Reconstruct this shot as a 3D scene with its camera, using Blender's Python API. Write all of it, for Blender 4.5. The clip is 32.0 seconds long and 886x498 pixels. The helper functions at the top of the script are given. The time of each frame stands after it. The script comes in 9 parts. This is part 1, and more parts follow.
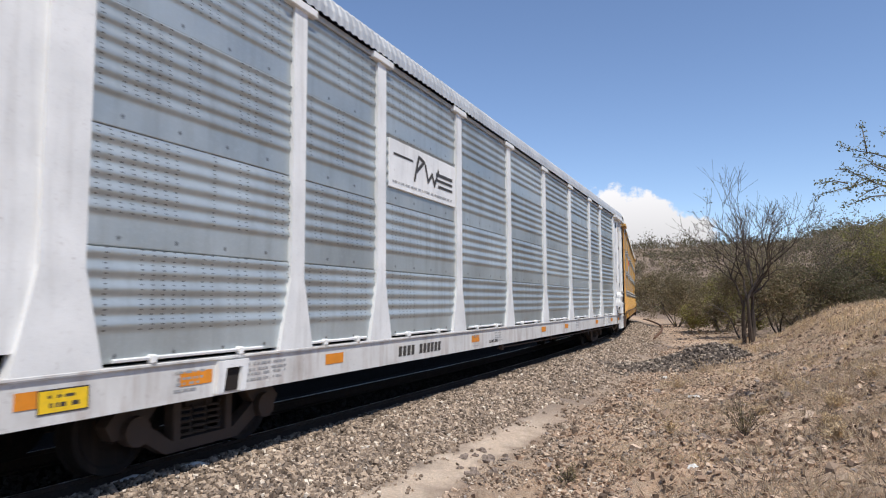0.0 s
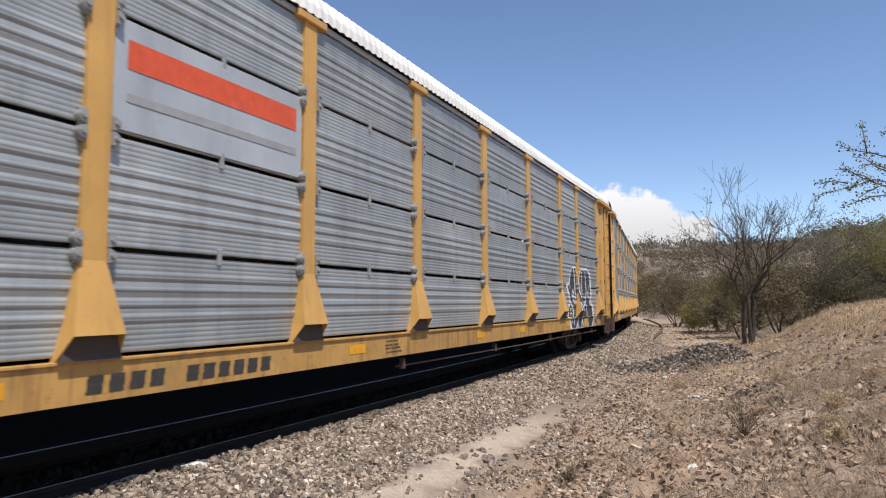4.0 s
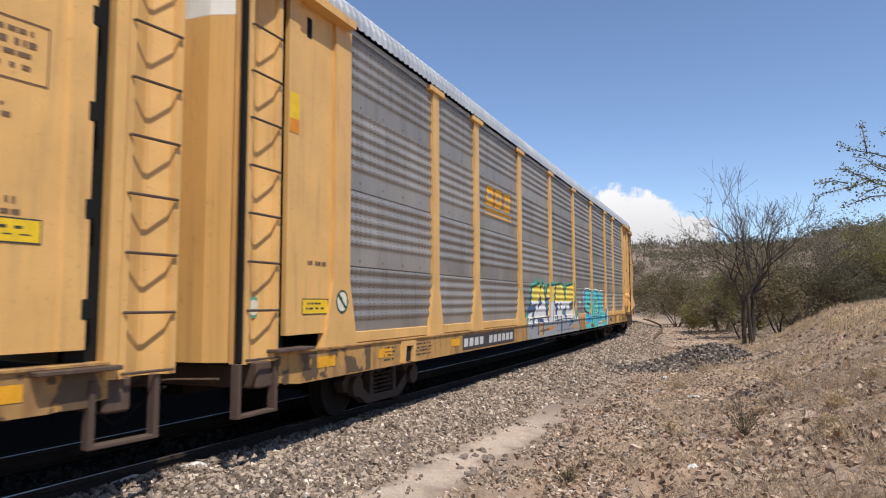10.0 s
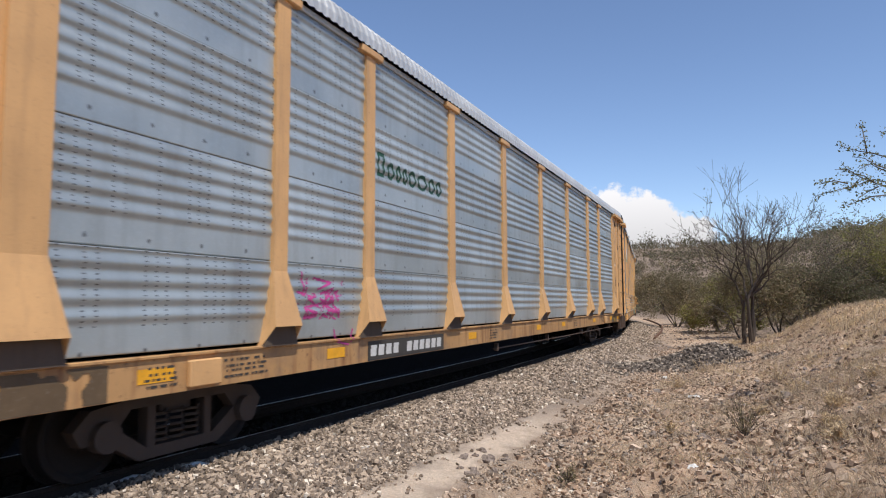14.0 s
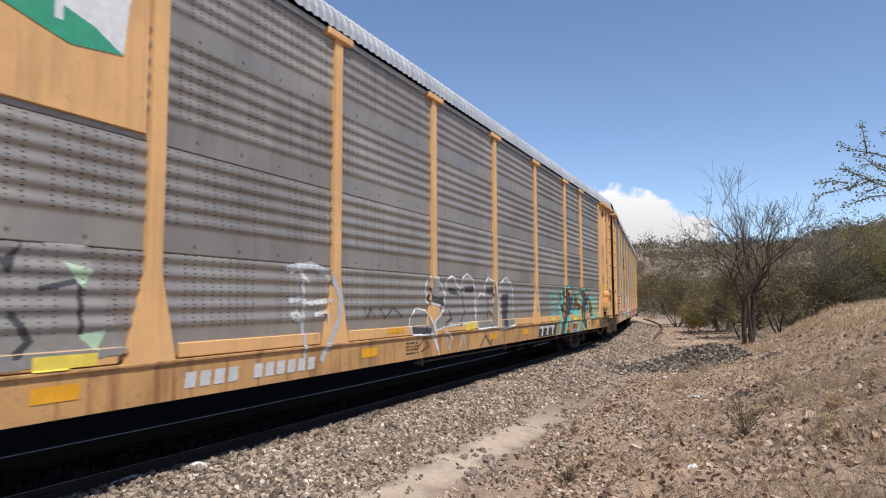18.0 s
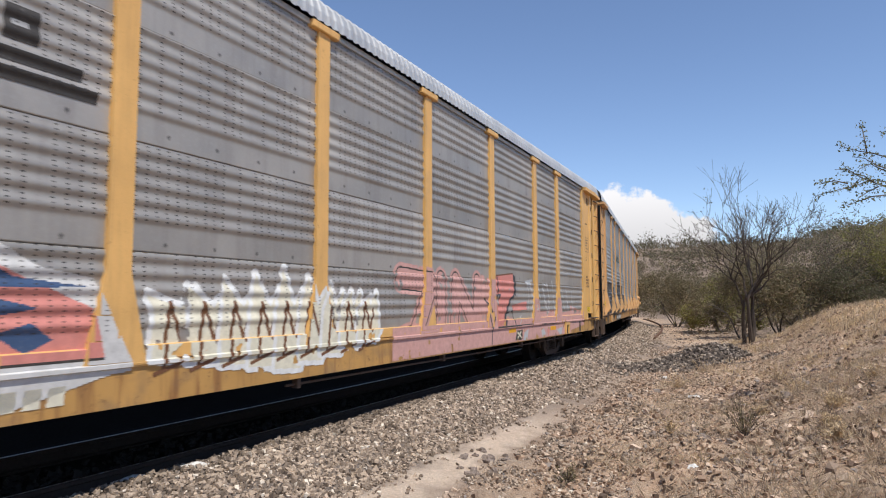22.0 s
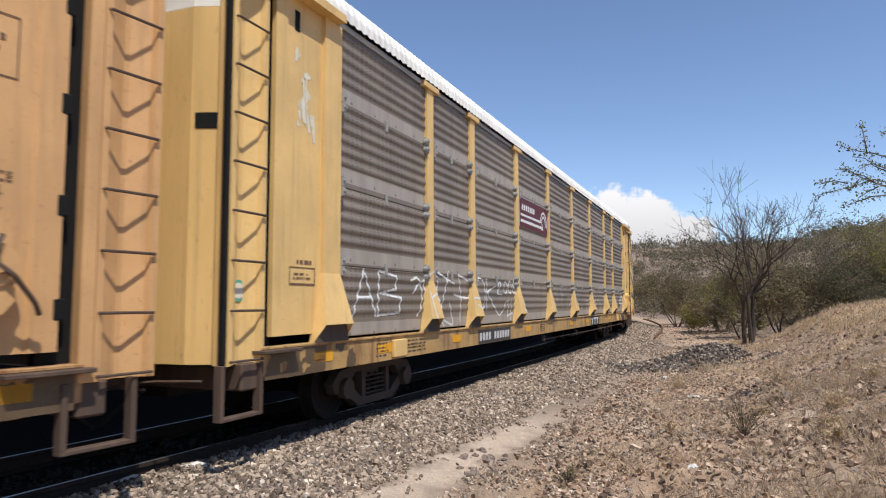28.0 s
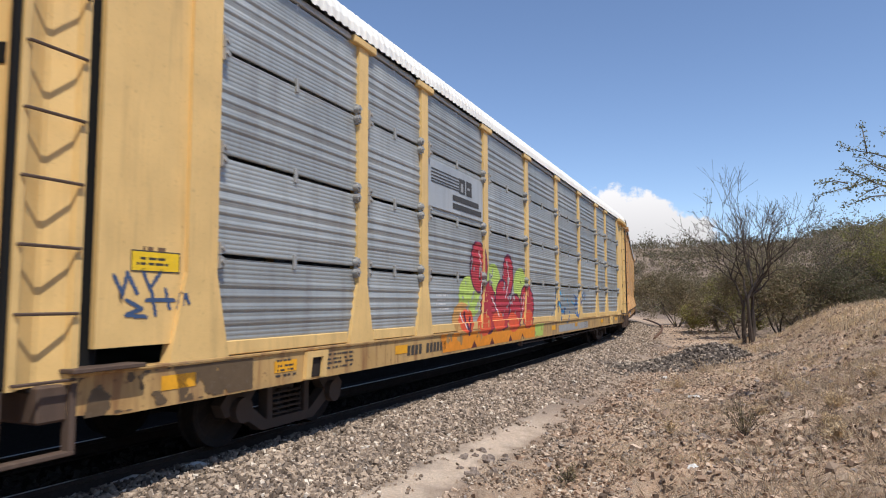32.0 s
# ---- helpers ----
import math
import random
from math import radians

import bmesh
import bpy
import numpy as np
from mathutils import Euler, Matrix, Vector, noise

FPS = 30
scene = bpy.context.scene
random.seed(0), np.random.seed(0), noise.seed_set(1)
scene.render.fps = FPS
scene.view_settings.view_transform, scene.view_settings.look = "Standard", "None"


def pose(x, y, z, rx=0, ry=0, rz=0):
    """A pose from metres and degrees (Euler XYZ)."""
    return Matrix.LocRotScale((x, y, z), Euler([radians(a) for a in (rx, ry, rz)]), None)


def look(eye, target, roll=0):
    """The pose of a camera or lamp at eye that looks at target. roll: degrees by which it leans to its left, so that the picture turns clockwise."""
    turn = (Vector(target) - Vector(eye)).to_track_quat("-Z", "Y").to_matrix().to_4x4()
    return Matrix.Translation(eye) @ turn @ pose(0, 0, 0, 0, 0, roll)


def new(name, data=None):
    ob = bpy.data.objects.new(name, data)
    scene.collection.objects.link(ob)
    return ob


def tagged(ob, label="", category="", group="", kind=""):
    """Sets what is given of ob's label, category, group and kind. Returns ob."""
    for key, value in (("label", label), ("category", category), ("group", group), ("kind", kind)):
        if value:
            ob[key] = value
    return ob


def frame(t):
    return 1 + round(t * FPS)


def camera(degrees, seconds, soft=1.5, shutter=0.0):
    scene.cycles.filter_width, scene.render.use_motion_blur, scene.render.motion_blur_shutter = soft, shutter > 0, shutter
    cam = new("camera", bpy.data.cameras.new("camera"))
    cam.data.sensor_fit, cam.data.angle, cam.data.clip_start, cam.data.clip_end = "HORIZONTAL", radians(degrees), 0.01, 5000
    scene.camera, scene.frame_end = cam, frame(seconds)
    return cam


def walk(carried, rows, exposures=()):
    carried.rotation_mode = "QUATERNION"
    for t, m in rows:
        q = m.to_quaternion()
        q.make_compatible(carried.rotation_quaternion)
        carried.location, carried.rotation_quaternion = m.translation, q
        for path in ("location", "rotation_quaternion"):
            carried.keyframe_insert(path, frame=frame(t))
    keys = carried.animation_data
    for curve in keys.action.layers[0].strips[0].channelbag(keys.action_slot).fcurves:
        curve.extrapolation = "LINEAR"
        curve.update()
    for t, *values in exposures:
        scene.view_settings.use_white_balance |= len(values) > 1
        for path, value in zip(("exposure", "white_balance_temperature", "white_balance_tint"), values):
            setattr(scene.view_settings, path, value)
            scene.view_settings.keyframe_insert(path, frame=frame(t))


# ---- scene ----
# ---------------- camera ----------------
EYE_Z = 1.587
cam = camera(68.37, 32.0, soft=1.1, shutter=0.12)
CAM_POSE = Matrix.Translation((0, 0, EYE_Z)) @ pose(0, 0, 0, 90 + 4.735, 0, 0) @ pose(0, 0, 0, 0, 0, -0.252)
walk(cam, [(0.0, CAM_POSE), (32.0, CAM_POSE)], [(0.0, 0.0), (32.0, 0.0)])

# ---------------- plan of the track and the train's run ----------------
HEAD, RADIUS = 0.502807, 231.4          # heading of the track beside the camera, radius of its bend
TX, TY = -7.1678, 0.5
CX, CY = TX - RADIUS * math.cos(HEAD), TY + RADIUS * math.sin(HEAD)
CAR_PITCH = 28.4                        # car to car, over the couplers
TRUCK_GAP = 20.12


def on_track(s, side=0.0):
    """World place at s metres along the track, side metres to its outer side, and the heading."""
    a = s / RADIUS - HEAD
    return CX + (RADIUS + side) * math.cos(a), CY + (RADIUS + side) * math.sin(a), a + math.pi / 2


def track_coords(x, y):
    """Along and side coordinates of world places (arrays)."""
    dx, dy = x - CX, y - CY
    return RADIUS * (np.arctan2(dy, dx) + HEAD), np.hypot(dx, dy) - RADIUS


def run(t):
    """Metres from the track's origin to the reference car's middle at t."""
    return 74.6707 - 8.22252 * t + 0.00431557 * t ** 2 + 0.000135429 * t ** 3


def car_pose(k, t):
    s = k * CAR_PITCH + run(t)
    ax, ay, _ = on_track(s - TRUCK_GAP / 2)
    bx, by, _ = on_track(s + TRUCK_GAP / 2)
    return pose((ax + bx) / 2, (ay + by) / 2, 0, 0, 0, math.degrees(math.atan2(by - ay, bx - ax)))


# ---------------- world and sun ----------------
SUN_AZ, SUN_EL = math.atan2(-0.4437, 0.2428), radians(59.6)
SUN_DIR = Vector((math.cos(SUN_EL) * math.cos(SUN_AZ), math.cos(SUN_EL) * math.sin(SUN_AZ), math.sin(SUN_EL)))
sun_data = bpy.data.lights.new("sun", "SUN")
sun_data.energy, sun_data.angle, sun_data.color = 4.7, radians(0.53), (1.0, 0.95, 0.87)
sun = new("sun", sun_data)
sun.matrix_world = look(SUN_DIR * 50, (0, 0, 0))

world = bpy.data.worlds.new("sky")
scene.world = world
world.use_nodes = True
wt = world.node_tree
wt.nodes.clear()


def wnode(kind, **inputs):
    n = wt.nodes.new(kind)
    for key, v in inputs.items():
        n.inputs[int(key[1:])].default_value = v
    return n


def wmath(op, a, b=0.0):
    n = wt.nodes.new("ShaderNodeMath")
    n.operation = op
    for i, v in enumerate((a, b)):
        if isinstance(v, (int, float)):
            n.inputs[i].default_value = v
        else:
            wt.links.new(v, n.inputs[i])
    return n.outputs[0]


sky = wt.nodes.new("ShaderNodeTexSky")
sky.sky_type, sky.sun_disc = "NISHITA", False
sky.sun_elevation, sky.sun_rotation = SUN_EL, math.pi / 2 - SUN_AZ
sky.altitude, sky.air_density, sky.dust_density, sky.ozone_density = 1600, 1.05, 0.05, 4.0
# a bank of cumulus low over the far hill
coord = wt.nodes.new("ShaderNodeTexCoord")
sep = wt.nodes.new("ShaderNodeSeparateXYZ")
wt.links.new(coord.outputs["Generated"], sep.inputs[0])
azim = wmath("ARCTAN2", sep.outputs[0], sep.outputs[1])
elev = wmath("ARCSINE", sep.outputs[2])
puff = wt.nodes.new("ShaderNodeTexNoise")
puff.inputs["Scale"].default_value, puff.inputs["Detail"].default_value, puff.inputs["Roughness"].default_value = 19, 8, 0.62
wt.links.new(coord.outputs["Generated"], puff.inputs["Vector"])
e1 = wmath("POWER", wmath("DIVIDE", wmath("SUBTRACT", azim, 0.262), 0.19), 2.0)
e2 = wmath("POWER", wmath("DIVIDE", wmath("SUBTRACT", wmath("ADD", elev, wmath("MULTIPLY", wmath("SUBTRACT", azim, 0.25), 0.12)), 0.055), 0.118), 2.0)
body = wmath("SUBTRACT", 1.0, wmath("ADD", e1, e2))
dens = wmath("ADD", body, wmath("MULTIPLY", wmath("SUBTRACT", puff.outputs["Fac"], 0.5), 1.6))
ramp = wt.nodes.new("ShaderNodeMapRange")
ramp.inputs["From Min"].default_value, ramp.inputs["From Max"].default_value = 0.05, 0.19
wt.links.new(dens, ramp.inputs["Value"])
shade = wt.nodes.new("ShaderNodeMapRange")
shade.inputs["From Min"].default_value, shade.inputs["From Max"].default_value = 0.05, 0.16
shade.inputs["To Min"].default_value, shade.inputs["To Max"].default_value = 0.72, 1.12
wt.links.new(elev, shade.inputs["Value"])
cloud_col = wt.nodes.new("ShaderNodeVectorMath")
cloud_col.operation = "SCALE"
cloud_col.inputs[0].default_value = (5.8, 5.75, 5.9)
wt.links.new(shade.outputs[0], cloud_col.inputs["Scale"])
mixc = wt.nodes.new("ShaderNodeMix")
mixc.data_type = "RGBA"
wt.links.new(ramp.outputs[0], mixc.inputs["Factor"])
tint = wt.nodes.new("ShaderNodeVectorMath")
tint.operation = "MULTIPLY"
tint.inputs[1].default_value = (1.15, 1.08, 1.075)
wt.links.new(sky.outputs[0], tint.inputs[0])
wt.links.new(tint.outputs[0], mixc.inputs["A"])
wt.links.new(cloud_col.outputs[0], mixc.inputs["B"])
bg = wt.nodes.new("ShaderNodeBackground")
bg.inputs["Strength"].default_value = 0.15
wt.links.new(mixc.outputs["Result"], bg.inputs["Color"])
wout = wt.nodes.new("ShaderNodeOutputWorld")
wt.links.new(bg.outputs[0], wout.inputs[0])


# ---------------- materials ----------------
class Nodes:
    """A small helper to wire a node material."""

    def __init__(self, name):
        self.mat = bpy.data.materials.new(name)
        self.mat.use_nodes = True
        self.t = self.mat.node_tree
        self.t.nodes.clear()
        self.out = self.t.nodes.new("ShaderNodeOutputMaterial")
        self.b = self.t.nodes.new("ShaderNodeBsdfPrincipled")
        self.t.links.new(self.b.outputs[0], self.out.inputs[0])
        tc = self.t.nodes.new("ShaderNodeTexCoord")
        info = self.t.nodes.new("ShaderNodeObjectInfo")
        self.rand = info.outputs["Random"]
        self.raw = tc.outputs["Object"]
        off = self.t.nodes.new("ShaderNodeVectorMath")
        off.operation = "MULTIPLY_ADD"
        comb = self.t.nodes.new("ShaderNodeCombineXYZ")
        for i in range(3):
            self.t.links.new(self.rand, comb.inputs[i])
        off.inputs[1].default_value = (37, 53, 71)
        self.t.links.new(comb.outputs[0], off.inputs[0])
        self.t.links.new(tc.outputs["Object"], off.inputs[2])
        self.vec = off.outputs[0]

    def put(self, v, sock):
        if hasattr(v, "is_linked"):
            self.t.links.new(v, sock)
        elif isinstance(v, tuple) and len(v) == 3 and sock.type == "RGBA":
            sock.default_value = (*v, 1)
        else:
            sock.default_value = v

    def math(self, op, a, b=0.0, c=0.0):
        n = self.t.nodes.new("ShaderNodeMath")
        n.operation = op
        for s, v in zip(n.inputs, (a, b, c)):
            self.put(v, s)
        return n.outputs[0]

    def noise(self, scale, detail=3.0, rough=0.55, stretch=None, vec=None):
        n = self.t.nodes.new("ShaderNodeTexNoise")
        n.inputs["Scale"].default_value, n.inputs["Detail"].default_value, n.inputs["Roughness"].default_value = scale, detail, rough
        v = vec or self.vec
        if stretch:
            m = self.t.nodes.new("ShaderNodeVectorMath")
            m.operation = "MULTIPLY"
            m.inputs[1].default_value = stretch
            self.t.links.new(v, m.inputs[0])
            v = m.outputs[0]
        self.t.links.new(v, n.inputs["Vector"])
        return n.outputs["Fac"]

    def ramp(self, v, lo, hi, a=0.0, b=1.0):
        n = self.t.nodes.new("ShaderNodeMapRange")
        for s, x in zip(n.inputs, (v, lo, hi, a, b)):
            self.put(x, s)
        return n.outputs[0]

    def mix(self, f, a, b, mode="MIX"):
        n = self.t.nodes.new("ShaderNodeMix")
        n.data_type, n.blend_type = "RGBA", mode
        self.put(f, n.inputs["Factor"]), self.put(a, n.inputs["A"]), self.put(b, n.inputs["B"])
        return n.outputs["Result"]

    def xyz(self, vec=None):
        n = self.t.nodes.new("ShaderNodeSeparateXYZ")
        self.t.links.new(vec or self.raw, n.inputs[0])
        return n.outputs

    def done(self, col, rough, metal=0.0, bump=None, depth=0.01, spec=0.5):
        self.put(col, self.b.inputs["Base Color"]), self.put(rough, self.b.inputs["Roughness"]), self.put(metal, self.b.inputs["Metallic"])
        self.b.inputs["Specular IOR Level"].default_value = spec
        if bump is not None:
            n = self.t.nodes.new("ShaderNodeBump")
            n.inputs["Distance"].default_value, n.inputs["Strength"].default_value = depth, 0.8
            self.t.links.new(bump, n.inputs["Height"]), self.t.links.new(n.outputs[0], self.b.inputs["Normal"])
        return self.mat


def mul(c, k):
    return tuple(min(1.0, x * k) for x in c)


def painted(name, col, rough=0.5, dirt=0.35, dirt_col=(0.12, 0.08, 0.05), rust=0.0, metal=0.0, spec=0.4):
    """Weathered paint: blotches, rain streaks, rust freckles, faint relief."""
    n = Nodes(name)
    blotch = n.noise(1.7, 4)
    streak = n.noise(6.0, 3, stretch=(1.6, 1.6, 0.12))
    c = n.mix(n.ramp(blotch, 0.3, 0.75), mul(col, 0.86), mul(col, 1.08))
    c = n.mix(n.math("MULTIPLY", n.ramp(streak, 0.52, 0.78), dirt), c, dirt_col)
    c = n.mix(n.math("MULTIPLY", n.ramp(n.noise(30, 4), 0.55, 0.8), dirt * 0.5), c, dirt_col)
    if rust:
        c = n.mix(n.math("MULTIPLY", n.ramp(n.noise(16, 7, 0.75), 0.60, 0.70), rust), c, (0.13, 0.05, 0.025))
    return n.done(c, n.ramp(blotch, 0.3, 0.7, rough - 0.08, rough + 0.1), metal, n.noise(60, 3), 0.0015, spec)


def sheet(name, col, rough=0.42, metal=0.35, holes=True, stain=0.3, stain_col=(0.11, 0.085, 0.065), skip=0.3, slot=0.75, seam=None):
    """Galvanised corrugated sheet with columns of small ventilation slots and run-down stains."""
    n = Nodes(name)
    big, streak = n.noise(0.9, 4), n.noise(3.4, 4, stretch=(1.5, 1.5, 0.16))
    c = n.mix(n.ramp(big, 0.3, 0.72), mul(col, 0.82), mul(col, 1.12))
    c = n.mix(n.math("MULTIPLY", n.ramp(streak, 0.48, 0.8), stain), c, stain_col)
    c = n.mix(n.math("MULTIPLY", n.ramp(n.noise(22, 5, 0.65), 0.5, 0.8), 0.28), c, mul(col, 1.3))
    tone = n.ramp(n.rand, 0, 1, 0.88, 1.1)
    hue = n.t.nodes.new("ShaderNodeHueSaturation")
    n.put(tone, hue.inputs["Value"]), n.put(c, hue.inputs["Color"])
    c = hue.outputs[0]
    if seam:
        # the plain strip along the lower edge of each sheet
        zz = n.xyz()[2]
        c = n.mix(n.math("MULTIPLY", n.math("MULTIPLY", n.math("LESS_THAN", zz, -0.27), n.math("GREATER_THAN", zz, -0.46)), n.ramp(streak, 0.3, 0.8, 0.9, 0.4)), c, seam)
    if holes:
        x, y, z = n.xyz()
        col_i = n.math("FLOOR", n.math("DIVIDE", x, 0.118))
        fx = n.math("FRACT", n.math("DIVIDE", x, 0.118))
        fz = n.math("FRACT", n.math("DIVIDE", z, 0.0425))
        w = n.t.nodes.new("ShaderNodeTexWhiteNoise")
        w.noise_dimensions = "1D"
        n.put(n.math("ADD", col_i, n.math("MULTIPLY", n.rand, 91.0)), w.inputs["W"])
        m = n.math("MULTIPLY", n.math("LESS_THAN", fx, 0.27), n.math("LESS_THAN", fz, 0.28))
        m = n.math("MULTIPLY", m, n.ramp(w.outputs["Value"], skip, skip + 0.05, 0.0, slot))
        m = n.math("MULTIPLY", m, n.ramp(n.noise(9, 3), 0.3, 0.5, 0.45, 1.0))
        m = n.math("MULTIPLY", m, n.math("GREATER_THAN", z, -0.24))
        # grimy bolt heads along the flat band
        bx = n.math("SUBTRACT", n.math("FRACT", n.math("DIVIDE", x, 0.62)), 0.5)
        bz = n.math("SUBTRACT", n.math("FRACT", n.math("DIVIDE", n.math("ADD", z, 0.52), 0.20)), 0.5)
        d2 = n.math("ADD", n.math("POWER", n.math("MULTIPLY", bx, 0.62), 2.0), n.math("POWER", n.math("MULTIPLY", bz, 0.20), 2.0))
        d2 = n.math("MULTIPLY", d2, n.ramp(n.noise(40, 3), 0.3, 0.7, 0.4, 2.0))
        bolt = n.math("MULTIPLY", n.ramp(d2, 0.00004, 0.0008, 1, 0), n.math("LESS_THAN", z, -0.25))
        m = n.math("MAXIMUM", m, n.math("MULTIPLY", bolt, 0.75))
        c = n.mix(m, c, (0.035, 0.03, 0.027))
    return n.done(c, n.ramp(big, 0.3, 0.7, rough - 0.06, rough + 0.14), metal, n.noise(45, 3), 0.0012)


def plain(name, col, rough=0.7, metal=0.0, grain=20.0, depth=0.003, lo=0.7, hi=1.2, spec=0.3):
    n = Nodes(name)
    f = n.noise(grain, 5, 0.6)
    big = n.noise(grain * 0.12, 3)
    c = n.mix(n.ramp(f, 0.3, 0.7), mul(col, lo), mul(col, hi))
    c = n.mix(n.ramp(big, 0.35, 0.7, 0, 0.35), c, mul(col, lo * 0.8))
    return n.done(c, rough, metal, f, depth, spec)


def sill_paint(name, col, wear):
    """Side sill paint with rust runs and scraped, grimy patches."""
    n = Nodes(name)
    blotch, run_, speck = n.noise(1.2, 5, 0.6), n.noise(7.0, 4, 0.6, stretch=(1.0, 1.0, 0.10)), n.noise(14, 6, 0.7)
    c = n.mix(n.ramp(blotch, 0.3, 0.75), mul(col, 0.8), mul(col, 1.08))
    c = n.mix(n.math("MULTIPLY", n.ramp(run_, 0.50, 0.66), wear), c, (0.20, 0.085, 0.035))
    c = n.mix(n.math("MULTIPLY", n.ramp(speck, 0.58, 0.70), wear), c, (0.11, 0.05, 0.03))
    c = n.mix(n.math("MULTIPLY", n.ramp(n.noise(2.3, 4, 0.6), 0.50, 0.70), wear * 0.7), c, (0.17, 0.115, 0.08))
    return n.done(c, n.ramp(blotch, 0.3, 0.7, 0.45, 0.65), 0, speck, 0.002, 0.4)


YELLOW = painted("yellow_paint", (0.71, 0.41, 0.138), 0.5, 0.24, rust=0.35)
ORANGE = painted("faded_orange_paint", (0.73, 0.415, 0.175), 0.55, 0.26, rust=0.4)
OCHRE = painted("ochre_paint", (0.60, 0.335, 0.095), 0.5, 0.26, rust=0.35)
DULL_ORANGE = painted("dull_orange_paint", (0.60, 0.345, 0.15), 0.55, 0.3, rust=0.45)
BRACKET = painted("grey_bracket_steel", (0.34, 0.335, 0.32), 0.5, 0.3, metal=0.2)
SHADED_GRIME = painted("shaded_grimy_steel", (0.10, 0.075, 0.058), 0.8, 0.4, (0.05, 0.04, 0.032), rust=0.3, spec=0.2)
PALE_YELLOW = painted("pale_yellow_paint", (0.73, 0.485, 0.19), 0.5, 0.24, rust=0.35)
WHITE = painted("white_paint", (0.76, 0.76, 0.75), 0.5, 0.22, rust=0.3)
ROOF_WHITE = painted("white_roof_paint", (0.82, 0.80, 0.74), 0.55, 0.12)
ROOF_GREY = painted("galvanised_roof", (0.52, 0.525, 0.52), 0.45, 0.25, metal=0.35)
DARK = painted("dark_underframe", (0.024, 0.020, 0.018), 0.8, 0.4, (0.07, 0.05, 0.036), spec=0.2)
RUSTY = painted("rusty_cast_steel", (0.085, 0.055, 0.04), 0.75, 0.5, (0.16, 0.11, 0.08), rust=0.6)
# also fills slots and openings, where its black holds the shade
BLACK = painted("black_rubber_and_shade", (0.012, 0.012, 0.012), 0.85, 0.15, (0.03, 0.025, 0.02), spec=0.15)
BRIGHT = plain("bright_steel", (0.55, 0.55, 0.54), 0.28, 0.95, 30, 0.001)
RAIL_RUST = plain("rusty_rail", (0.16, 0.085, 0.05), 0.7, 0.2, 30, 0.002)
# darker copy of the rail rust, with the train's shade in its colour
RAIL_SHADED = plain("shaded_rail", (0.045, 0.030, 0.022), 0.8, 0.1, 30, 0.002)
SHEET_SILVER = sheet("silver_slat_sheet", (0.38, 0.395, 0.385), 0.42, 0.35, holes=False, stain=0.34)
SHEET_BLUE = sheet("blue_grey_sheet", (0.43, 0.47, 0.475), 0.36, 0.5, stain=0.26, skip=0.4, slot=0.75)
SHEET_PALE = sheet("pale_grey_sheet", (0.45, 0.45, 0.43), 0.42, 0.5, stain=0.25, skip=0.35, slot=0.6)
TRUCK = painted("grimy_truck_casting", (0.075, 0.056, 0.045), 0.8, 0.4, (0.09, 0.065, 0.05), rust=0.4, spec=0.25)
SHEET_FADED = sheet("faded_grey_sheet", (0.40, 0.372, 0.335), 0.45, 0.4, stain=0.30, skip=0.15, slot=0.92)
SHEET_GREY = sheet("grey_perforated_sheet", (0.335, 0.302, 0.262), 0.45, 0.42, stain=0.40, skip=0.18, slot=0.92)
SHEET_BROWN = sheet("brown_grey_sheet", (0.245, 0.20, 0.155), 0.5, 0.22, stain=0.45, skip=0.15, slot=0.9, seam=(0.46, 0.405, 0.34))
PLATE_SILVER = sheet("plain_silver_plate", (0.46, 0.48, 0.49), 0.45, 0.2, holes=False, stain=0.2)
SILL = {"yellow_paint": sill_paint("worn_yellow_sill", (0.50, 0.28, 0.088), 0.75), "faded_orange_paint": sill_paint("worn_orange_sill", (0.55, 0.305, 0.12), 0.7),
        "ochre_paint": sill_paint("worn_ochre_sill", (0.53, 0.295, 0.085), 0.6), "dull_orange_paint": sill_paint("worn_dull_orange_sill", (0.46, 0.26, 0.11), 0.8),
        "pale_yellow_paint": sill_paint("worn_pale_sill", (0.50, 0.315, 0.122), 0.75), "white_paint": sill_paint("worn_white_sill", (0.66, 0.65, 0.63), 0.3)}


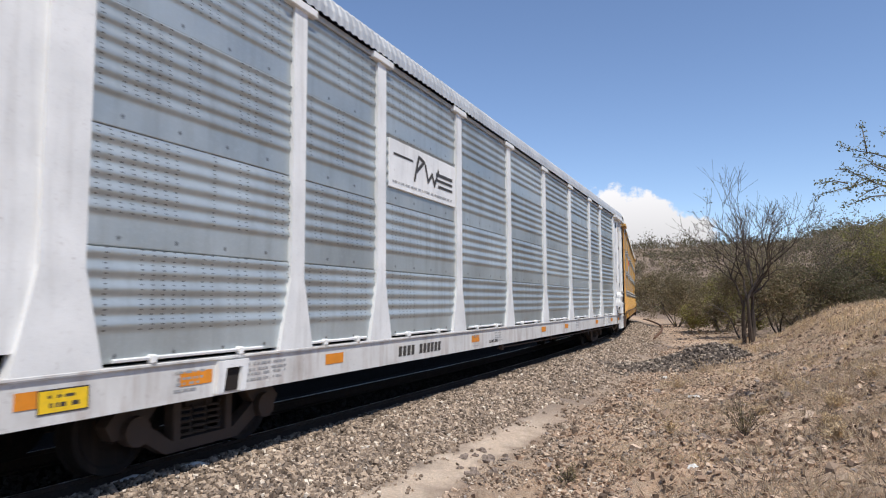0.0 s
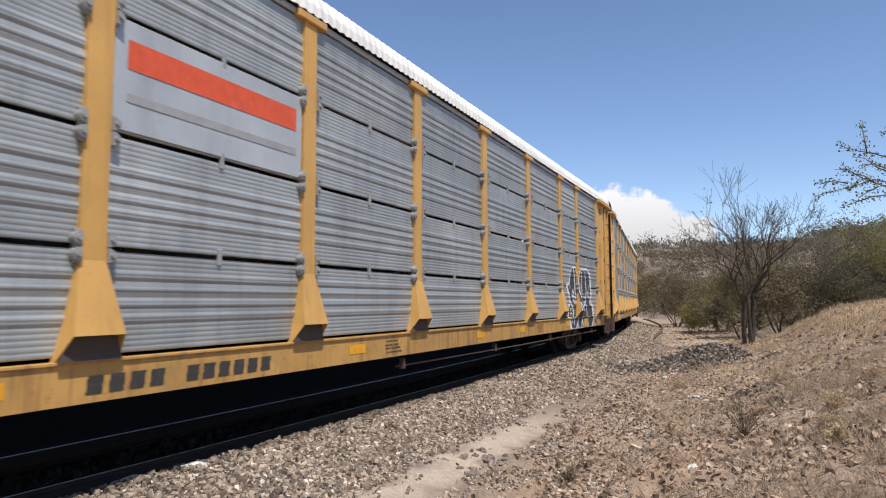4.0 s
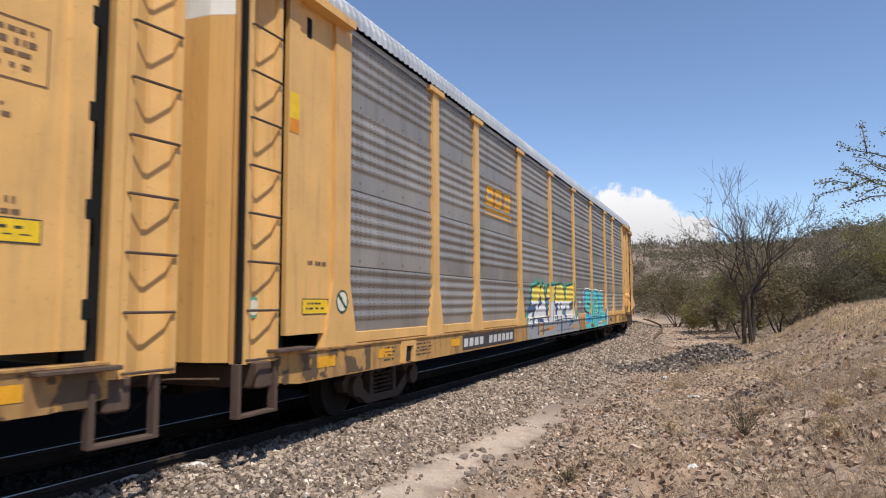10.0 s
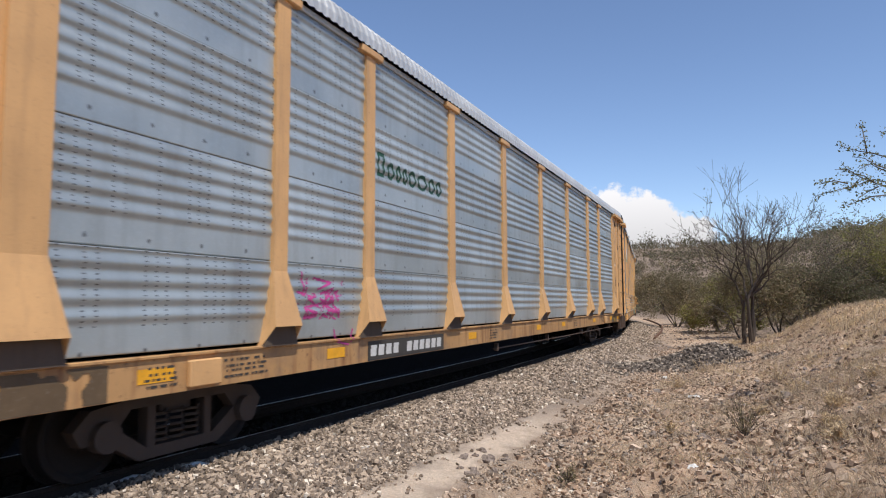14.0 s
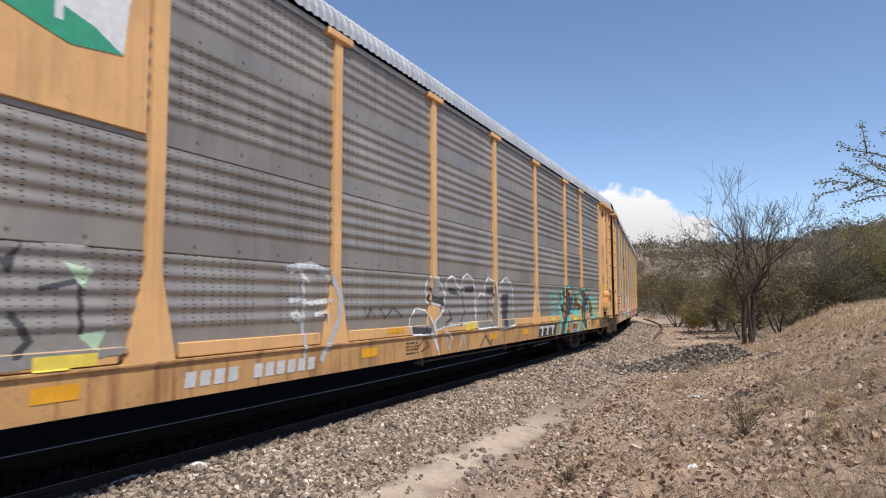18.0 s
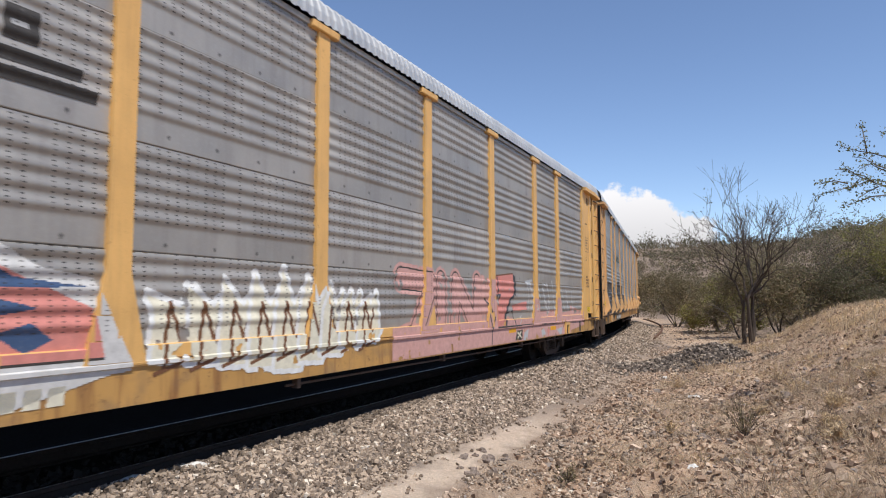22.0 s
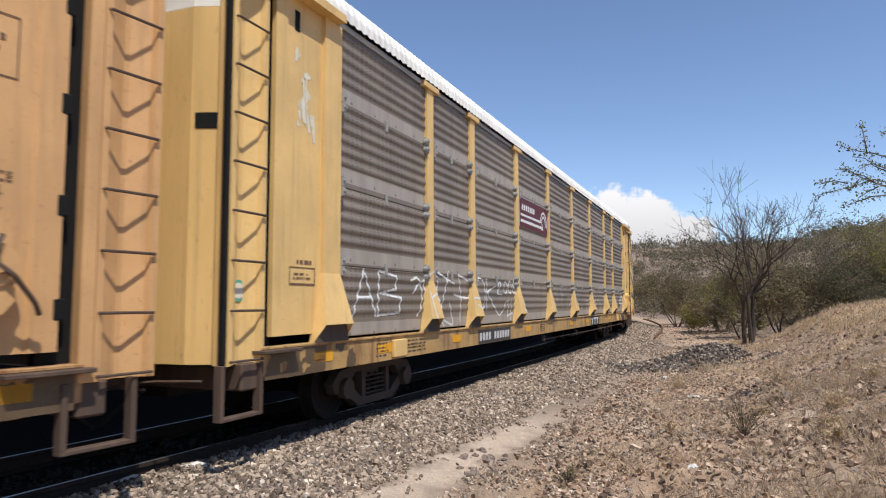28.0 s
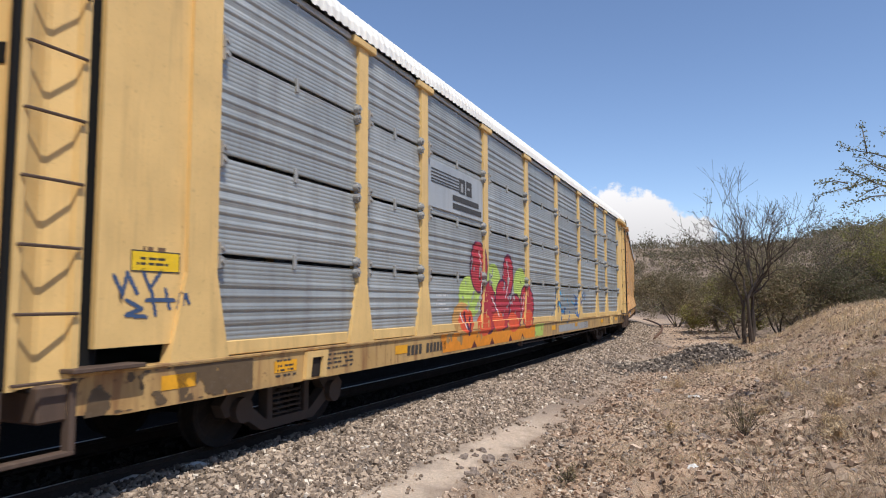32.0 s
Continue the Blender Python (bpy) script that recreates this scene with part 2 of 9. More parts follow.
# ---------------- mesh helpers ----------------
class Geo:
    def __init__(self):
        self.v, self.f, self.mi = [], [], []

    def add(self, vs, fs, m=0):
        o = len(self.v)
        self.v += [tuple(p) for p in vs]
        self.f += [tuple(i + o for i in f) for f in fs]
        self.mi += [m] * len(fs)
        return self

    def box(self, x0, x1, y0, y1, z0, z1, c=0.006, m=0):
        c = min(c, (x1 - x0) * 0.3, (y1 - y0) * 0.3, (z1 - z0) * 0.3)
        vs, idx = [], {}
        for ix in (0, 1):
            for iy in (0, 1):
                for iz in (0, 1):
                    p = [(x0, x1)[ix], (y0, y1)[iy], (z0, z1)[iz]]
                    s = [1 - 2 * ix, 1 - 2 * iy, 1 - 2 * iz]
                    for a in range(3):
                        q = [p[b] + (0 if b == a else c * s[b]) for b in range(3)]
                        idx[(ix, iy, iz, a)] = len(vs)
                        vs.append(q)
        fs = []
        for a in range(3):
            b, d = [i for i in range(3) if i != a]
            for e in (0, 1):
                ring = []
                for k, l in ((0, 0), (1, 0), (1, 1), (0, 1)):
                    key = [0, 0, 0]
                    key[a], key[b], key[d] = e, k, l
                    ring.append(idx[(*key, a)])
                fs.append(ring)
            for k in (0, 1):
                for l in (0, 1):
                    lo, hi = [0, 0, 0], [0, 0, 0]
                    lo[a], hi[a] = 0, 1
                    for q in (lo, hi):
                        q[b], q[d] = k, l
                    fs.append([idx[(*lo, b)], idx[(*hi, b)], idx[(*hi, d)], idx[(*lo, d)]])
        for ix in (0, 1):
            for iy in (0, 1):
                for iz in (0, 1):
                    fs.append([idx[(ix, iy, iz, a)] for a in range(3)])
        return self.add(vs, fs, m)

    def prism(self, poly, axis, a0, a1, m=0):
        """poly: 2D points in the two other axes, in order; extruded along axis."""
        n = len(poly)
        vs = []
        for a in (a0, a1):
            for p in poly:
                q = list(p)
                q.insert(axis, a)
                vs.append(q)
        fs = [(i, (i + 1) % n, n + (i + 1) % n, n + i) for i in range(n)]
        fs += [tuple(range(n)), tuple(range(2 * n - 1, n - 1, -1))]
        return self.add(vs, fs, m)

    def tube(self, pts, r, n=6, m=0, taper=None):
        pts = [Vector(p) for p in pts]
        vs, fs = [], []
        for i, p in enumerate(pts):
            d = (pts[min(i + 1, len(pts) - 1)] - pts[max(i - 1, 0)]).normalized()
            a = d.cross(Vector((0.13, 0.31, 0.94)) if abs(d.z) < 0.8 else Vector((0.94, 0.31, 0.1))).normalized()
            b = d.cross(a)
            rr = r if taper is None else r + (taper - r) * i / (len(pts) - 1)
            for k in range(n):
                w = 2 * math.pi * k / n
                vs.append(p + (a * math.cos(w) + b * math.sin(w)) * rr)
        for i in range(len(pts) - 1):
            for k in range(n):
                fs.append((i * n + k, i * n + (k + 1) % n, (i + 1) * n + (k + 1) % n, (i + 1) * n + k))
        fs += [tuple(range(n)), tuple(range(len(vs) - 1, len(vs) - n - 1, -1))]
        return self.add(vs, fs, m)

    def disc(self, c, r, y0, y1, n=24, m=0):
        return self.prism([(c[0] + r * math.cos(2 * math.pi * i / n), c[1] + r * math.sin(2 * math.pi * i / n)) for i in range(n)], 1, y0, y1, m)

    def mesh(self, name):
        me = bpy.data.meshes.new(name)
        me.from_pydata(self.v, [], self.f)
        bm = bmesh.new()
        bm.from_mesh(me)
        bmesh.ops.recalc_face_normals(bm, faces=bm.faces)
        bm.to_mesh(me)
        bm.free()
        if any(self.mi):
            me.polygons.foreach_set("material_index", self.mi)
        return me


STORE = {}


def stored(key, make):
    """One mesh for all alike pieces."""
    if key not in STORE:
        STORE[key] = make().mesh(key.split("|")[0])
    return STORE[key]


def part(name, data, material, parent, label="", m=None):
    """Link a mesh, or a Geo, as one part of a thing."""
    me = data.mesh(name) if isinstance(data, Geo) else data
    ob = new(name, me)
    mats = material if isinstance(material, (list, tuple)) else [material]
    if not me.materials:
        for x in mats:
            me.materials.append(x)
    for slot, x in zip(ob.material_slots, mats):
        slot.link, slot.material = "OBJECT", x
    ob.parent = parent
    if m is not None:
        ob.matrix_basis = m
    if label:
        tagged(ob, label)
    return ob


def thing(name, data, material, label, category, group="", kind="", m=None):
    ob = part(name, data, material, None, "", m) if data is not None else new(name)
    if data is None and m is not None:
        ob.matrix_basis = m
    return tagged(ob, label, category, group, kind)


# ---------------- autorack cars ----------------
SIDE = 1.62
POSTS = [-12.05, -9.17, -7.23, -4.36, -1.47, 1.47, 4.36, 7.23, 9.17, 12.05]
TIERS = [1.10, 2.06, 3.06, 4.13, 5.12]
SHEET_Y = -1.568
KICK_LIFT = 0.065                       # how much higher the sill lies on cars with kicked posts


def rib_depth(style, z):
    """How far the sheet stands out at height z above its tier's lower edge."""
    if style == "slat":
        bold = 1.0 if 0.22 < z < 0.72 else 0.0
        f, q = (z / 0.0475) % 1.0, (z / 0.125) % 1.0
        return 0.007 * min(1.0, f / 0.25) * min(1.0, (1 - f) / 0.2) + bold * 0.016 * max(0.0, math.sin(math.pi * min(1.0, q / 0.75)))
    if z < 0.24:
        return 0.0
    f = ((z - 0.24) / 0.150) % 1.0
    return 0.0108 * (1 - math.cos(2 * math.pi * f))


def sheet_mesh(style, length, height):
    g = Geo()
    step = 0.0475 / 5 if style == "slat" else 0.150 / 10
    zs = [0.0]
    while zs[-1] < height - 1e-6:
        zs.append(min(height, zs[-1] + step))
    front = [(-rib_depth(style, z), z - height / 2) for z in zs]
    poly = front + [(0.02, zs[-1] - height / 2), (0.02, -height / 2)]
    vs, fs, n = [], [], len(front)
    for x in (-length / 2, length / 2):
        vs += [(x, y, z) for y, z in front] + [(x, 0.02, z) for y, z in front]
    for i in range(n - 1):
        fs.append((i, i + 1, 2 * n + i + 1, 2 * n + i))
    fs += [(n, 3 * n, 4 * n - 1, 2 * n - 1), (0, 2 * n, 3 * n, n), (n - 1, 2 * n - 1, 4 * n - 1, 3 * n - 1)]
    return g.add(vs, fs)


def post_mesh(flare, w=0.24):
    """Side post: a capped channel that widens to its foot."""
    g = Geo()
    h = w / 2
    if flare == "flat":
        pts = [(-h, 5.10), (-h, 1.88), (-h - 0.19, 1.04), (h + 0.19, 1.04), (h, 1.88), (h, 5.10)]
        g.prism([(x, z) for x, z in pts], 1, -SIDE, -1.50)
    else:
        # a hollow foot: the front plate ends above the sill, the cheeks slant back to it
        zs = [(5.10, h, -SIDE), (1.95, h, -SIDE), (1.34, h + 0.115, -1.755)]
        vs, fs = [], []
        for z, hw, y in zs:
            vs += [(-hw, y, z), (hw, y, z), (hw, -1.50, z), (-hw, -1.50, z)]
        for i in range(len(zs) - 1):
            for k in range(4):
                fs.append((4 * i + k, 4 * i + (k + 1) % 4, 4 * i + 4 + (k + 1) % 4, 4 * i + 4 + k))
        fs += [(0, 1, 2, 3), (11, 10, 9, 8)]
        g.add(vs, fs)
        q, w1, lowz = h + 0.115, h + 0.17, 1.125
        for sgn in (-1, 1):
            a, b = sgn * q, sgn * (q - 0.012)
            c, d = sgn * w1, sgn * (w1 - 0.012)
            g.add([(a, -1.752, 1.345), (b, -1.752, 1.345), (b, -1.55, 1.345), (a, -1.55, 1.345), (c, -1.60, lowz), (d, -1.60, lowz), (d, -1.55, lowz), (c, -1.55, lowz)],
                  [(0, 1, 5, 4), (1, 2, 6, 5), (2, 3, 7, 6), (3, 0, 4, 7), (0, 3, 2, 1), (4, 5, 6, 7)])
    return g


def foot_half(flare, z):
    if flare == "flat":
        return 0.12 if z > 1.88 else 0.12 + 0.19 * (1.88 - z) / 0.84
    return 0.12 if z > 1.95 else 0.12 + 0.115 * (1.95 - z) / 0.64


HALF_ARC = [(1.66, 5.19), (1.655, 5.32), (1.61, 5.46), (1.50, 5.57), (1.28, 5.66), (0.9, 5.74), (0.45, 5.79)]
ROOF_ARC = [(-y, z) for y, z in HALF_ARC] + [(0.0, 5.81)] + HALF_ARC[::-1]


def roof_mesh():
    """Arched roof with pressed cross ribs."""
    g = Geo()
    us, lift = [], []
    u = -13.9
    while u < 13.9:
        for d, r in ((0.0, 0), (0.055, 0), (0.085, 1), (0.135, 1)):
            us.append(u + d), lift.append(0.016 * r)
        u += 0.165
    m = len(ROOF_ARC) - 1
    vs, fs = [], []
    for u, r in zip(us, lift):
        for y, z in ROOF_ARC:
            vs.append((u, y * (1 + 0.007 * (r > 0)), z + r * 0.7))
    for i in range(len(us) - 1):
        for j in range(m):
            fs.append((i * (m + 1) + j, i * (m + 1) + j + 1, (i + 1) * (m + 1) + j + 1, (i + 1) * (m + 1) + j))
    return g.add(vs, fs)


def truck_mesh():
    """Cast side frames, bolster and spring nests."""
    g = Geo()
    for s in (-1, 1):
        y0, y1 = (s * 1.12, s * 0.98) if s < 0 else (s * 0.98, s * 1.12)
        top = [(-1.18, 0.50), (-1.02, 0.66), (-0.72, 0.70), (-0.42, 0.80), (0.42, 0.80), (0.72, 0.70), (1.02, 0.66), (1.18, 0.50),
               (1.10, 0.36), (0.80, 0.40), (0.60, 0.62), (-0.60, 0.62), (-0.80, 0.40), (-1.10, 0.36)]
        g.prism(top, 1, y0, y1)
        g.prism([(-0.98, 0.42), (-0.80, 0.50), (-0.42, 0.24), (0.42, 0.24), (0.80, 0.50), (0.98, 0.42), (0.50, 0.13), (-0.50, 0.13)], 1, y0, y1)
        for x in (-0.36, 0.36):
            g.box(x - 0.05, x + 0.05, y0, y1, 0.22, 0.70, 0.01)
        for x in (-0.89, 0.89):
            g.disc((x, 0.42), 0.14, s * 1.14 - 0.06, s * 1.14 + 0.06, 16)
        for x in (-0.2, 0.0, 0.2):
            for k in range(5):
                z = 0.27 + 0.062 * k
                g.tube([(x - 0.085, s * 1.05, z), (x, s * 1.13, z + 0.012), (x + 0.085, s * 1.05, z + 0.03)], 0.017, 5)
    g.box(-0.20, 0.20, -1.05, 1.05, 0.52, 0.72, 0.02)
    return g


def wheelset_mesh():
    """Axle and both wheels, turned as one body."""
    side = [(0.0, 0.98), (0.07, 0.98), (0.08, 0.94), (0.13, 0.93), (0.135, 0.85), (0.20, 0.835), (0.33, 0.842), (0.36, 0.865), (0.415, 0.865), (0.42, 0.84), (0.425, 0.70), (0.447, 0.695), (0.447, 0.67), (0.36, 0.665), (0.33, 0.70), (0.13, 0.72), (0.085, 0.66)]
    prof = side + [(r, -y) for r, y in reversed(side)]
    n = 36
    vs = [(r * math.cos(2 * math.pi * i / n), y, r * math.sin(2 * math.pi * i / n)) for r, y in prof[1:-1] for i in range(n)]
    k = len(prof) - 2
    fs = [(q * n + i, q * n + (i + 1) % n, (q + 1) * n + (i + 1) % n, (q + 1) * n + i) for q in range(k - 1) for i in range(n)]
    return Geo().add(vs, fs + [tuple(range(n)), tuple(range(k * n - 1, (k - 1) * n - 1, -1))])


def ladder(parent, sgn, paint):
    """Corner ladder: a folded channel with round rungs. sgn: the end of the car it stands at."""
    def column():
        return Geo().prism([(-0.265, 0.0), (-0.205, 0.0), (-0.185, 0.05), (-0.02, 0.125), (0.03, 0.125), (0.185, 0.055), (0.205, 0.0), (0.265, 0.0), (0.265, 0.19), (-0.265, 0.19)], 2, 0.99, 5.02)

    lad = part("ladder", stored("ladder", column), paint, parent, "", pose(13.685 if sgn > 0 else -13.56, -SIDE, 0))
    rung = stored("rung", lambda: Geo().tube([(-0.235, 0.005, 0), (-0.23, -0.025, 0), (0.23, -0.025, 0), (0.235, 0.005, 0)], 0.013, 6))
    for i in range(9):
        part("rung", rung, paint if paint.name == "white_paint" else RUSTY, lad, "", pose(0, 0, 1.03 + 0.49 * i))
    return lad


def end_mesh():
    """Folded end door: five facets from corner to corner."""
    ys = [-1.47, -1.15, -0.5, 0.5, 1.15, 1.47]
    xs = [0.0, 0.13, 0.16, 0.16, 0.13, 0.0]
    return Geo().prism(list(zip(xs, ys)) + [(x - 0.05, y) for x, y in reversed(list(zip(xs, ys)))], 2, 0, 1)


def build_car(spec):
    style, flare, sheet_mat, paint = spec["style"], spec["flare"], spec["sheet"], spec["paint"]
    car = thing("autorack_car", None, None, spec["label"], "rail car", "cars of the freight train")
    spec["car"] = car
    ends = spec.get("end_paint", paint)
    # underframe
    part("centre_sill", stored("centre_sill", lambda: Geo().box(-13.3, 13.3, -0.32, 0.32, 0.56, 0.95, 0.02)), DARK, car)
    part("deck", stored("deck", lambda: Geo().box(-13.6, 13.6, -1.49, 1.49, 0.95, 1.04, 0.01)), DARK, car)
    for r in (0, 180):
        turn = pose(0, 0, 0, 0, 0, r)
        sill = Geo()
        lift = KICK_LIFT if flare == "kick" else 0.0
        low = 0.79 if flare == "kick" else 0.70
        sill.prism([(-13.35, 1.06 + lift), (13.35, 1.06 + lift), (13.35, low + 0.06), (12.9, low), (-12.9, low), (-13.35, low + 0.06)], 1, -1.60, -1.46)
        sill.box(-13.35, 13.35, -1.625, -1.46, 1.045 + lift, 1.075 + lift, 0.006)
        part("side_sill", stored("side_sill|" + flare, lambda: sill), SILL[paint.name], car, "", turn)
        rail = stored("eave_rail", lambda: Geo().box(-13.2, 13.2, -1.60, -1.48, 5.12, 5.20, 0.01))
        part("eave_rail", rail, spec.get("eave", ROOF_GREY), car, "", turn)
    for sgn in (-1, 1):
        truck = part("truck", stored("truck", truck_mesh), TRUCK, car, "", pose(sgn * TRUCK_GAP / 2, 0, 0))
        for x in (-0.89, 0.89):
            ws = part("wheelset", stored("wheelset", wheelset_mesh), DARK, truck, "", pose(x, 0, 0.42))
            WHEELS.append((ws, x))
    # side sheets and posts
    gap = 0.045 if style == "slat" else 0.008
    for b in range(9):
        x0, x1 = POSTS[b], POSTS[b + 1]
        L = x1 - x0
        for i in range(4):
            z0, z1 = TIERS[i] + gap / 2, TIERS[i + 1] - gap / 2
            if i == 0 and flare == "kick":
                z0 = 1.172
            key = "sheet_panel|%s%.2f%.3f" % (style, L, z1 - z0)
            if key not in STORE:
                STORE[key] = sheet_mesh(style, L, z1 - z0).mesh("sheet_panel")
                STORE[key].polygons.foreach_set("use_smooth", [True] * len(STORE[key].polygons))
            part("sheet_panel", stored(key, lambda: sheet_mesh(style, L, z1 - z0)), sheet_mat, car, "", pose((x0 + x1) / 2, SHEET_Y, (z0 + z1) / 2))
        far = stored("far_panel|%.2f" % L, lambda: Geo().box(-L / 2, L / 2, -0.03, 0.02, 1.10, 5.12, 0.01))
        part("far_panel", far, sheet_mat, car, "", pose((x0 + x1) / 2, -SHEET_Y, 0))
        if spec.get("rods"):
            def rods():
                g = Geo().tube([(-L * 0.34, -1.60, 1.125), (L * 0.30, -1.60, 1.125)], 0.018, 6)
                return g
            rod = part("locking_rod", stored("locking_rod|%.2f" % L, rods), paint, car, "", pose((x0 + x1) / 2, 0, 0))
            knob = stored("rod_knob", lambda: Geo().box(-0.03, 0.03, -1.64, -1.56, 1.075, 1.155, 0.012))
            for q in (-0.2, 0.18):
                part("rod_knob", knob, paint, rod, "", pose(q * L, 0, 0))
        elif flare == "flat":
            fw = L - 0.66
            lip = stored("fascia|%.2f" % L, lambda: Geo().box(-fw / 2, fw / 2, -1.605, -1.56, 1.085, 1.225, 0.008))
            part("fascia", lip, paint, car, "", pose((x0 + x1) / 2, 0, 0))
    for u in POSTS:
        wide = abs(u) > 12
        for r in (0, 180):
            part("post", stored("post|%s%d%.2f" % (flare, wide, spec.get("post", 0.24)), lambda: post_mesh(flare, 0.37 if wide else spec.get("post", 0.24))), paint, car, "", pose(u, 0, 0) if r == 0 else pose(-u, 0, 0, 0, 0, 180))
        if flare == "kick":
            # grimy brown plate whose dark colour also holds the shade in the foot
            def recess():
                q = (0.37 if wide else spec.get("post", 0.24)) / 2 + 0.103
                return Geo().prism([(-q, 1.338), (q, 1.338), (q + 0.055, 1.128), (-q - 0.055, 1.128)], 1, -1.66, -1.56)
            part("foot_recess", stored("foot_recess|%d%.2f" % (wide, spec.get("post", 0.24)), recess), SHADED_GRIME, car, "", pose(u, 0, 0))
        if not wide:
            cap = stored("cap", lambda: Geo().box(-0.29, 0.29, -1.66, -1.50, 5.085, 5.19, 0.012))
            part("post_cap", cap, paint, car, "", pose(u, 0, 0))
    for a, b, z0, z1, mat in spec.get("plates", ()):
        part("cover_plate", Geo().box(a, b, -1.598, -1.53, z0, z1, 0.006), mat, car, "plain flat cover plate")
    # ends
    for sgn in (-1, 1):
        turn = pose(0, 0, 0)
        def plate():
            return Geo().prism([(12.10, -1.575), (12.93, -1.575), (12.95, -1.60), (13.15, -1.60), (13.15, -1.54), (12.10, -1.54)], 2, 1.24, 5.10)
        me = stored("end_plate", plate)
        for r in (0, 180):
            base = pose(0, 0, 0, 0, 0, r)
            m = base if (sgn > 0) == (r == 0) else base @ Matrix.Diagonal((-1, 1, 1, 1))
            part("end_plate", me, ends, car, "", m)
        # black box behind the gap puts the slot's shade into its colour
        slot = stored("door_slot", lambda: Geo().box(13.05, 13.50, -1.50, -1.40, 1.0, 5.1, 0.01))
        part("door_slot", slot, BLACK, car, "black backing for the shade in the open door slot", pose(0, 0, 0) if sgn > 0 else Matrix.Diagonal((-1, 1, 1, 1)))
        if sgn > 0:
            tooth = stored("slot_latch", lambda: Geo().box(13.11, 13.19, -1.607, -1.42, -0.08, 0.08, 0.008))
            for i in range(5):
                part("slot_latch", tooth, BLACK, car, "", pose(0, 0, 1.55 + 0.78 * i))
            part("corner_flange", stored("corner_flange", lambda: Geo().box(13.305, 13.418, -1.618, -1.50, 0.99, 5.02, 0.006)), ends, car)
        else:
            part("door_seal", stored("door_seal", lambda: Geo().box(-13.875, -13.828, -1.61, -1.54, 1.0, 5.0, 0.012)), BLACK, car, "black rubber seal along the corner")
        ladder(car, sgn, ends)
        door = stored("end_door", end_mesh)
        turn = pose(sgn * 13.77, 0, 1.0, 0, 0, 0 if sgn > 0 else 180)
        part("end_door", door, ends, car, "", turn @ Matrix.Diagonal((1, 1, 3.60, 1)))
        part("end_door_top", door, spec.get("end_top", ROOF_WHITE), car, "", pose(sgn * 13.77, 0, 4.603, 0, 0, 0 if sgn > 0 else 180) @ Matrix.Diagonal((1, 1, 0.75, 1)))
        step = Geo()
        for x in (-0.36, 0.20):
            step.box(x, x + 0.05, -1.63, -1.53, 0.50, 1.0, 0.006)
        step.box(-0.36, 0.25, -1.63, -1.53, 0.47, 0.505, 0.006)
        part("stirrup_step", stored("stirrup_step", lambda: step), spec.get("step", RUSTY), car, "", pose(sgn * 13.55, 0, 0))
        sbox = stored("end_sill", lambda: Geo().box(-0.12, 0.12, -1.58, 1.58, 0.72, 1.0, 0.02))
        part("end_sill", sbox, RUSTY, car, "", pose(sgn * 13.45, 0, 0))
        cpl = Geo().box(13.3, 13.95, -0.14, 0.14, 0.70, 0.95, 0.03).box(13.9, 14.17, -0.17, 0.17, 0.66, 0.98, 0.05)
        part("coupler", stored("coupler", lambda: cpl), RUSTY, car, "", pose(0, 0, 0, 0, 0, 0 if sgn > 0 else 180))
        hood = Geo().prism([(-1.0, 5.10), (0.35, 5.09), (0.92, 5.04), (0.92, 5.13), (0.3, 5.20), (-1.0, 5.20)], 1, -1.74, -1.50)
        part("end_hood", stored("end_hood", lambda: hood), ends, car, "", pose(sgn * 12.95, 0, 0) @ Matrix.Diagonal((sgn, 1, 1, 1)))
        arch = Geo()
        for (ya, za), (yb, zb) in zip(ROOF_ARC, ROOF_ARC[1:]):
            arch.prism([(ya * 1.002, za + 0.008), (yb * 1.002, zb + 0.008), (yb * 0.975, zb - 0.03), (ya * 0.975, za - 0.03)], 0, -0.012, 0.012)
        part("roof_end_seal", stored("roof_end_seal", lambda: arch), BLACK, car, "", pose(sgn * 13.9, 0, 0))
    for sgn in (-1, 1):
        gable = stored("roof_end", lambda: Geo().prism([(y * 0.975, z - 0.012) for y, z in ROOF_ARC], 0, -0.02, 0.02))
        part("roof_end", gable, spec.get("end_top", WHITE), car, "", pose(sgn * 13.84, 0, 0))
    part("roof", stored("roof", roof_mesh), spec["roof"], car)
    return car


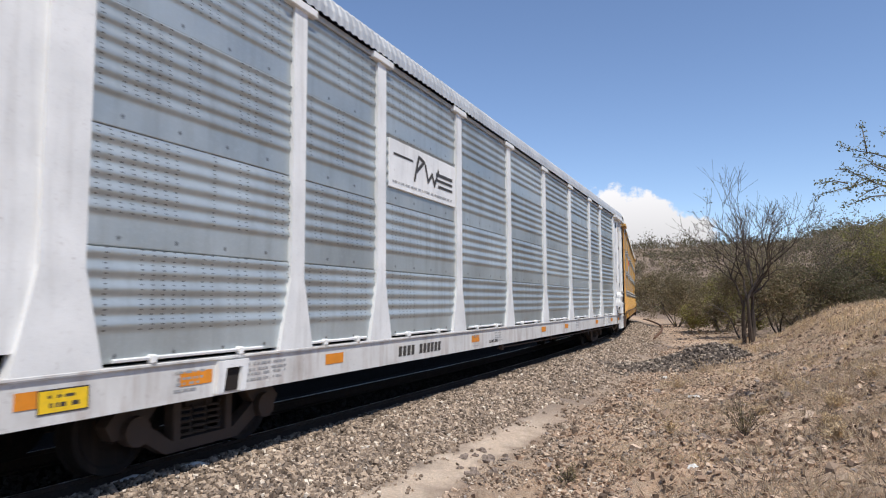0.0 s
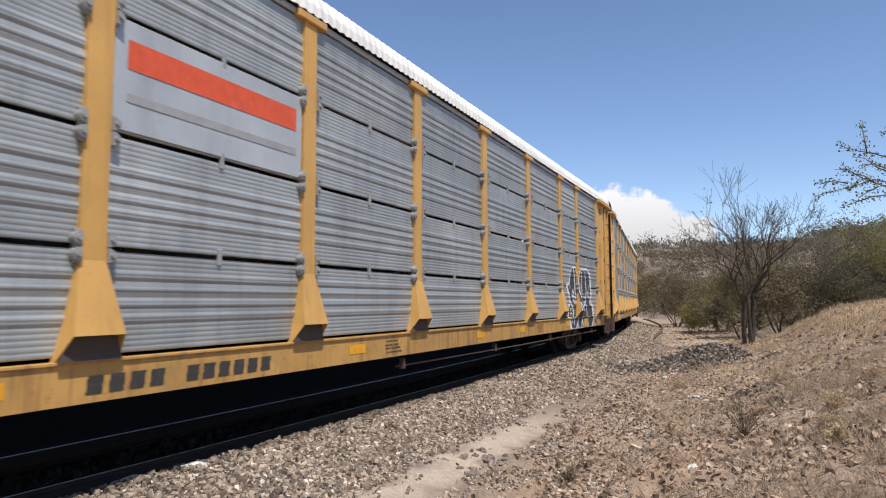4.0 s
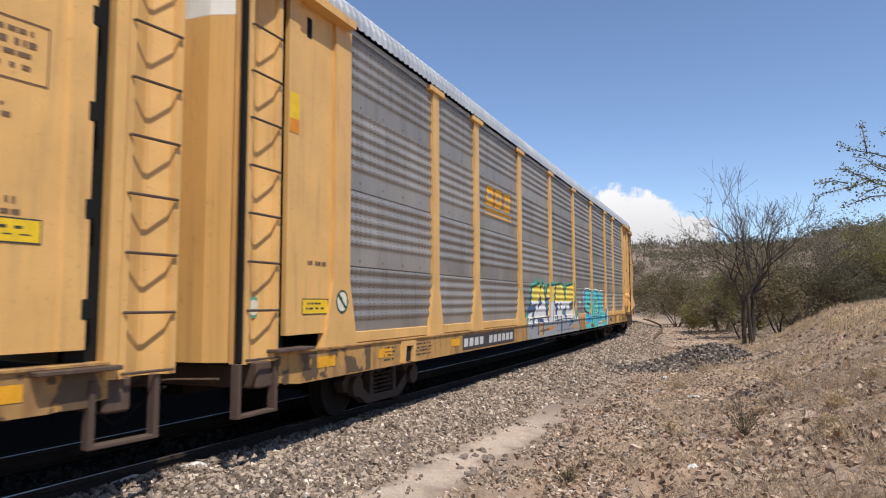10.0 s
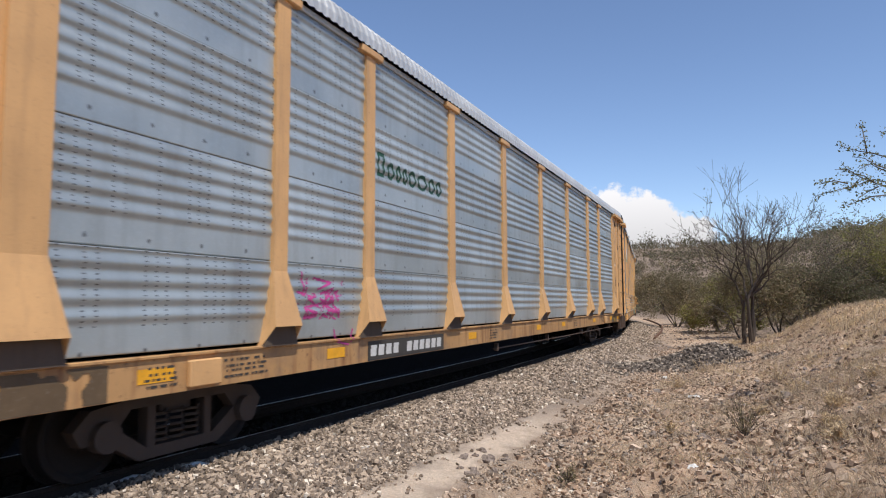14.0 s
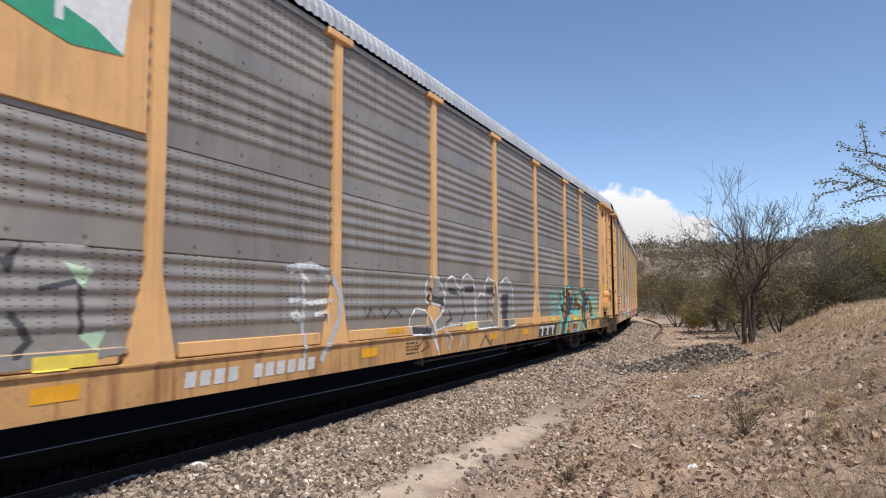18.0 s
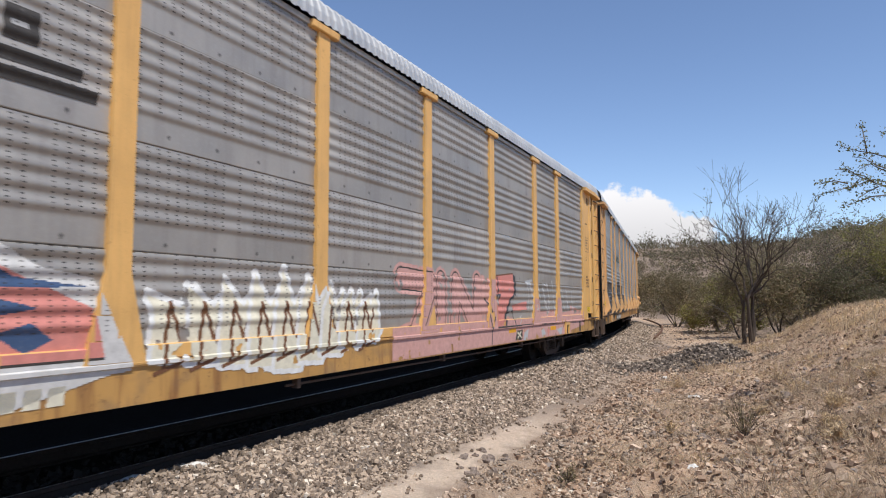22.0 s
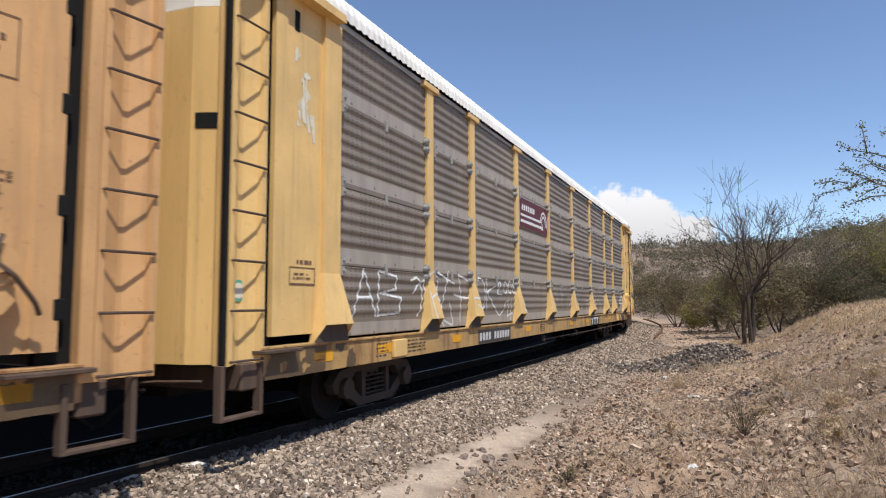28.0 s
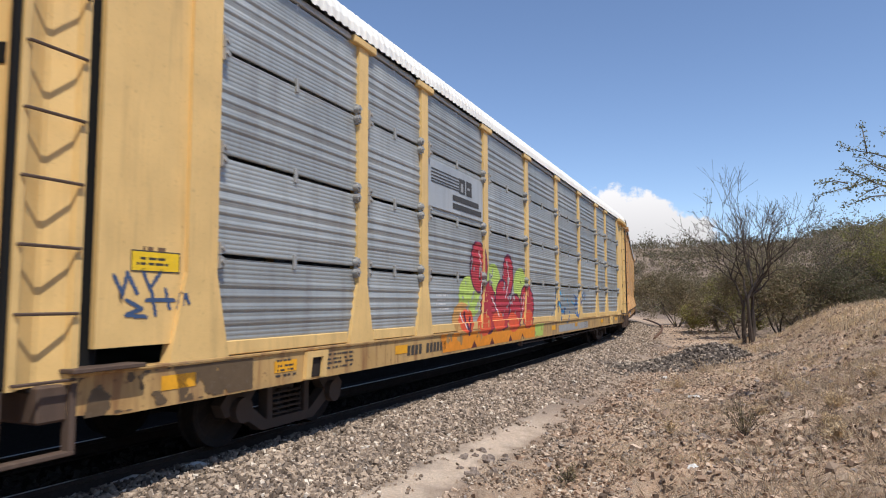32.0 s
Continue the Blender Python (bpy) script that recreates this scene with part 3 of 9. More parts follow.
WHEELS = []
CARS = [
    dict(k=-2, rods=True, plates=((-6.98, -4.49, 3.32, 4.06, WHITE),), style="rib", flare="flat", sheet=SHEET_BLUE, paint=WHITE, roof=ROOF_GREY, step=WHITE, gear=True, label="white-framed autorack car with blue-grey corrugated sheets"),
    dict(k=-1, plates=((-7.08, -4.5, 3.10, 4.10, PLATE_SILVER),), end_top=ROOF_WHITE, brackets=BRACKET, style="slat", flare="kick", sheet=SHEET_SILVER, paint=OCHRE, roof=ROOF_WHITE, label="yellow autorack car with silver slatted sheets and bubble graffiti"),
    dict(k=0, plates=((-7.08, -4.5, 3.10, 4.10, PLATE_SILVER),), brackets=BRACKET, style="slat", flare="kick", sheet=SHEET_SILVER, paint=YELLOW, roof=ROOF_WHITE, label="yellow autorack car with clean silver slatted sheets"),
    dict(k=1, gear=True, style="rib", flare="flat", sheet=SHEET_GREY, paint=YELLOW, roof=ROOF_GREY, label="yellow autorack car with grey perforated sheets and colourful graffiti"),
    dict(k=2, style="rib", flare="kick", sheet=SHEET_BLUE, paint=DULL_ORANGE, roof=ROOF_GREY, label="faded orange autorack car with blue-grey ribbed sheets"),
    dict(k=3, post=0.17, plates=((-9.05, -7.35, 3.12, 5.08, ORANGE),), gear=True, style="rib", flare="flat", sheet=SHEET_GREY, paint=ORANGE, roof=ROOF_GREY, label="faded orange autorack car with grey sheets and white graffiti"),
    dict(k=4, style="rib", flare="flat", sheet=SHEET_FADED, paint=YELLOW, roof=ROOF_GREY, label="yellow autorack car with grey sheets and pink graffiti"),
    dict(k=5, post=0.21, gear=True, style="rib", flare="kick", sheet=SHEET_PALE, paint=DULL_ORANGE, roof=ROOF_GREY, label="orange autorack car with blue-grey sheets and black graffiti"),
    dict(k=6, plates=((-4.20, -1.62, 3.38, 4.10, PLATE_SILVER),), gear=True, brackets=BRACKET, style="rib", flare="kick", sheet=SHEET_BROWN, paint=PALE_YELLOW, roof=ROOF_WHITE, label="pale yellow autorack car with brown-grey sheets and chalky scrawls"),
    dict(k=7, plates=((-7.08, -4.5, 3.20, 4.0, PLATE_SILVER),), brackets=BRACKET, style="slat", flare="flat", sheet=SHEET_SILVER, paint=PALE_YELLOW, roof=ROOF_WHITE, label="yellow autorack car with silver slats and red graffiti"),
    dict(k=8, style="rib", flare="kick", sheet=SHEET_GREY, paint=DULL_ORANGE, roof=ROOF_GREY, label="orange autorack car with dull grey sheets"),
]
for spec in CARS:
    build_car(spec)


# ---------------- ground ----------------
def smooth(a, b, x):
    q = np.clip((x - a) / (b - a), 0, 1)
    return q * q * (3 - 2 * q)


RNG = np.random.default_rng(7)
LATTICE = RNG.random((256, 256))


def vnoise(x, y):
    """Value noise of arrays, 0 to 1."""
    xi, yi = np.floor(x).astype(int), np.floor(y).astype(int)
    fx, fy = x - xi, y - yi
    fx, fy = fx * fx * (3 - 2 * fx), fy * fy * (3 - 2 * fy)
    g = lambda a, b: LATTICE[a % 256, b % 256]
    return (g(xi, yi) * (1 - fx) + g(xi + 1, yi) * fx) * (1 - fy) + (g(xi, yi + 1) * (1 - fx) + g(xi + 1, yi + 1) * fx) * fy


def fnoise(x, y, octaves=4):
    v, a, t = 0, 1.0, 0
    for o in range(octaves):
        v, t = v + a * vnoise(x * 2 ** o + 17 * o, y * 2 ** o + 31 * o), t + a
        a *= 0.5
    return v / t


def relief(x, y):
    """Height of the ground at world places (arrays)."""
    x, y = np.asarray(x, float), np.asarray(y, float)
    s, l = track_coords(x, y)
    # the rise beyond the track is unseen, added to block light under the cars
    bed = np.interp(l, [-60, -14, -9, -5, -3.6, -2.9, -2.4, -1.8, -0.95, -0.62, 0.62, 0.84, 1.05, 1.9, 2.6, 3.2, 4.6], [4.4, 3.8, 2.6, 1.4, 0.6, 0.05, -0.30, -0.24, -0.16, -0.20, -0.20, -0.14, -0.07, -0.11, -0.32, -0.42, -0.42])
    bank = np.interp(l - 0.6 * smooth(10, 28, s), [4.2, 6.0, 7.3, 8.7, 10.8, 14.0, 22.0, 60.0], [0.0, 0.30, 0.68, 1.38, 1.74, 1.95, 2.1, 2.5])
    along = 1 - 0.80 * smooth(28, 41, s)
    z = bed + bank * along + 0.30 * smooth(7.9, 9.2, l) * smooth(24, 29, s) * (1 - smooth(33, 40, s))
    r, az = np.hypot(x, y), np.arctan2(x, y)
    crest = 0.078 + 0.022 * smooth(0.40, 0.62, az)
    hill = smooth(55, 200, r) * r * crest * smooth(14, 55, np.abs(l)) * (0.8 + 0.4 * fnoise(x / 45, y / 45, 3))
    hill = np.where(r > 240, hill * 240 / np.maximum(r, 1) * smooth(3000, 300, r), hill)
    z = z + hill
    rough = smooth(3.0, 5.5, np.abs(l))
    z = z + (fnoise(x / 1.3, y / 1.3, 4) - 0.5) * (0.05 + 0.22 * rough) + (fnoise(x / 0.20, y / 0.20, 3) - 0.5) * (0.03 + 0.05 * rough) + np.maximum(vnoise(x / 0.10, y / 0.10) - 0.55, 0) * (0.02 + 0.13 * smooth(2.9, 4.2, np.abs(l)) * (y > 5.2) * (y < 20) * (x > -3) * (x < 12))
    return z


def spaced(lo, hi, fine_lo, fine_hi, step, grow):
    xs = list(np.arange(fine_lo, fine_hi, step))
    d, x = step, fine_lo
    while x > lo:
        d *= grow
        x -= d
        xs.insert(0, x)
    d, x = step, xs[-1]
    while x < hi:
        d *= grow
        x += d
        xs.append(x)
    return np.array(xs)


def grid_mesh(name, xs, ys, zfun):
    X, Y = np.meshgrid(xs, ys)
    Z = zfun(X.ravel(), Y.ravel())
    co = np.stack([X.ravel(), Y.ravel(), Z], 1)
    nx, ny = len(xs), len(ys)
    i = np.arange((nx - 1) * (ny - 1))
    a = (i // (nx - 1)) * nx + i % (nx - 1)
    quads = np.stack([a, a + 1, a + nx + 1, a + nx], 1)
    me = bpy.data.meshes.new(name)
    me.from_pydata(co.tolist(), [], quads.tolist())
    me.polygons.foreach_set("use_smooth", [True] * len(quads))
    return me


def ground_material():
    n = Nodes("dry_earth")
    x, y, z = n.xyz()
    # distance from the centre of the bend gives the side coordinate
    dx, dy = n.math("SUBTRACT", x, CX), n.math("SUBTRACT", y, CY)
    l = n.math("SUBTRACT", n.math("SQRT", n.math("ADD", n.math("MULTIPLY", dx, dx), n.math("MULTIPLY", dy, dy))), RADIUS)
    wob = n.math("MULTIPLY", n.math("SUBTRACT", n.noise(0.7, 4, vec=n.raw), 0.5), 1.1)
    lw = n.math("ADD", l, wob)
    big, mid, fine = n.noise(0.35, 5, vec=n.raw), n.noise(2.4, 6, 0.65, vec=n.raw), n.noise(26, 6, 0.7, vec=n.raw)
    crumb, grit = n.noise(70, 4, 0.7, vec=n.raw), n.noise(150, 3, 0.7, vec=n.raw)
    earth = n.mix(n.ramp(big, 0.3, 0.7), (0.46, 0.295, 0.19), (0.55, 0.395, 0.27))
    earth = n.mix(n.ramp(mid, 0.42, 0.72), earth, (0.59, 0.465, 0.34))
    earth = n.mix(n.ramp(fine, 0.47, 0.68, 0, 0.75), earth, (0.20, 0.135, 0.095))
    earth = n.mix(n.ramp(crumb, 0.50, 0.66, 0, 0.7), earth, (0.72, 0.58, 0.46))
    earth = n.mix(n.ramp(grit, 0.54, 0.68, 0, 0.75), earth, (0.09, 0.065, 0.048))
    earth = n.mix(n.ramp(n.noise(7, 5, 0.7, vec=n.raw), 0.5, 0.66, 0, 0.4), earth, (0.33, 0.235, 0.175))
    gravel = n.mix(n.ramp(fine, 0.35, 0.65), (0.13, 0.105, 0.088), (0.34, 0.28, 0.235))
    gravel = n.mix(n.ramp(grit, 0.52, 0.66, 0, 0.7), gravel, (0.11, 0.09, 0.075))
    sand = n.mix(n.ramp(mid, 0.3, 0.7), (0.64, 0.50, 0.385), (0.76, 0.62, 0.49))
    on_bed = n.ramp(lw, 2.5, 4.2, 1, 0)
    c = n.mix(on_bed, earth, gravel)
    # oil stain between the rails; the train's shade is painted here and beyond
    oil_and_shade = n.ramp(n.math("ABSOLUTE", lw), 1.1, 1.7, 1, 0)
    oil_and_shade = n.math("MAXIMUM", oil_and_shade, n.ramp(lw, -1.2, -0.8, 1, 0))
    c = n.mix(n.math("MULTIPLY", oil_and_shade, 0.97), c, (0.018, 0.0145, 0.012))
    r = n.math("SQRT", n.math("ADD", n.math("MULTIPLY", x, x), n.math("MULTIPLY", y, y)))
    # worn footway of pale sand, and the dirt track farther on
    lb = n.math("ADD", l, n.math("MULTIPLY", n.math("SUBTRACT", n.noise(2.2, 5, 0.65, vec=n.raw), 0.5), 0.75))
    band = n.ramp(n.math("ABSOLUTE", n.math("SUBTRACT", lb, 2.95)), 0.10, 0.42, 1, 0)
    band = n.math("MULTIPLY", band, n.ramp(r, 10.2, 12.5, 1, 0.12))
    road = n.math("MULTIPLY", n.ramp(n.math("ABSOLUTE", n.math("SUBTRACT", lw, 5.2)), 0.6, 2.4, 0.34, 0), n.math("MULTIPLY", n.ramp(r, 20, 27), n.ramp(r, 33, 42, 1, 0.2)))
    c = n.mix(n.math("MULTIPLY", n.math("MAXIMUM", band, road), n.ramp(fine, 0.35, 0.6, 1.0, 0.55)), c, sand)
    straw = n.math("MULTIPLY", n.ramp(lw, 8.0, 9.6), n.ramp(n.noise(0.5, 4, vec=n.raw), 0.38, 0.58, 0.1, 1))
    straw = n.math("MULTIPLY", straw, n.ramp(r, 15, 24, 0.25, 1.0))
    straw = n.math("MULTIPLY", straw, n.ramp(r, 36, 44, 1, 0))
    c = n.mix(n.math("MULTIPLY", straw, 0.8), c, n.mix(n.ramp(fine, 0.3, 0.7), (0.50, 0.315, 0.14), (0.76, 0.54, 0.28)))
    far = n.math("MULTIPLY", n.ramp(r, 27, 46), n.ramp(n.math("ABSOLUTE", l), 4.0, 7))
    c = n.mix(far, c, n.mix(n.ramp(mid, 0.35, 0.65), (0.17, 0.128, 0.10), (0.36, 0.28, 0.215)))
    return n.done(c, 0.95, 0, n.math("ADD", n.math("ADD", fine, crumb), n.math("MULTIPLY", mid, 2.0)), 0.035, 0.02)


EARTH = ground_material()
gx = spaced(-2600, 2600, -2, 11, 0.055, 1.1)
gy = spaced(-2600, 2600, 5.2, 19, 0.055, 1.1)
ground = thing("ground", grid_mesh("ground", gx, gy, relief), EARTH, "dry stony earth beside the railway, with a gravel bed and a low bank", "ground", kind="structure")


# ---------------- track ----------------
def swept(profile, side, s0, s1, step):
    """A profile (offset, height) carried along the track."""
    g = Geo()
    n, k = len(profile), int((s1 - s0) / step)
    vs, fs = [], []
    for i in range(k + 1):
        s = s0 + (s1 - s0) * i / k
        for o, z in profile:
            x, y, _ = on_track(s, side + o)
            vs.append((x, y, z))
    for i in range(k):
        for j in range(n):
            fs.append((i * n + j, i * n + (j + 1) % n, (i + 1) * n + (j + 1) % n, (i + 1) * n + j))
    return g.add(vs, fs)


RAIL = [(-0.036, 0.0), (0.036, 0.0), (0.036, -0.035), (0.010, -0.05), (0.010, -0.145), (0.07, -0.16), (0.07, -0.175), (-0.07, -0.175), (-0.07, -0.16), (-0.010, -0.145), (-0.010, -0.05), (-0.036, -0.035)]
for side in (-0.7535, 0.7535):
    rail = thing("rail", swept(RAIL, side, -330, 420, 1.5), RAIL_SHADED, "rusty steel running rail with a bright worn head", "rail", "running rails", "structure")
    part("rail_head", swept([(-0.013, 0.002), (0.013, 0.002), (0.013, -0.004), (-0.013, -0.004)], side, -330, 420, 1.5), BRIGHT, rail, "bright worn running surface")


# ---------------- loose stone, heap, scrap ----------------
def soup(name, verts, faces, smooth_shade=False):
    """A mesh from numpy arrays of vertices and equal-sized faces."""
    me = bpy.data.meshes.new(name)
    nf, k = faces.shape
    me.vertices.add(len(verts))
    me.vertices.foreach_set("co", np.asarray(verts, np.float32).ravel())
    me.loops.add(nf * k)
    me.loops.foreach_set("vertex_index", faces.astype(np.int32).ravel())
    me.polygons.add(nf)
    me.polygons.foreach_set("loop_start", np.arange(0, nf * k, k, dtype=np.int32))
    me.update(calc_edges=True)
    me.validate()
    me.polygons.foreach_set("use_smooth", [smooth_shade] * nf)
    return me


CUBE = np.array([(-1, -1, -1), (1, -1, -1), (1, 1, -1), (-1, 1, -1), (-1, -1, 1), (1, -1, 1), (1, 1, 1), (-1, 1, 1)], float)
CUBE_F = np.array([(0, 3, 2, 1), (4, 5, 6, 7), (0, 1, 5, 4), (1, 2, 6, 5), (2, 3, 7, 6), (3, 0, 4, 7)])


def stones(name, places, sizes, flat=0.7, sink=0.25):
    """Angular broken stones, one per place."""
    n = len(places)
    v = CUBE[None] * (1 + RNG.uniform(-0.6, 0.35, (n, 8, 3)))
    v = v * (sizes[:, None, None] * 0.5) * RNG.uniform([0.75, 0.6, flat * 0.6], [1.25, 1.0, flat * 1.2], (n, 3))[:, None, :]
    a, b = RNG.uniform(0, 6.283, n), RNG.normal(0, 0.55, n)
    ca, sa, cb, sb = np.cos(a), np.sin(a), np.cos(b), np.sin(b)
    x, y, z = v[..., 0], v[..., 1], v[..., 2]
    x, z = x * cb[:, None] - z * sb[:, None], x * sb[:, None] + z * cb[:, None]
    x, y = x * ca[:, None] - y * sa[:, None], x * sa[:, None] + y * ca[:, None]
    v = np.stack([x, y, z], -1) + places[:, None, :]
    v[..., 2] += (sizes * flat * (0.5 - sink))[:, None]
    f = (CUBE_F[None] + 8 * np.arange(n)[:, None, None]).reshape(-1, 4)
    return soup(name, v.reshape(-1, 3), f)


def strew(n, s0, s1, l0, l1, power=1.0):
    """Random places on the ground in a stretch of the plan; power above 1 crowds them to the near end."""
    s = s0 + (s1 - s0) * RNG.random(n) ** power
    l = RNG.uniform(l0, l1, n)
    a = s / RADIUS - HEAD
    x, y = CX + (RADIUS + l) * np.cos(a), CY + (RADIUS + l) * np.sin(a)
    return np.stack([x, y, relief(x, y)], 1), s, l


def island_material(name, dark, light, extra=None, share=0.0, rough=0.9, grain=40.0, oil_shaded=False):
    """Colour that differs from piece to piece of a joined mesh."""
    n = Nodes(name)
    geo = n.t.nodes.new("ShaderNodeNewGeometry")
    r = geo.outputs["Random Per Island"]
    c = n.mix(r, dark, light)
    if extra:
        c = n.mix(n.math("GREATER_THAN", n.math("FRACT", n.math("MULTIPLY", r, 17.3)), 1 - share), c, extra)
    f = n.noise(grain, 4, vec=n.raw)
    c = n.mix(n.ramp(f, 0.3, 0.7, 0, 0.35), c, mul(dark, 0.6))
    if oil_shaded:
        # oil and brake dust between the rails, with the train's shade in the colour
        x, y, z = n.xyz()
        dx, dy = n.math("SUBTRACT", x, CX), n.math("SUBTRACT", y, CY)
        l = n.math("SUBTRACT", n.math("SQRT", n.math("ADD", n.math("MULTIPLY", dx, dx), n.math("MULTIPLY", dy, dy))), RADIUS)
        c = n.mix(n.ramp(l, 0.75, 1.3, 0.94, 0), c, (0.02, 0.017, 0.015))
    return n.done(c, rough, 0, f, 0.004, 0.2)


BALLAST = island_material("ballast_stone", (0.125, 0.093, 0.070), (0.58, 0.455, 0.345), (0.76, 0.66, 0.54), 0.04, grain=60, oil_shaded=True)
FIELD_ROCK = island_material("field_stone", (0.15, 0.103, 0.073), (0.68, 0.52, 0.39), (0.27, 0.23, 0.20), 0.10, grain=60)
CINDER = island_material("dark_cinder", (0.065, 0.052, 0.043), (0.27, 0.22, 0.18), (0.46, 0.38, 0.30), 0.14)


def patchy(p, size, level):
    """Keep the places that fall in the richer patches of a field."""
    return fnoise(p[:, 0] / size + 3, p[:, 1] / size + 8, 3) > level


sets = []
for n, s0, s1, l0, l1, pw, lo, hi in ((21000, 4, 16, 0.95, 2.9, 1.0, 0.02, 0.058), (9000, 15, 32, 0.95, 3.0, 1.2, 0.03, 0.075), (5000, 30, 62, 0.95, 3.2, 1.2, 0.05, 0.10),
                                      (14000, 5, 16, 2.5, 5.2, 1.0, 0.012, 0.045), (9000, 12, 34, 2.7, 5.6, 1.3, 0.018, 0.055), (3000, 4, 40, -0.6, 0.6, 1.2, 0.04, 0.08), (3500, -40, 5, 0.95, 2.8, 1.0, 0.06, 0.10)):
    p, s, l = strew(n, s0, s1, l0, l1, pw)
    fade = np.interp(l, [2.4, 2.8, 3.3, 3.8, 5.4], [0.0, 0.42, 0.50, 0.44, 0.62])
    keep = np.ones(n, bool) if l0 < 0 else fnoise(p[:, 0] / 0.6, p[:, 1] / 0.6, 3) > fade - 0.25 * (l < 2.5)
    path = (np.abs(l - 2.95 + 0.3 * (fnoise(p[:, 0], p[:, 1], 2) - 0.5)) < 0.30) & (np.hypot(p[:, 0], p[:, 1]) < 11.2)
    keep &= ~path | (RNG.random(n) < 0.10)
    sets.append((p[keep], (lo + (hi - lo) * RNG.random(n) ** 1.6)[keep]))
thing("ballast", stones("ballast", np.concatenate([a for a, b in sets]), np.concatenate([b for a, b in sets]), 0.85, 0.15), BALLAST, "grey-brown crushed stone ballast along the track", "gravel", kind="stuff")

p1, _, _ = strew(800, 4.5, 18, 3.6, 8.2, 1.1)
p1 = p1[patchy(p1, 0.7, 0.5)]
p2, _, _ = strew(4200, 14, 62, 3.0, 8.5, 1.3)
p4x, p4y = RNG.uniform(2.9, 5.8, 420), RNG.uniform(5.6, 9.8, 420)
p4 = np.stack([p4x, p4y, relief(p4x, p4y)], 1)
p4 = p4[patchy(p4, 0.6, 0.46)]
p3, _, _ = strew(78000, 4.5, 32, 3.0, 11.0, 1.5)
lp3 = track_coords(p3[:, 0], p3[:, 1])[1]
p3 = p3[patchy(p3, 0.5, 0.44) & (lp3 > 3.3) & (RNG.random(len(p3)) > 0.92 * smooth(6.6, 8.4, lp3))]
pl = np.concatenate([p1, p2, p3, p4])
sz = np.concatenate([RNG.gamma(2.0, 0.020, len(p1)) + 0.02, RNG.gamma(2.0, 0.016, len(p2)) + 0.02, RNG.gamma(1.4, 0.0095, len(p3)) + 0.009, RNG.gamma(2.0, 0.014, len(p4)) + 0.025])
thing("scattered_stones", stones("scattered_stones", pl, np.minimum(sz, 0.12), 0.7, 0.2), FIELD_ROCK, "brown and grey rubble lying loose on the dry earth", "stones", kind="stuff")


p5, _, lp5 = strew(26000, 4.5, 32, 3.1, 10.5, 1.5)
p5 = p5[patchy(p5, 0.8, 0.40) & (np.abs(lp5 - 2.95) > 0.45)]
CLOD = island_material("earth_clod", (0.20, 0.128, 0.085), (0.57, 0.41, 0.29), (0.11, 0.08, 0.06), 0.18, grain=50)
thing("earth_clods", stones("earth_clods", p5, np.minimum(RNG.gamma(1.8, 0.012, len(p5)) + 0.014, 0.12), 0.75, 0.2), CLOD, "crumbled clods of pinkish brown earth", "clods", kind="stuff")


def heap_height(x, y):
    """Uneven ridge of dark cinders beside the dirt track, 0 to 1."""
    u, v = (x - 7.45) * 0.91 + (y - 20.5) * 0.41, -(x - 7.45) * 0.41 + (y - 20.5) * 0.91
    ridge = np.interp(u, [-2.9, -1.6, -0.6, 0.3, 1.1, 1.9, 2.3], [0.0, 0.22, 0.42, 0.92, 1.0, 0.72, 0.0])
    flank = np.clip(1 - np.abs(v + 0.1 * np.sin(u * 2.1)) / 0.95, 0, 1)
    return np.clip(ridge * flank ** 0.8 * (0.72 + 0.56 * fnoise(x / 0.5, y / 0.5, 4)), 0, 1.1)


HEAP = 0.58
m = 15000
hx, hy = RNG.uniform(4.4, 10.2, m), RNG.uniform(18.0, 22.8, m)
q = heap_height(hx, hy)
skirt = fnoise(hx / 0.7, hy / 0.7, 3) - 0.15 * np.hypot((hx - 6.6) / 2.4, (hy - 19.4) / 0.9)
keep = (q > 0.03) | (skirt > 0.42)
hp = np.stack([hx, hy, relief(hx, hy) + HEAP * q], 1)[keep]
hm = grid_mesh("heap", np.linspace(4.2, 10.4, 80), np.linspace(18.0, 23.0, 64), lambda x, y: relief(x, y) - 0.04 + HEAP * heap_height(x, y))
heap = thing("cinder_heap", hm, plain("cinder_dirt", (0.125, 0.098, 0.082), 0.95, 0, 30, 0.02), "low uneven heap of dark cinders and spoil on the earth", "heap")
ob = part("cinder_layer", stones("cinder_layer", hp, 0.02 + 0.085 * RNG.random(len(hp)) ** 2.4, 0.7), CINDER, heap)
tagged(ob, kind="stuff")

CHALK = plain("chalky_white", (0.66, 0.64, 0.60), 0.9, 0, 25, 0.006)


def slab(name, x, y, size, h, mat, label, category, rz, seed=0):
    """A broken lump: a coarse ball, squashed and knocked out of shape."""
    bm = bmesh.new()
    bmesh.ops.create_icosphere(bm, subdivisions=2, radius=1.0)
    for v in bm.verts:
        q = noise.noise(v.co * 1.3 + Vector((x * 7 + seed, y * 5, rz))) * 0.75 + noise.noise(v.co * 3.1 + Vector((y, x, rz))) * 0.4
        v.co = v.co * (1 + q)
        v.co.x, v.co.y, v.co.z = v.co.x * size * 0.5, v.co.y * size * 0.36, max(v.co.z, -0.3) * h
    me = bpy.data.meshes.new(name)
    bm.to_mesh(me)
    bm.free()
    z = float(relief(np.array([x]), np.array([y]))[0])
    return thing(name, me, mat, label, category, m=pose(x, y, z + 0.1 * h, 0, 0, rz))


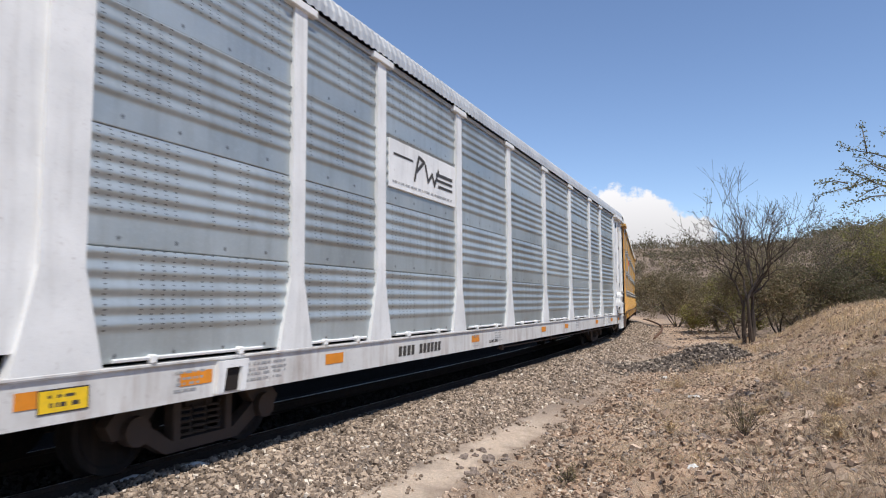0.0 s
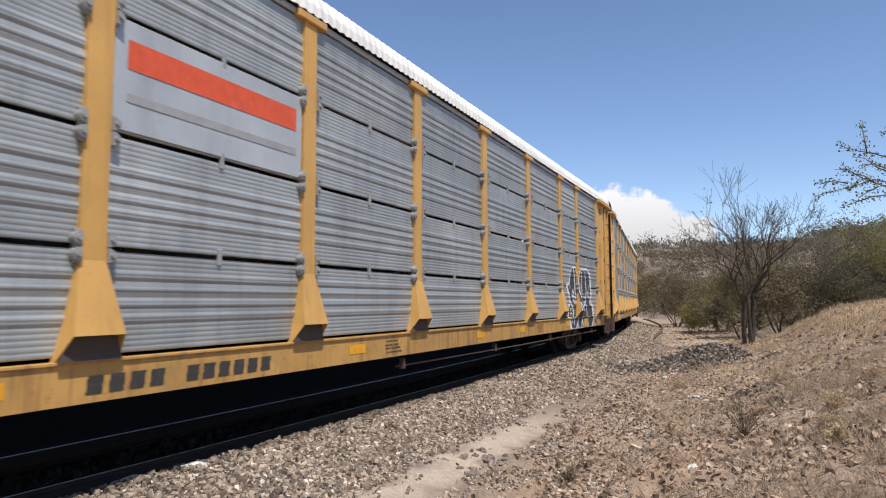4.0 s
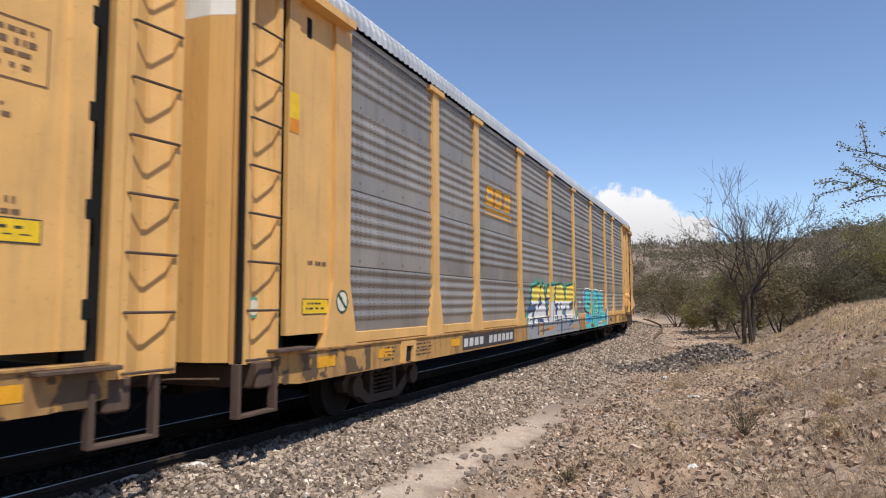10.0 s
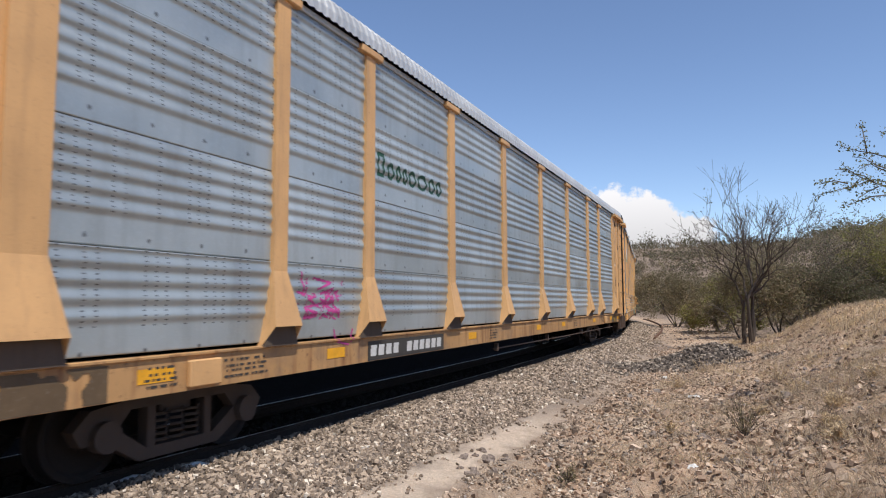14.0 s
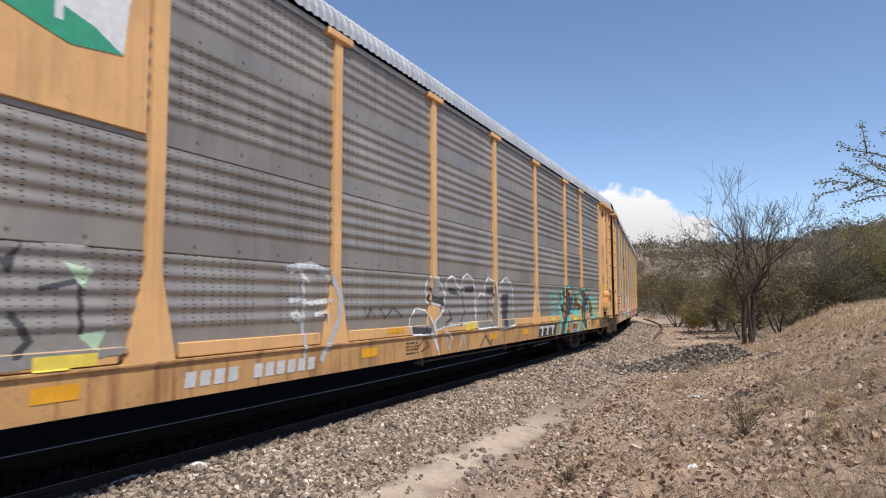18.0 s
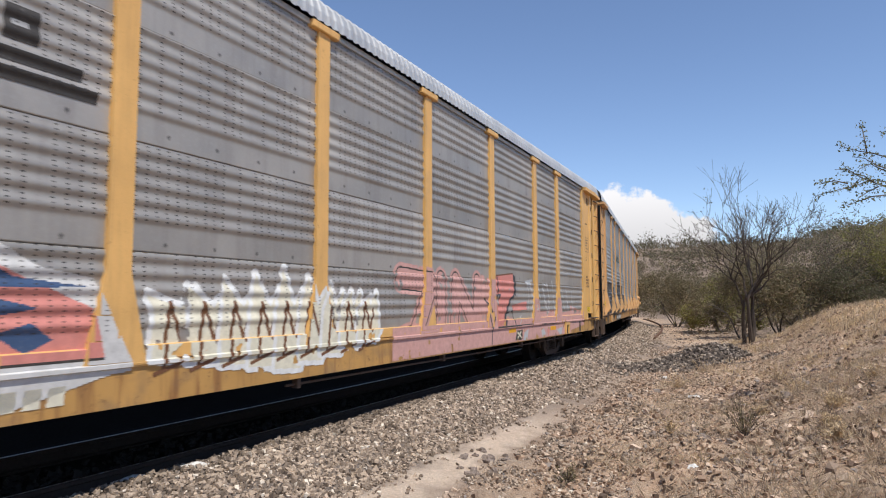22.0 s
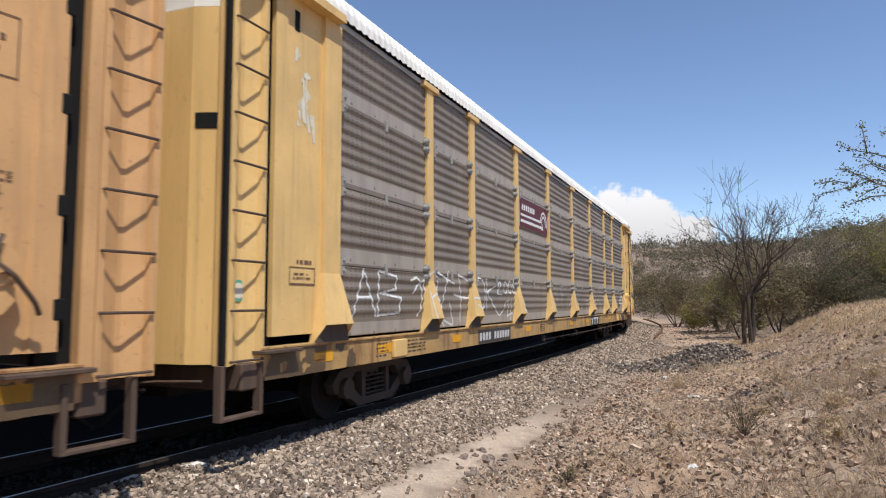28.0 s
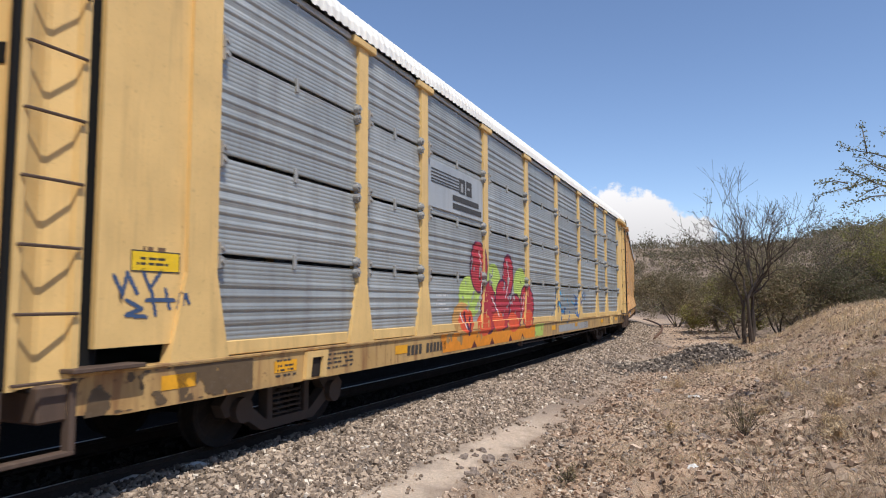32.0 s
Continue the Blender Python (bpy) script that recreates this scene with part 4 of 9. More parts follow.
# ---------------- plants ----------------
def bark(name, col):
    return plain(name, col, 0.95, 0, 26, 0.006, 0.55, 1.25, 0.15)


def leafy(name, dark, light, extra=None, share=0.0):
    n = Nodes(name)
    geo = n.t.nodes.new("ShaderNodeNewGeometry")
    r = geo.outputs["Random Per Island"]
    c = n.mix(r, dark, light)
    if extra:
        c = n.mix(n.math("GREATER_THAN", n.math("FRACT", n.math("MULTIPLY", r, 13.7)), 1 - share), c, extra)
    n.done(c, 0.7, 0, None, 0, 0.2)
    tr = n.t.nodes.new("ShaderNodeBsdfTranslucent")
    mx = n.t.nodes.new("ShaderNodeMixShader")
    mx.inputs[0].default_value = 0.42
    n.t.links.new(c, tr.inputs["Color"])
    n.t.links.new(n.b.outputs[0], mx.inputs[1]), n.t.links.new(tr.outputs[0], mx.inputs[2]), n.t.links.new(mx.outputs[0], n.out.inputs[0])
    return n.mat


BARK_DARK = bark("dark_bark", (0.075, 0.055, 0.045))
BARK_TWIG = bark("twig_bark", (0.085, 0.066, 0.053))
BARK_GREY = bark("grey_bark", (0.14, 0.115, 0.09))
LEAF_MESQUITE = leafy("mesquite_leaf", (0.09, 0.088, 0.045), (0.19, 0.175, 0.095), (0.19, 0.15, 0.10), 0.3)
LEAF_GREEN = leafy("palo_verde_leaf", (0.155, 0.15, 0.044), (0.32, 0.29, 0.095), (0.25, 0.19, 0.11), 0.28)
LEAF_OLIVE = leafy("olive_leaf", (0.14, 0.12, 0.063), (0.28, 0.24, 0.135), (0.25, 0.19, 0.125), 0.38)
LEAF_DARK = leafy("dark_scrub_leaf", (0.07, 0.07, 0.038), (0.16, 0.15, 0.085), (0.15, 0.115, 0.08), 0.3)
LEAF_BROWN = leafy("bare_brush_leaf", (0.13, 0.10, 0.07), (0.24, 0.19, 0.13), (0.15, 0.145, 0.07), 0.3)
LEAF_SCRUB = leafy("hill_scrub_leaf", (0.17, 0.13, 0.10), (0.34, 0.27, 0.205), (0.18, 0.165, 0.095), 0.3)
STRAW = leafy("dry_grass", (0.52, 0.38, 0.22), (0.82, 0.67, 0.45), (0.36, 0.28, 0.20), 0.2)


def grow(g, tips, p, d, length, r, depth, rng, spread=0.55, up=0.12, kids=(3, 4), segs=3, wisp=1.0):
    """One limb and all that springs from it."""
    pts = [p.copy()]
    q, dd = p.copy(), d.copy()
    for i in range(segs):
        dd = (dd + Vector((rng.gauss(0, 0.16), rng.gauss(0, 0.16), rng.gauss(0, 0.10) + up * 0.5))).normalized()
        q = q + dd * (length / segs)
        pts.append(q.copy())
    g.tube(pts, r, 7 if depth > 3 else (5 if depth > 1 else 3), taper=max(r * 0.55, 0.0055))
    tips += [(x, depth) for x in pts[1:]] if depth <= 2 else []
    if depth == 0:
        return
    for _ in range(rng.randint(*kids)):
        side = dd.cross(Vector((rng.gauss(0, 1), rng.gauss(0, 1), rng.gauss(0, 1)))).normalized()
        nd = (dd + side * (spread + 0.5 * rng.random()) + Vector((0, 0, up * (wisp if depth <= 3 else 1)))).normalized()
        k = rng.uniform(0.35, 1.0)
        base = pts[-1] if rng.random() < 0.45 else pts[-2].lerp(pts[-1], k)
        grow(g, tips, base, nd, length * (rng.uniform(0.6, 0.92) if wisp > 1 else rng.uniform(0.55, 0.82)), max(r * 0.55, 0.0065), depth - 1, rng, spread, up, kids, segs if depth > 2 else 2, wisp)


def leaves(name, tips, per, size, scatter, seed, flat=0.5):
    """Small folded leaf clumps round the twigs."""
    rng = np.random.default_rng(seed)
    c = np.repeat(np.array([tuple(p) for p in tips]), per, 0)
    n = len(c)
    c = c + rng.normal(0, scatter, (n, 3))
    a = rng.normal(0, 1, (n, 3))
    a /= np.linalg.norm(a, axis=1)[:, None]
    b = np.cross(a, rng.normal(0, 1, (n, 3)))
    b /= np.linalg.norm(b, axis=1)[:, None]
    s = size * rng.uniform(0.5, 1.4, (n, 1))
    v = np.stack([c - a * s, c + b * s * flat, c + a * s, c - b * s * flat], 1)
    return soup(name, v.reshape(-1, 3), (np.arange(4)[None] + 4 * np.arange(n)[:, None]))


def ground_at(x, y):
    return float(relief(np.array([x]), np.array([y]))[0])


def tree(name, x, y, stems, length, r, depth, seed, bark_mat, leaf_mat, per, leaf, scatter, label, category="tree", spread=0.55, up=0.12, kids=(3, 4), lean=0.3, group="", few=1.0, wisp=1.0, leafy_to=99.0):
    rng = random.Random(seed)
    z = ground_at(x, y)
    ob = thing(name, None, None, label, category, group, m=pose(x, y, z - 0.05))
    g, tips = Geo(), []
    for i in range(stems):
        a = 6.283 * (i + rng.random() * 0.5) / stems
        base = Vector((0.16 * math.cos(a), 0.16 * math.sin(a), 0)) if stems > 1 else Vector((0, 0, 0))
        d = Vector((lean * math.cos(a), lean * math.sin(a), 1)).normalized()
        grow(g, tips, base, d, length * rng.uniform(0.85, 1.15), r, depth, rng, spread, up, kids, 3, wisp)
    me = bpy.data.meshes.new("trunk")
    me.from_pydata(g.v, [], g.f)
    part("trunk", me, bark_mat, ob, "dark crooked stems and bare twigs")
    if per:
        part("crown", leaves("crown", [p for p, dpt in tips if rng.random() < few * (1.0 if p.z < leafy_to else 0.05)], per, leaf, scatter, seed), leaf_mat, ob, "sparse fine foliage")
    return ob


# the thorn tree on the verge
tree("thorn_tree", 12.13, 26.15, 3, 1.88, 0.095, 5, 55, BARK_TWIG, LEAF_MESQUITE, 3, 0.042, 0.09, "half-bare multi-stemmed thorn tree on the dry verge", spread=0.55, up=0.16, kids=(2, 4), lean=0.12, few=0.75, wisp=1.6, leafy_to=3.6)
# shrubs behind it
SHRUBS = [
    (17.6, 41.5, 3.4, LEAF_GREEN, 9, "bushy yellow-green shrub at the edge of the dirt track"),
    (18.9, 53.0, 5.4, LEAF_OLIVE, 7, "grey-green shrub at the foot of the hill"),
    (23.4, 39.0, 6.6, LEAF_BROWN, 1, "twiggy olive shrub behind the bank"),
    (19.6, 35.5, 6.6, LEAF_BROWN, 1, "twiggy olive shrub behind the bank"),
    (27.5, 40.0, 6.6, LEAF_GREEN, 8, "broad green shrub behind the grassy bank"),
    (25.0, 34.5, 5.6, LEAF_GREEN, 7, "broad green shrub behind the grassy bank"),
    (31.0, 43.0, 7.0, LEAF_GREEN, 8, "broad green shrub behind the grassy bank"),
    (29.0, 36.0, 5.4, LEAF_GREEN, 8, "broad green shrub behind the grassy bank"),
    (14.9, 32.6, 4.6, LEAF_OLIVE, 5, "dense olive brush behind the thorn tree"),
    (17.2, 33.4, 5.0, LEAF_OLIVE, 5, "dense olive brush behind the thorn tree"),
    (18.3, 31.6, 3.4, LEAF_DARK, 5, "dark low brush at the foot of the bank"),
    (20.6, 32.0, 3.6, LEAF_DARK, 4, "dark low brush at the foot of the bank"),
    (27.0, 52.0, 5.5, LEAF_OLIVE, 6, "tall olive shrub on the flat below the hill"),
    (22.5, 58.0, 4.2, LEAF_OLIVE, 6, "tall olive shrub on the flat below the hill"),
    (33.5, 50.0, 6.5, LEAF_OLIVE, 6, "tall olive shrub on the flat below the hill"),
    (37.0, 44.0, 6.6, LEAF_OLIVE, 6, "tall olive shrub on the flat below the hill"),
]
for i, (x, y, h, lm, per, label) in enumerate(SHRUBS):
    tree("shrub", x, y, 5, h * 0.36, 0.05, 4, 40 + i, BARK_GREY, lm, int(per * 2.2), 0.055, 0.09 if lm == LEAF_BROWN else 0.18, label, "shrub", spread=0.7, up=0.06, kids=(2, 4), lean=0.7, group="shrubs beside the track")

# a tree beyond the edge of view whose bough hangs in
bough = thing("overhanging_tree", None, None, "thorn tree whose leafy boughs hang over the bank", "tree", m=pose(10.6, 9.6, ground_at(10.6, 9.6) - 0.05))
rng = random.Random(5)
bg_, btips = Geo(), []
bg_.tube([(0, 0, 0), (0.1, 0.05, 1.2), (0.05, 0.2, 2.2), (-0.15, 0.3, 2.9)], 0.12, 8, taper=0.07)
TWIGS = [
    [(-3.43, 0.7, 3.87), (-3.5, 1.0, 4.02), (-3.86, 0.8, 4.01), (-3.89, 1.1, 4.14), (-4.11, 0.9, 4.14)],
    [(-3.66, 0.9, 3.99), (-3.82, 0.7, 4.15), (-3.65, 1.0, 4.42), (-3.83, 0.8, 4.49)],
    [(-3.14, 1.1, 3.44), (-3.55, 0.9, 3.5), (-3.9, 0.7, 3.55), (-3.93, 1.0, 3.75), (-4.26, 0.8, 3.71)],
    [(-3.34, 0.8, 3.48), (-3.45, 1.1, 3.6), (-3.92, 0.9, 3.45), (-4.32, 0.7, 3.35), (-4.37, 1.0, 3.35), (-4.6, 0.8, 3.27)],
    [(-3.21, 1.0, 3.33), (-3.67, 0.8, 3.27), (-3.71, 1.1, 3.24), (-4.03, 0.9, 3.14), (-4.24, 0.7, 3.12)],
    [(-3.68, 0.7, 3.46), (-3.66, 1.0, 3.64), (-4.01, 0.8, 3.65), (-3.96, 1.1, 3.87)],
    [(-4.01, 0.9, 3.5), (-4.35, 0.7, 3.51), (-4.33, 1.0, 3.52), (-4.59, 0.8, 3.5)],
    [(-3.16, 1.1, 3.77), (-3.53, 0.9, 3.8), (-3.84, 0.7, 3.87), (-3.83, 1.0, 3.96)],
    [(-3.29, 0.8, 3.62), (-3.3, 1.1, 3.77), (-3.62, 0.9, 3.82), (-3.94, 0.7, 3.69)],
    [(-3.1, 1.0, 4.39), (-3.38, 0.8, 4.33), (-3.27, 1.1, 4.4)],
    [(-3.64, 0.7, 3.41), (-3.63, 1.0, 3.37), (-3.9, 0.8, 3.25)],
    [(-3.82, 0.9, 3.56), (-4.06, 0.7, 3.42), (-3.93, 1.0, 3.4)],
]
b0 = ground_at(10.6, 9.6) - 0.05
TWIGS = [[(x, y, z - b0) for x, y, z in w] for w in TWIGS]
bg_.tube([(-0.15, 0.3, 2.9), (-0.9, 0.6, 3.2), (-1.9, 0.9, 3.35), (-2.7, 0.95, 3.3)], 0.06, 7, taper=0.03)
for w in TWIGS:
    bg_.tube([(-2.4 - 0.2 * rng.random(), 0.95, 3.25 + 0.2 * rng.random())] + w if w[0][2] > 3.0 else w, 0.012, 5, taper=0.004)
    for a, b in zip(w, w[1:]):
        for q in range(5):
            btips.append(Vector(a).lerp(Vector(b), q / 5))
for i in range(7):
    grow(bg_, [], Vector((-0.1, 0.25, 2.4 + 0.1 * i)), Vector((math.cos(i * 0.9) * 0.8 + 0.5, math.sin(i * 0.9) * 0.8, 0.7)).normalized(), 1.1, 0.045, 3, rng, 0.6, 0.1, (2, 3))
me = bpy.data.meshes.new("trunk")
me.from_pydata(bg_.v, [], bg_.f)
part("trunk", me, BARK_GREY, bough, "grey trunk and thorny boughs")
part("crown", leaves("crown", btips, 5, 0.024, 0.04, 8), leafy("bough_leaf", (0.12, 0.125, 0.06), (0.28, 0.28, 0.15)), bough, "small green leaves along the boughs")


# ---------------- scrub on the hill, dry grass ----------------
def scrub_field(n, r0, r1, a0, a1, size, seed, min_side=9.0):
    rng = np.random.default_rng(seed)
    r, a = r0 + (r1 - r0) * rng.random(n) ** 0.8, rng.uniform(a0, a1, n)
    x, y = r * np.sin(a), r * np.cos(a)
    s, l = track_coords(x, y)
    keep = (l > min_side) & (fnoise(x / 9, y / 9, 3) > 0.34)
    x, y = x[keep], y[keep]
    z = relief(x, y)
    pts = []
    for i in range(len(x)):
        h = size * rng.uniform(0.5, 1.5)
        k = 46
        q = rng.normal(0, 1, (k, 3)) * (h * 0.34, h * 0.34, h * 0.26) + (x[i], y[i], z[i] + h * 0.45)
        pts.append(q)
    return np.concatenate(pts)


for nm, pts, size, mat, label in (
        ("hill_scrub", scrub_field(2300, 60, 240, 0.22, 0.75, 1.7, 3), 0.21, LEAF_SCRUB, "grey-brown dry scrub covering the hillside"),
        ("green_scrub", scrub_field(700, 58, 230, 0.22, 0.75, 2.6, 4), 0.22, LEAF_OLIVE, "olive bushes dotted over the hillside"),
        ("dark_scrub", scrub_field(900, 62, 246, 0.22, 0.75, 2.2, 14), 0.20, LEAF_DARK, "dark green thorn bushes dotted over the hillside"),
        ("ridge_trees", scrub_field(240, 225, 262, 0.22, 0.75, 4.2, 15), 0.30, LEAF_DARK, "dark low trees along the crest of the hill"),
        ("low_scrub", scrub_field(520, 36, 64, 0.26, 0.75, 1.2, 5, 6.8), 0.11, LEAF_SCRUB, "low dry scrub at the foot of the hill")):
    thing(nm, leaves(nm, pts, 1, size, 0.05, 9, 0.6), mat, label, "scrub", kind="stuff")


def blades(name, places, count, h, wide, lean, seed):
    """Tufts of thin tapering blades."""
    rng = np.random.default_rng(seed)
    c = np.repeat(places, count, 0)
    n = len(c)
    a, t = rng.uniform(0, 6.283, n), np.abs(rng.normal(0, lean, n))
    hh = h * rng.uniform(0.4, 1.3, n)
    base = c + np.stack([rng.normal(0, 0.03, n), rng.normal(0, 0.03, n), np.zeros(n) - 0.01], 1)
    tip = base + np.stack([np.cos(a) * np.sin(t) * hh, np.sin(a) * np.sin(t) * hh, np.cos(t) * hh + 0.01], 1)
    w = np.stack([-np.sin(a), np.cos(a), np.zeros(n)], 1) * wide
    mid = (base + tip) / 2 + np.stack([np.zeros(n), np.zeros(n), hh * 0.08], 1)
    v = np.stack([base - w, base + w, mid + w * 0.7, tip, mid - w * 0.7], 1)
    return soup(name, v.reshape(-1, 3), np.arange(5)[None] + 5 * np.arange(n)[:, None])


ga, gs, gl = strew(13000, 4, 36, 4.2, 17.0, 1.2)
dens = np.where(gl > 8.6, 0.40, np.where(gl > 5.6, 0.58, 0.74))
ga = ga[fnoise(ga[:, 0] / 1.4, ga[:, 1] / 1.4, 3) > dens]
far_tuft = np.hypot(ga[:, 0], ga[:, 1]) > 17
thing("bank_grass", blades("bank_grass", ga[far_tuft], 5, 0.19, 0.009, 0.9, 14), STRAW, "bright straw-coloured dry grass along the crest of the bank", "grass", kind="stuff")
thing("dry_grass", blades("dry_grass", ga[~far_tuft], 5, 0.15, 0.0036, 0.95, 11), STRAW, "bleached dry grass in tufts over the bank", "grass", kind="stuff")
gb, gs, gl = strew(14000, 4, 34, 4.2, 13.0, 1.3)
gb = gb[fnoise(gb[:, 0] / 0.9 + 5, gb[:, 1] / 0.9, 3) > np.where(gl > 6.4, 0.42, 0.52)]
thing("straw_litter", blades("straw_litter", gb + (0, 0, 0.02), 6, 0.15, 0.0032, 3.0, 12), leafy("straw_litter", (0.40, 0.31, 0.21), (0.74, 0.61, 0.45)), "fallen straw and dead stalks on the earth", "litter", kind="stuff")


jx, jy = RNG.uniform(1.9, 6.4, 5200), RNG.uniform(4.6, 11.5, 5200)
jl = track_coords(jx, jy)[1]
jk = (jl > 5.2) & (fnoise(jx / 0.55 + 2, jy / 0.55, 3) > np.interp(jl, [5.2, 6.2, 7.5], [0.62, 0.5, 0.44]))
jp = np.stack([jx, jy, relief(jx, jy) + 0.03], 1)[jk]
thing("dead_stalks", blades("dead_stalks", jp, 4, 0.13, 0.0030, 3.0, 21), leafy("dead_stalk", (0.40, 0.31, 0.225), (0.74, 0.61, 0.46), (0.20, 0.155, 0.12), 0.22), "tangled grey-brown dead stalks lying over the rubble", "litter", kind="stuff")


def weed(x, y, h, n, green, label, seed):
    """One weed: thin arching stalks with a few small leaves."""
    rng = random.Random(seed)
    ob = thing("weed", None, None, label, "weed", "weeds on the verge", m=pose(x, y, ground_at(x, y) - 0.02))
    g, tips = Geo(), []
    for i in range(n):
        a, t = rng.uniform(0, 6.283), rng.uniform(0.1, 0.9)
        L = h * rng.uniform(0.5, 1.1)
        pts = [Vector((math.cos(a) * math.sin(t) * L * q, math.sin(a) * math.sin(t) * L * q, math.cos(t) * L * q - 0.15 * L * q * q)) for q in (0, 0.35, 0.7, 1.0)]
        g.tube(pts, 0.0045, 4, taper=0.002)
        tips += [pts[1].lerp(pts[3], rng.random()) for _ in range(6)]
    part("stalk_tuft", g, BARK_GREY if green else STRAW, ob)
    part("foliage", leaves("foliage", tips, 2, 0.018, 0.012, seed, 0.35), LEAF_OLIVE if green else STRAW, ob)
    return ob


for i, (x, y, h, n, green, label) in enumerate(((1.33, 7.18, 0.26, 26, True, "small green-tipped weed on stony earth"), (3.75, 8.3, 0.62, 34, True, "tall straggling weed with thin stalks"), (3.2, 9.4, 0.35, 22, False, "dry brown weed on stony earth"),
                                               (6.4, 12.6, 0.55, 30, False, "dry brown weed on stony earth"), (5.1, 14.4, 0.45, 26, False, "dry brown weed on stony earth"), (5.6, 10.4, 0.5, 30, False, "dry brown weed on stony earth"),
                                               (4.3, 7.4, 0.24, 60, False, "flattened clump of dry straw among rubble"), (4.9, 8.3, 0.28, 60, False, "flattened clump of dry straw among rubble"), (3.85, 6.5, 0.22, 50, False, "flattened clump of dry straw among rubble"), (5.2, 7.1, 0.26, 60, False, "flattened clump of dry straw among rubble"), (4.5, 9.4, 0.25, 50, False, "flattened clump of dry straw among rubble"), (6.0, 9.2, 0.3, 60, False, "flattened clump of dry straw among rubble"), (6.75, 17.2, 0.6, 18, False, "dry brown weed on stony earth"), (11.2, 25.6, 0.7, 24, False, "dead brush piled at the foot of the thorn tree"))):
    weed(x, y, h, n, green, label, 70 + i)

for x, y, sz, h, rz in ((-2.54, 6.82, 0.30, 0.035, 30), (-2.92, 6.33, 0.28, 0.03, 10), (2.58, 6.87, 0.24, 0.035, 20), (5.87, 17.38, 0.34, 0.05, 0), (5.0, 13.2, 0.3, 0.05, 60)):
    slab("white_lump", x, y, sz, h, CHALK, "chalky white lump lying on the stones", "stone", rz)
GREY_ROCK = plain("grey_rock", (0.27, 0.215, 0.18), 0.95, 0, 30, 0.02, 0.5, 1.25, 0.1)
rng = random.Random(33)
for i in range(46):
    if i < 14:
        x, y, sz = rng.uniform(0.1, 0.9), rng.uniform(7.6, 8.9), rng.uniform(0.08, 0.2)
    else:
        x, y, sz = rng.uniform(2.6, 5.2), rng.uniform(6.0, 10.2), rng.choice((0.06, 0.08, 0.10, 0.13, 0.18))
    slab("rock", x, y, sz, sz * rng.uniform(0.25, 0.42), GREY_ROCK, "rough grey-brown rock half sunk in the earth", "rock", rng.uniform(0, 180), i)

# a bent length of old rail left lying on the shoulder
pts = []
for i in range(21):
    q = i / 20
    x, y = 23.05 - 12.1 * q + 1.1 * math.sin(math.pi * q), 75.3 - 41.2 * q
    pts.append((x, y, ground_at(x, y) + 0.07))
thing("bent_rail", Geo().tube(pts, 0.075, 6), RAIL_RUST, "bent rusty length of old rail lying beside the track", "scrap rail")


# ---------------- paint on the cars: plates, marks, graffiti ----------------
TINTS = {
    "white": (0.72, 0.72, 0.70), "black": (0.018, 0.018, 0.020), "grey": (0.33, 0.33, 0.33), "red": (0.42, 0.035, 0.05), "pink": (0.62, 0.24, 0.20), "rose": (0.58, 0.33, 0.29),
    "blue": (0.03, 0.13, 0.34), "sky": (0.05, 0.38, 0.66), "teal": (0.08, 0.55, 0.48), "aqua": (0.12, 0.60, 0.50), "yellow": (0.80, 0.62, 0.10), "lime": (0.42, 0.55, 0.12), "green": (0.05, 0.34, 0.20),
    "sea": (0.10, 0.36, 0.26), "orange": (0.72, 0.25, 0.02), "amber": (0.76, 0.36, 0.02), "maroon": (0.11, 0.022, 0.024), "plum": (0.10, 0.02, 0.06), "signal": (0.80, 0.52, 0.02), "navy": (0.05, 0.09, 0.18),
    "silver": (0.46, 0.48, 0.49), "tan": (0.55, 0.30, 0.10), "magenta": (0.48, 0.06, 0.24), "ink": (0.05, 0.045, 0.04), "stencil": (0.17, 0.10, 0.055), "coral": (0.70, 0.10, 0.04), "chalk": (0.58, 0.57, 0.55), "smoke": (0.06, 0.06, 0.065),
    "grime": (0.12, 0.08, 0.045), "rust": (0.17, 0.075, 0.035), "pine": (0.02, 0.08, 0.05), "cream": (0.70, 0.66, 0.52), "mint": (0.45, 0.60, 0.42), "haze": (0.27, 0.255, 0.23),
}
INKS = {}


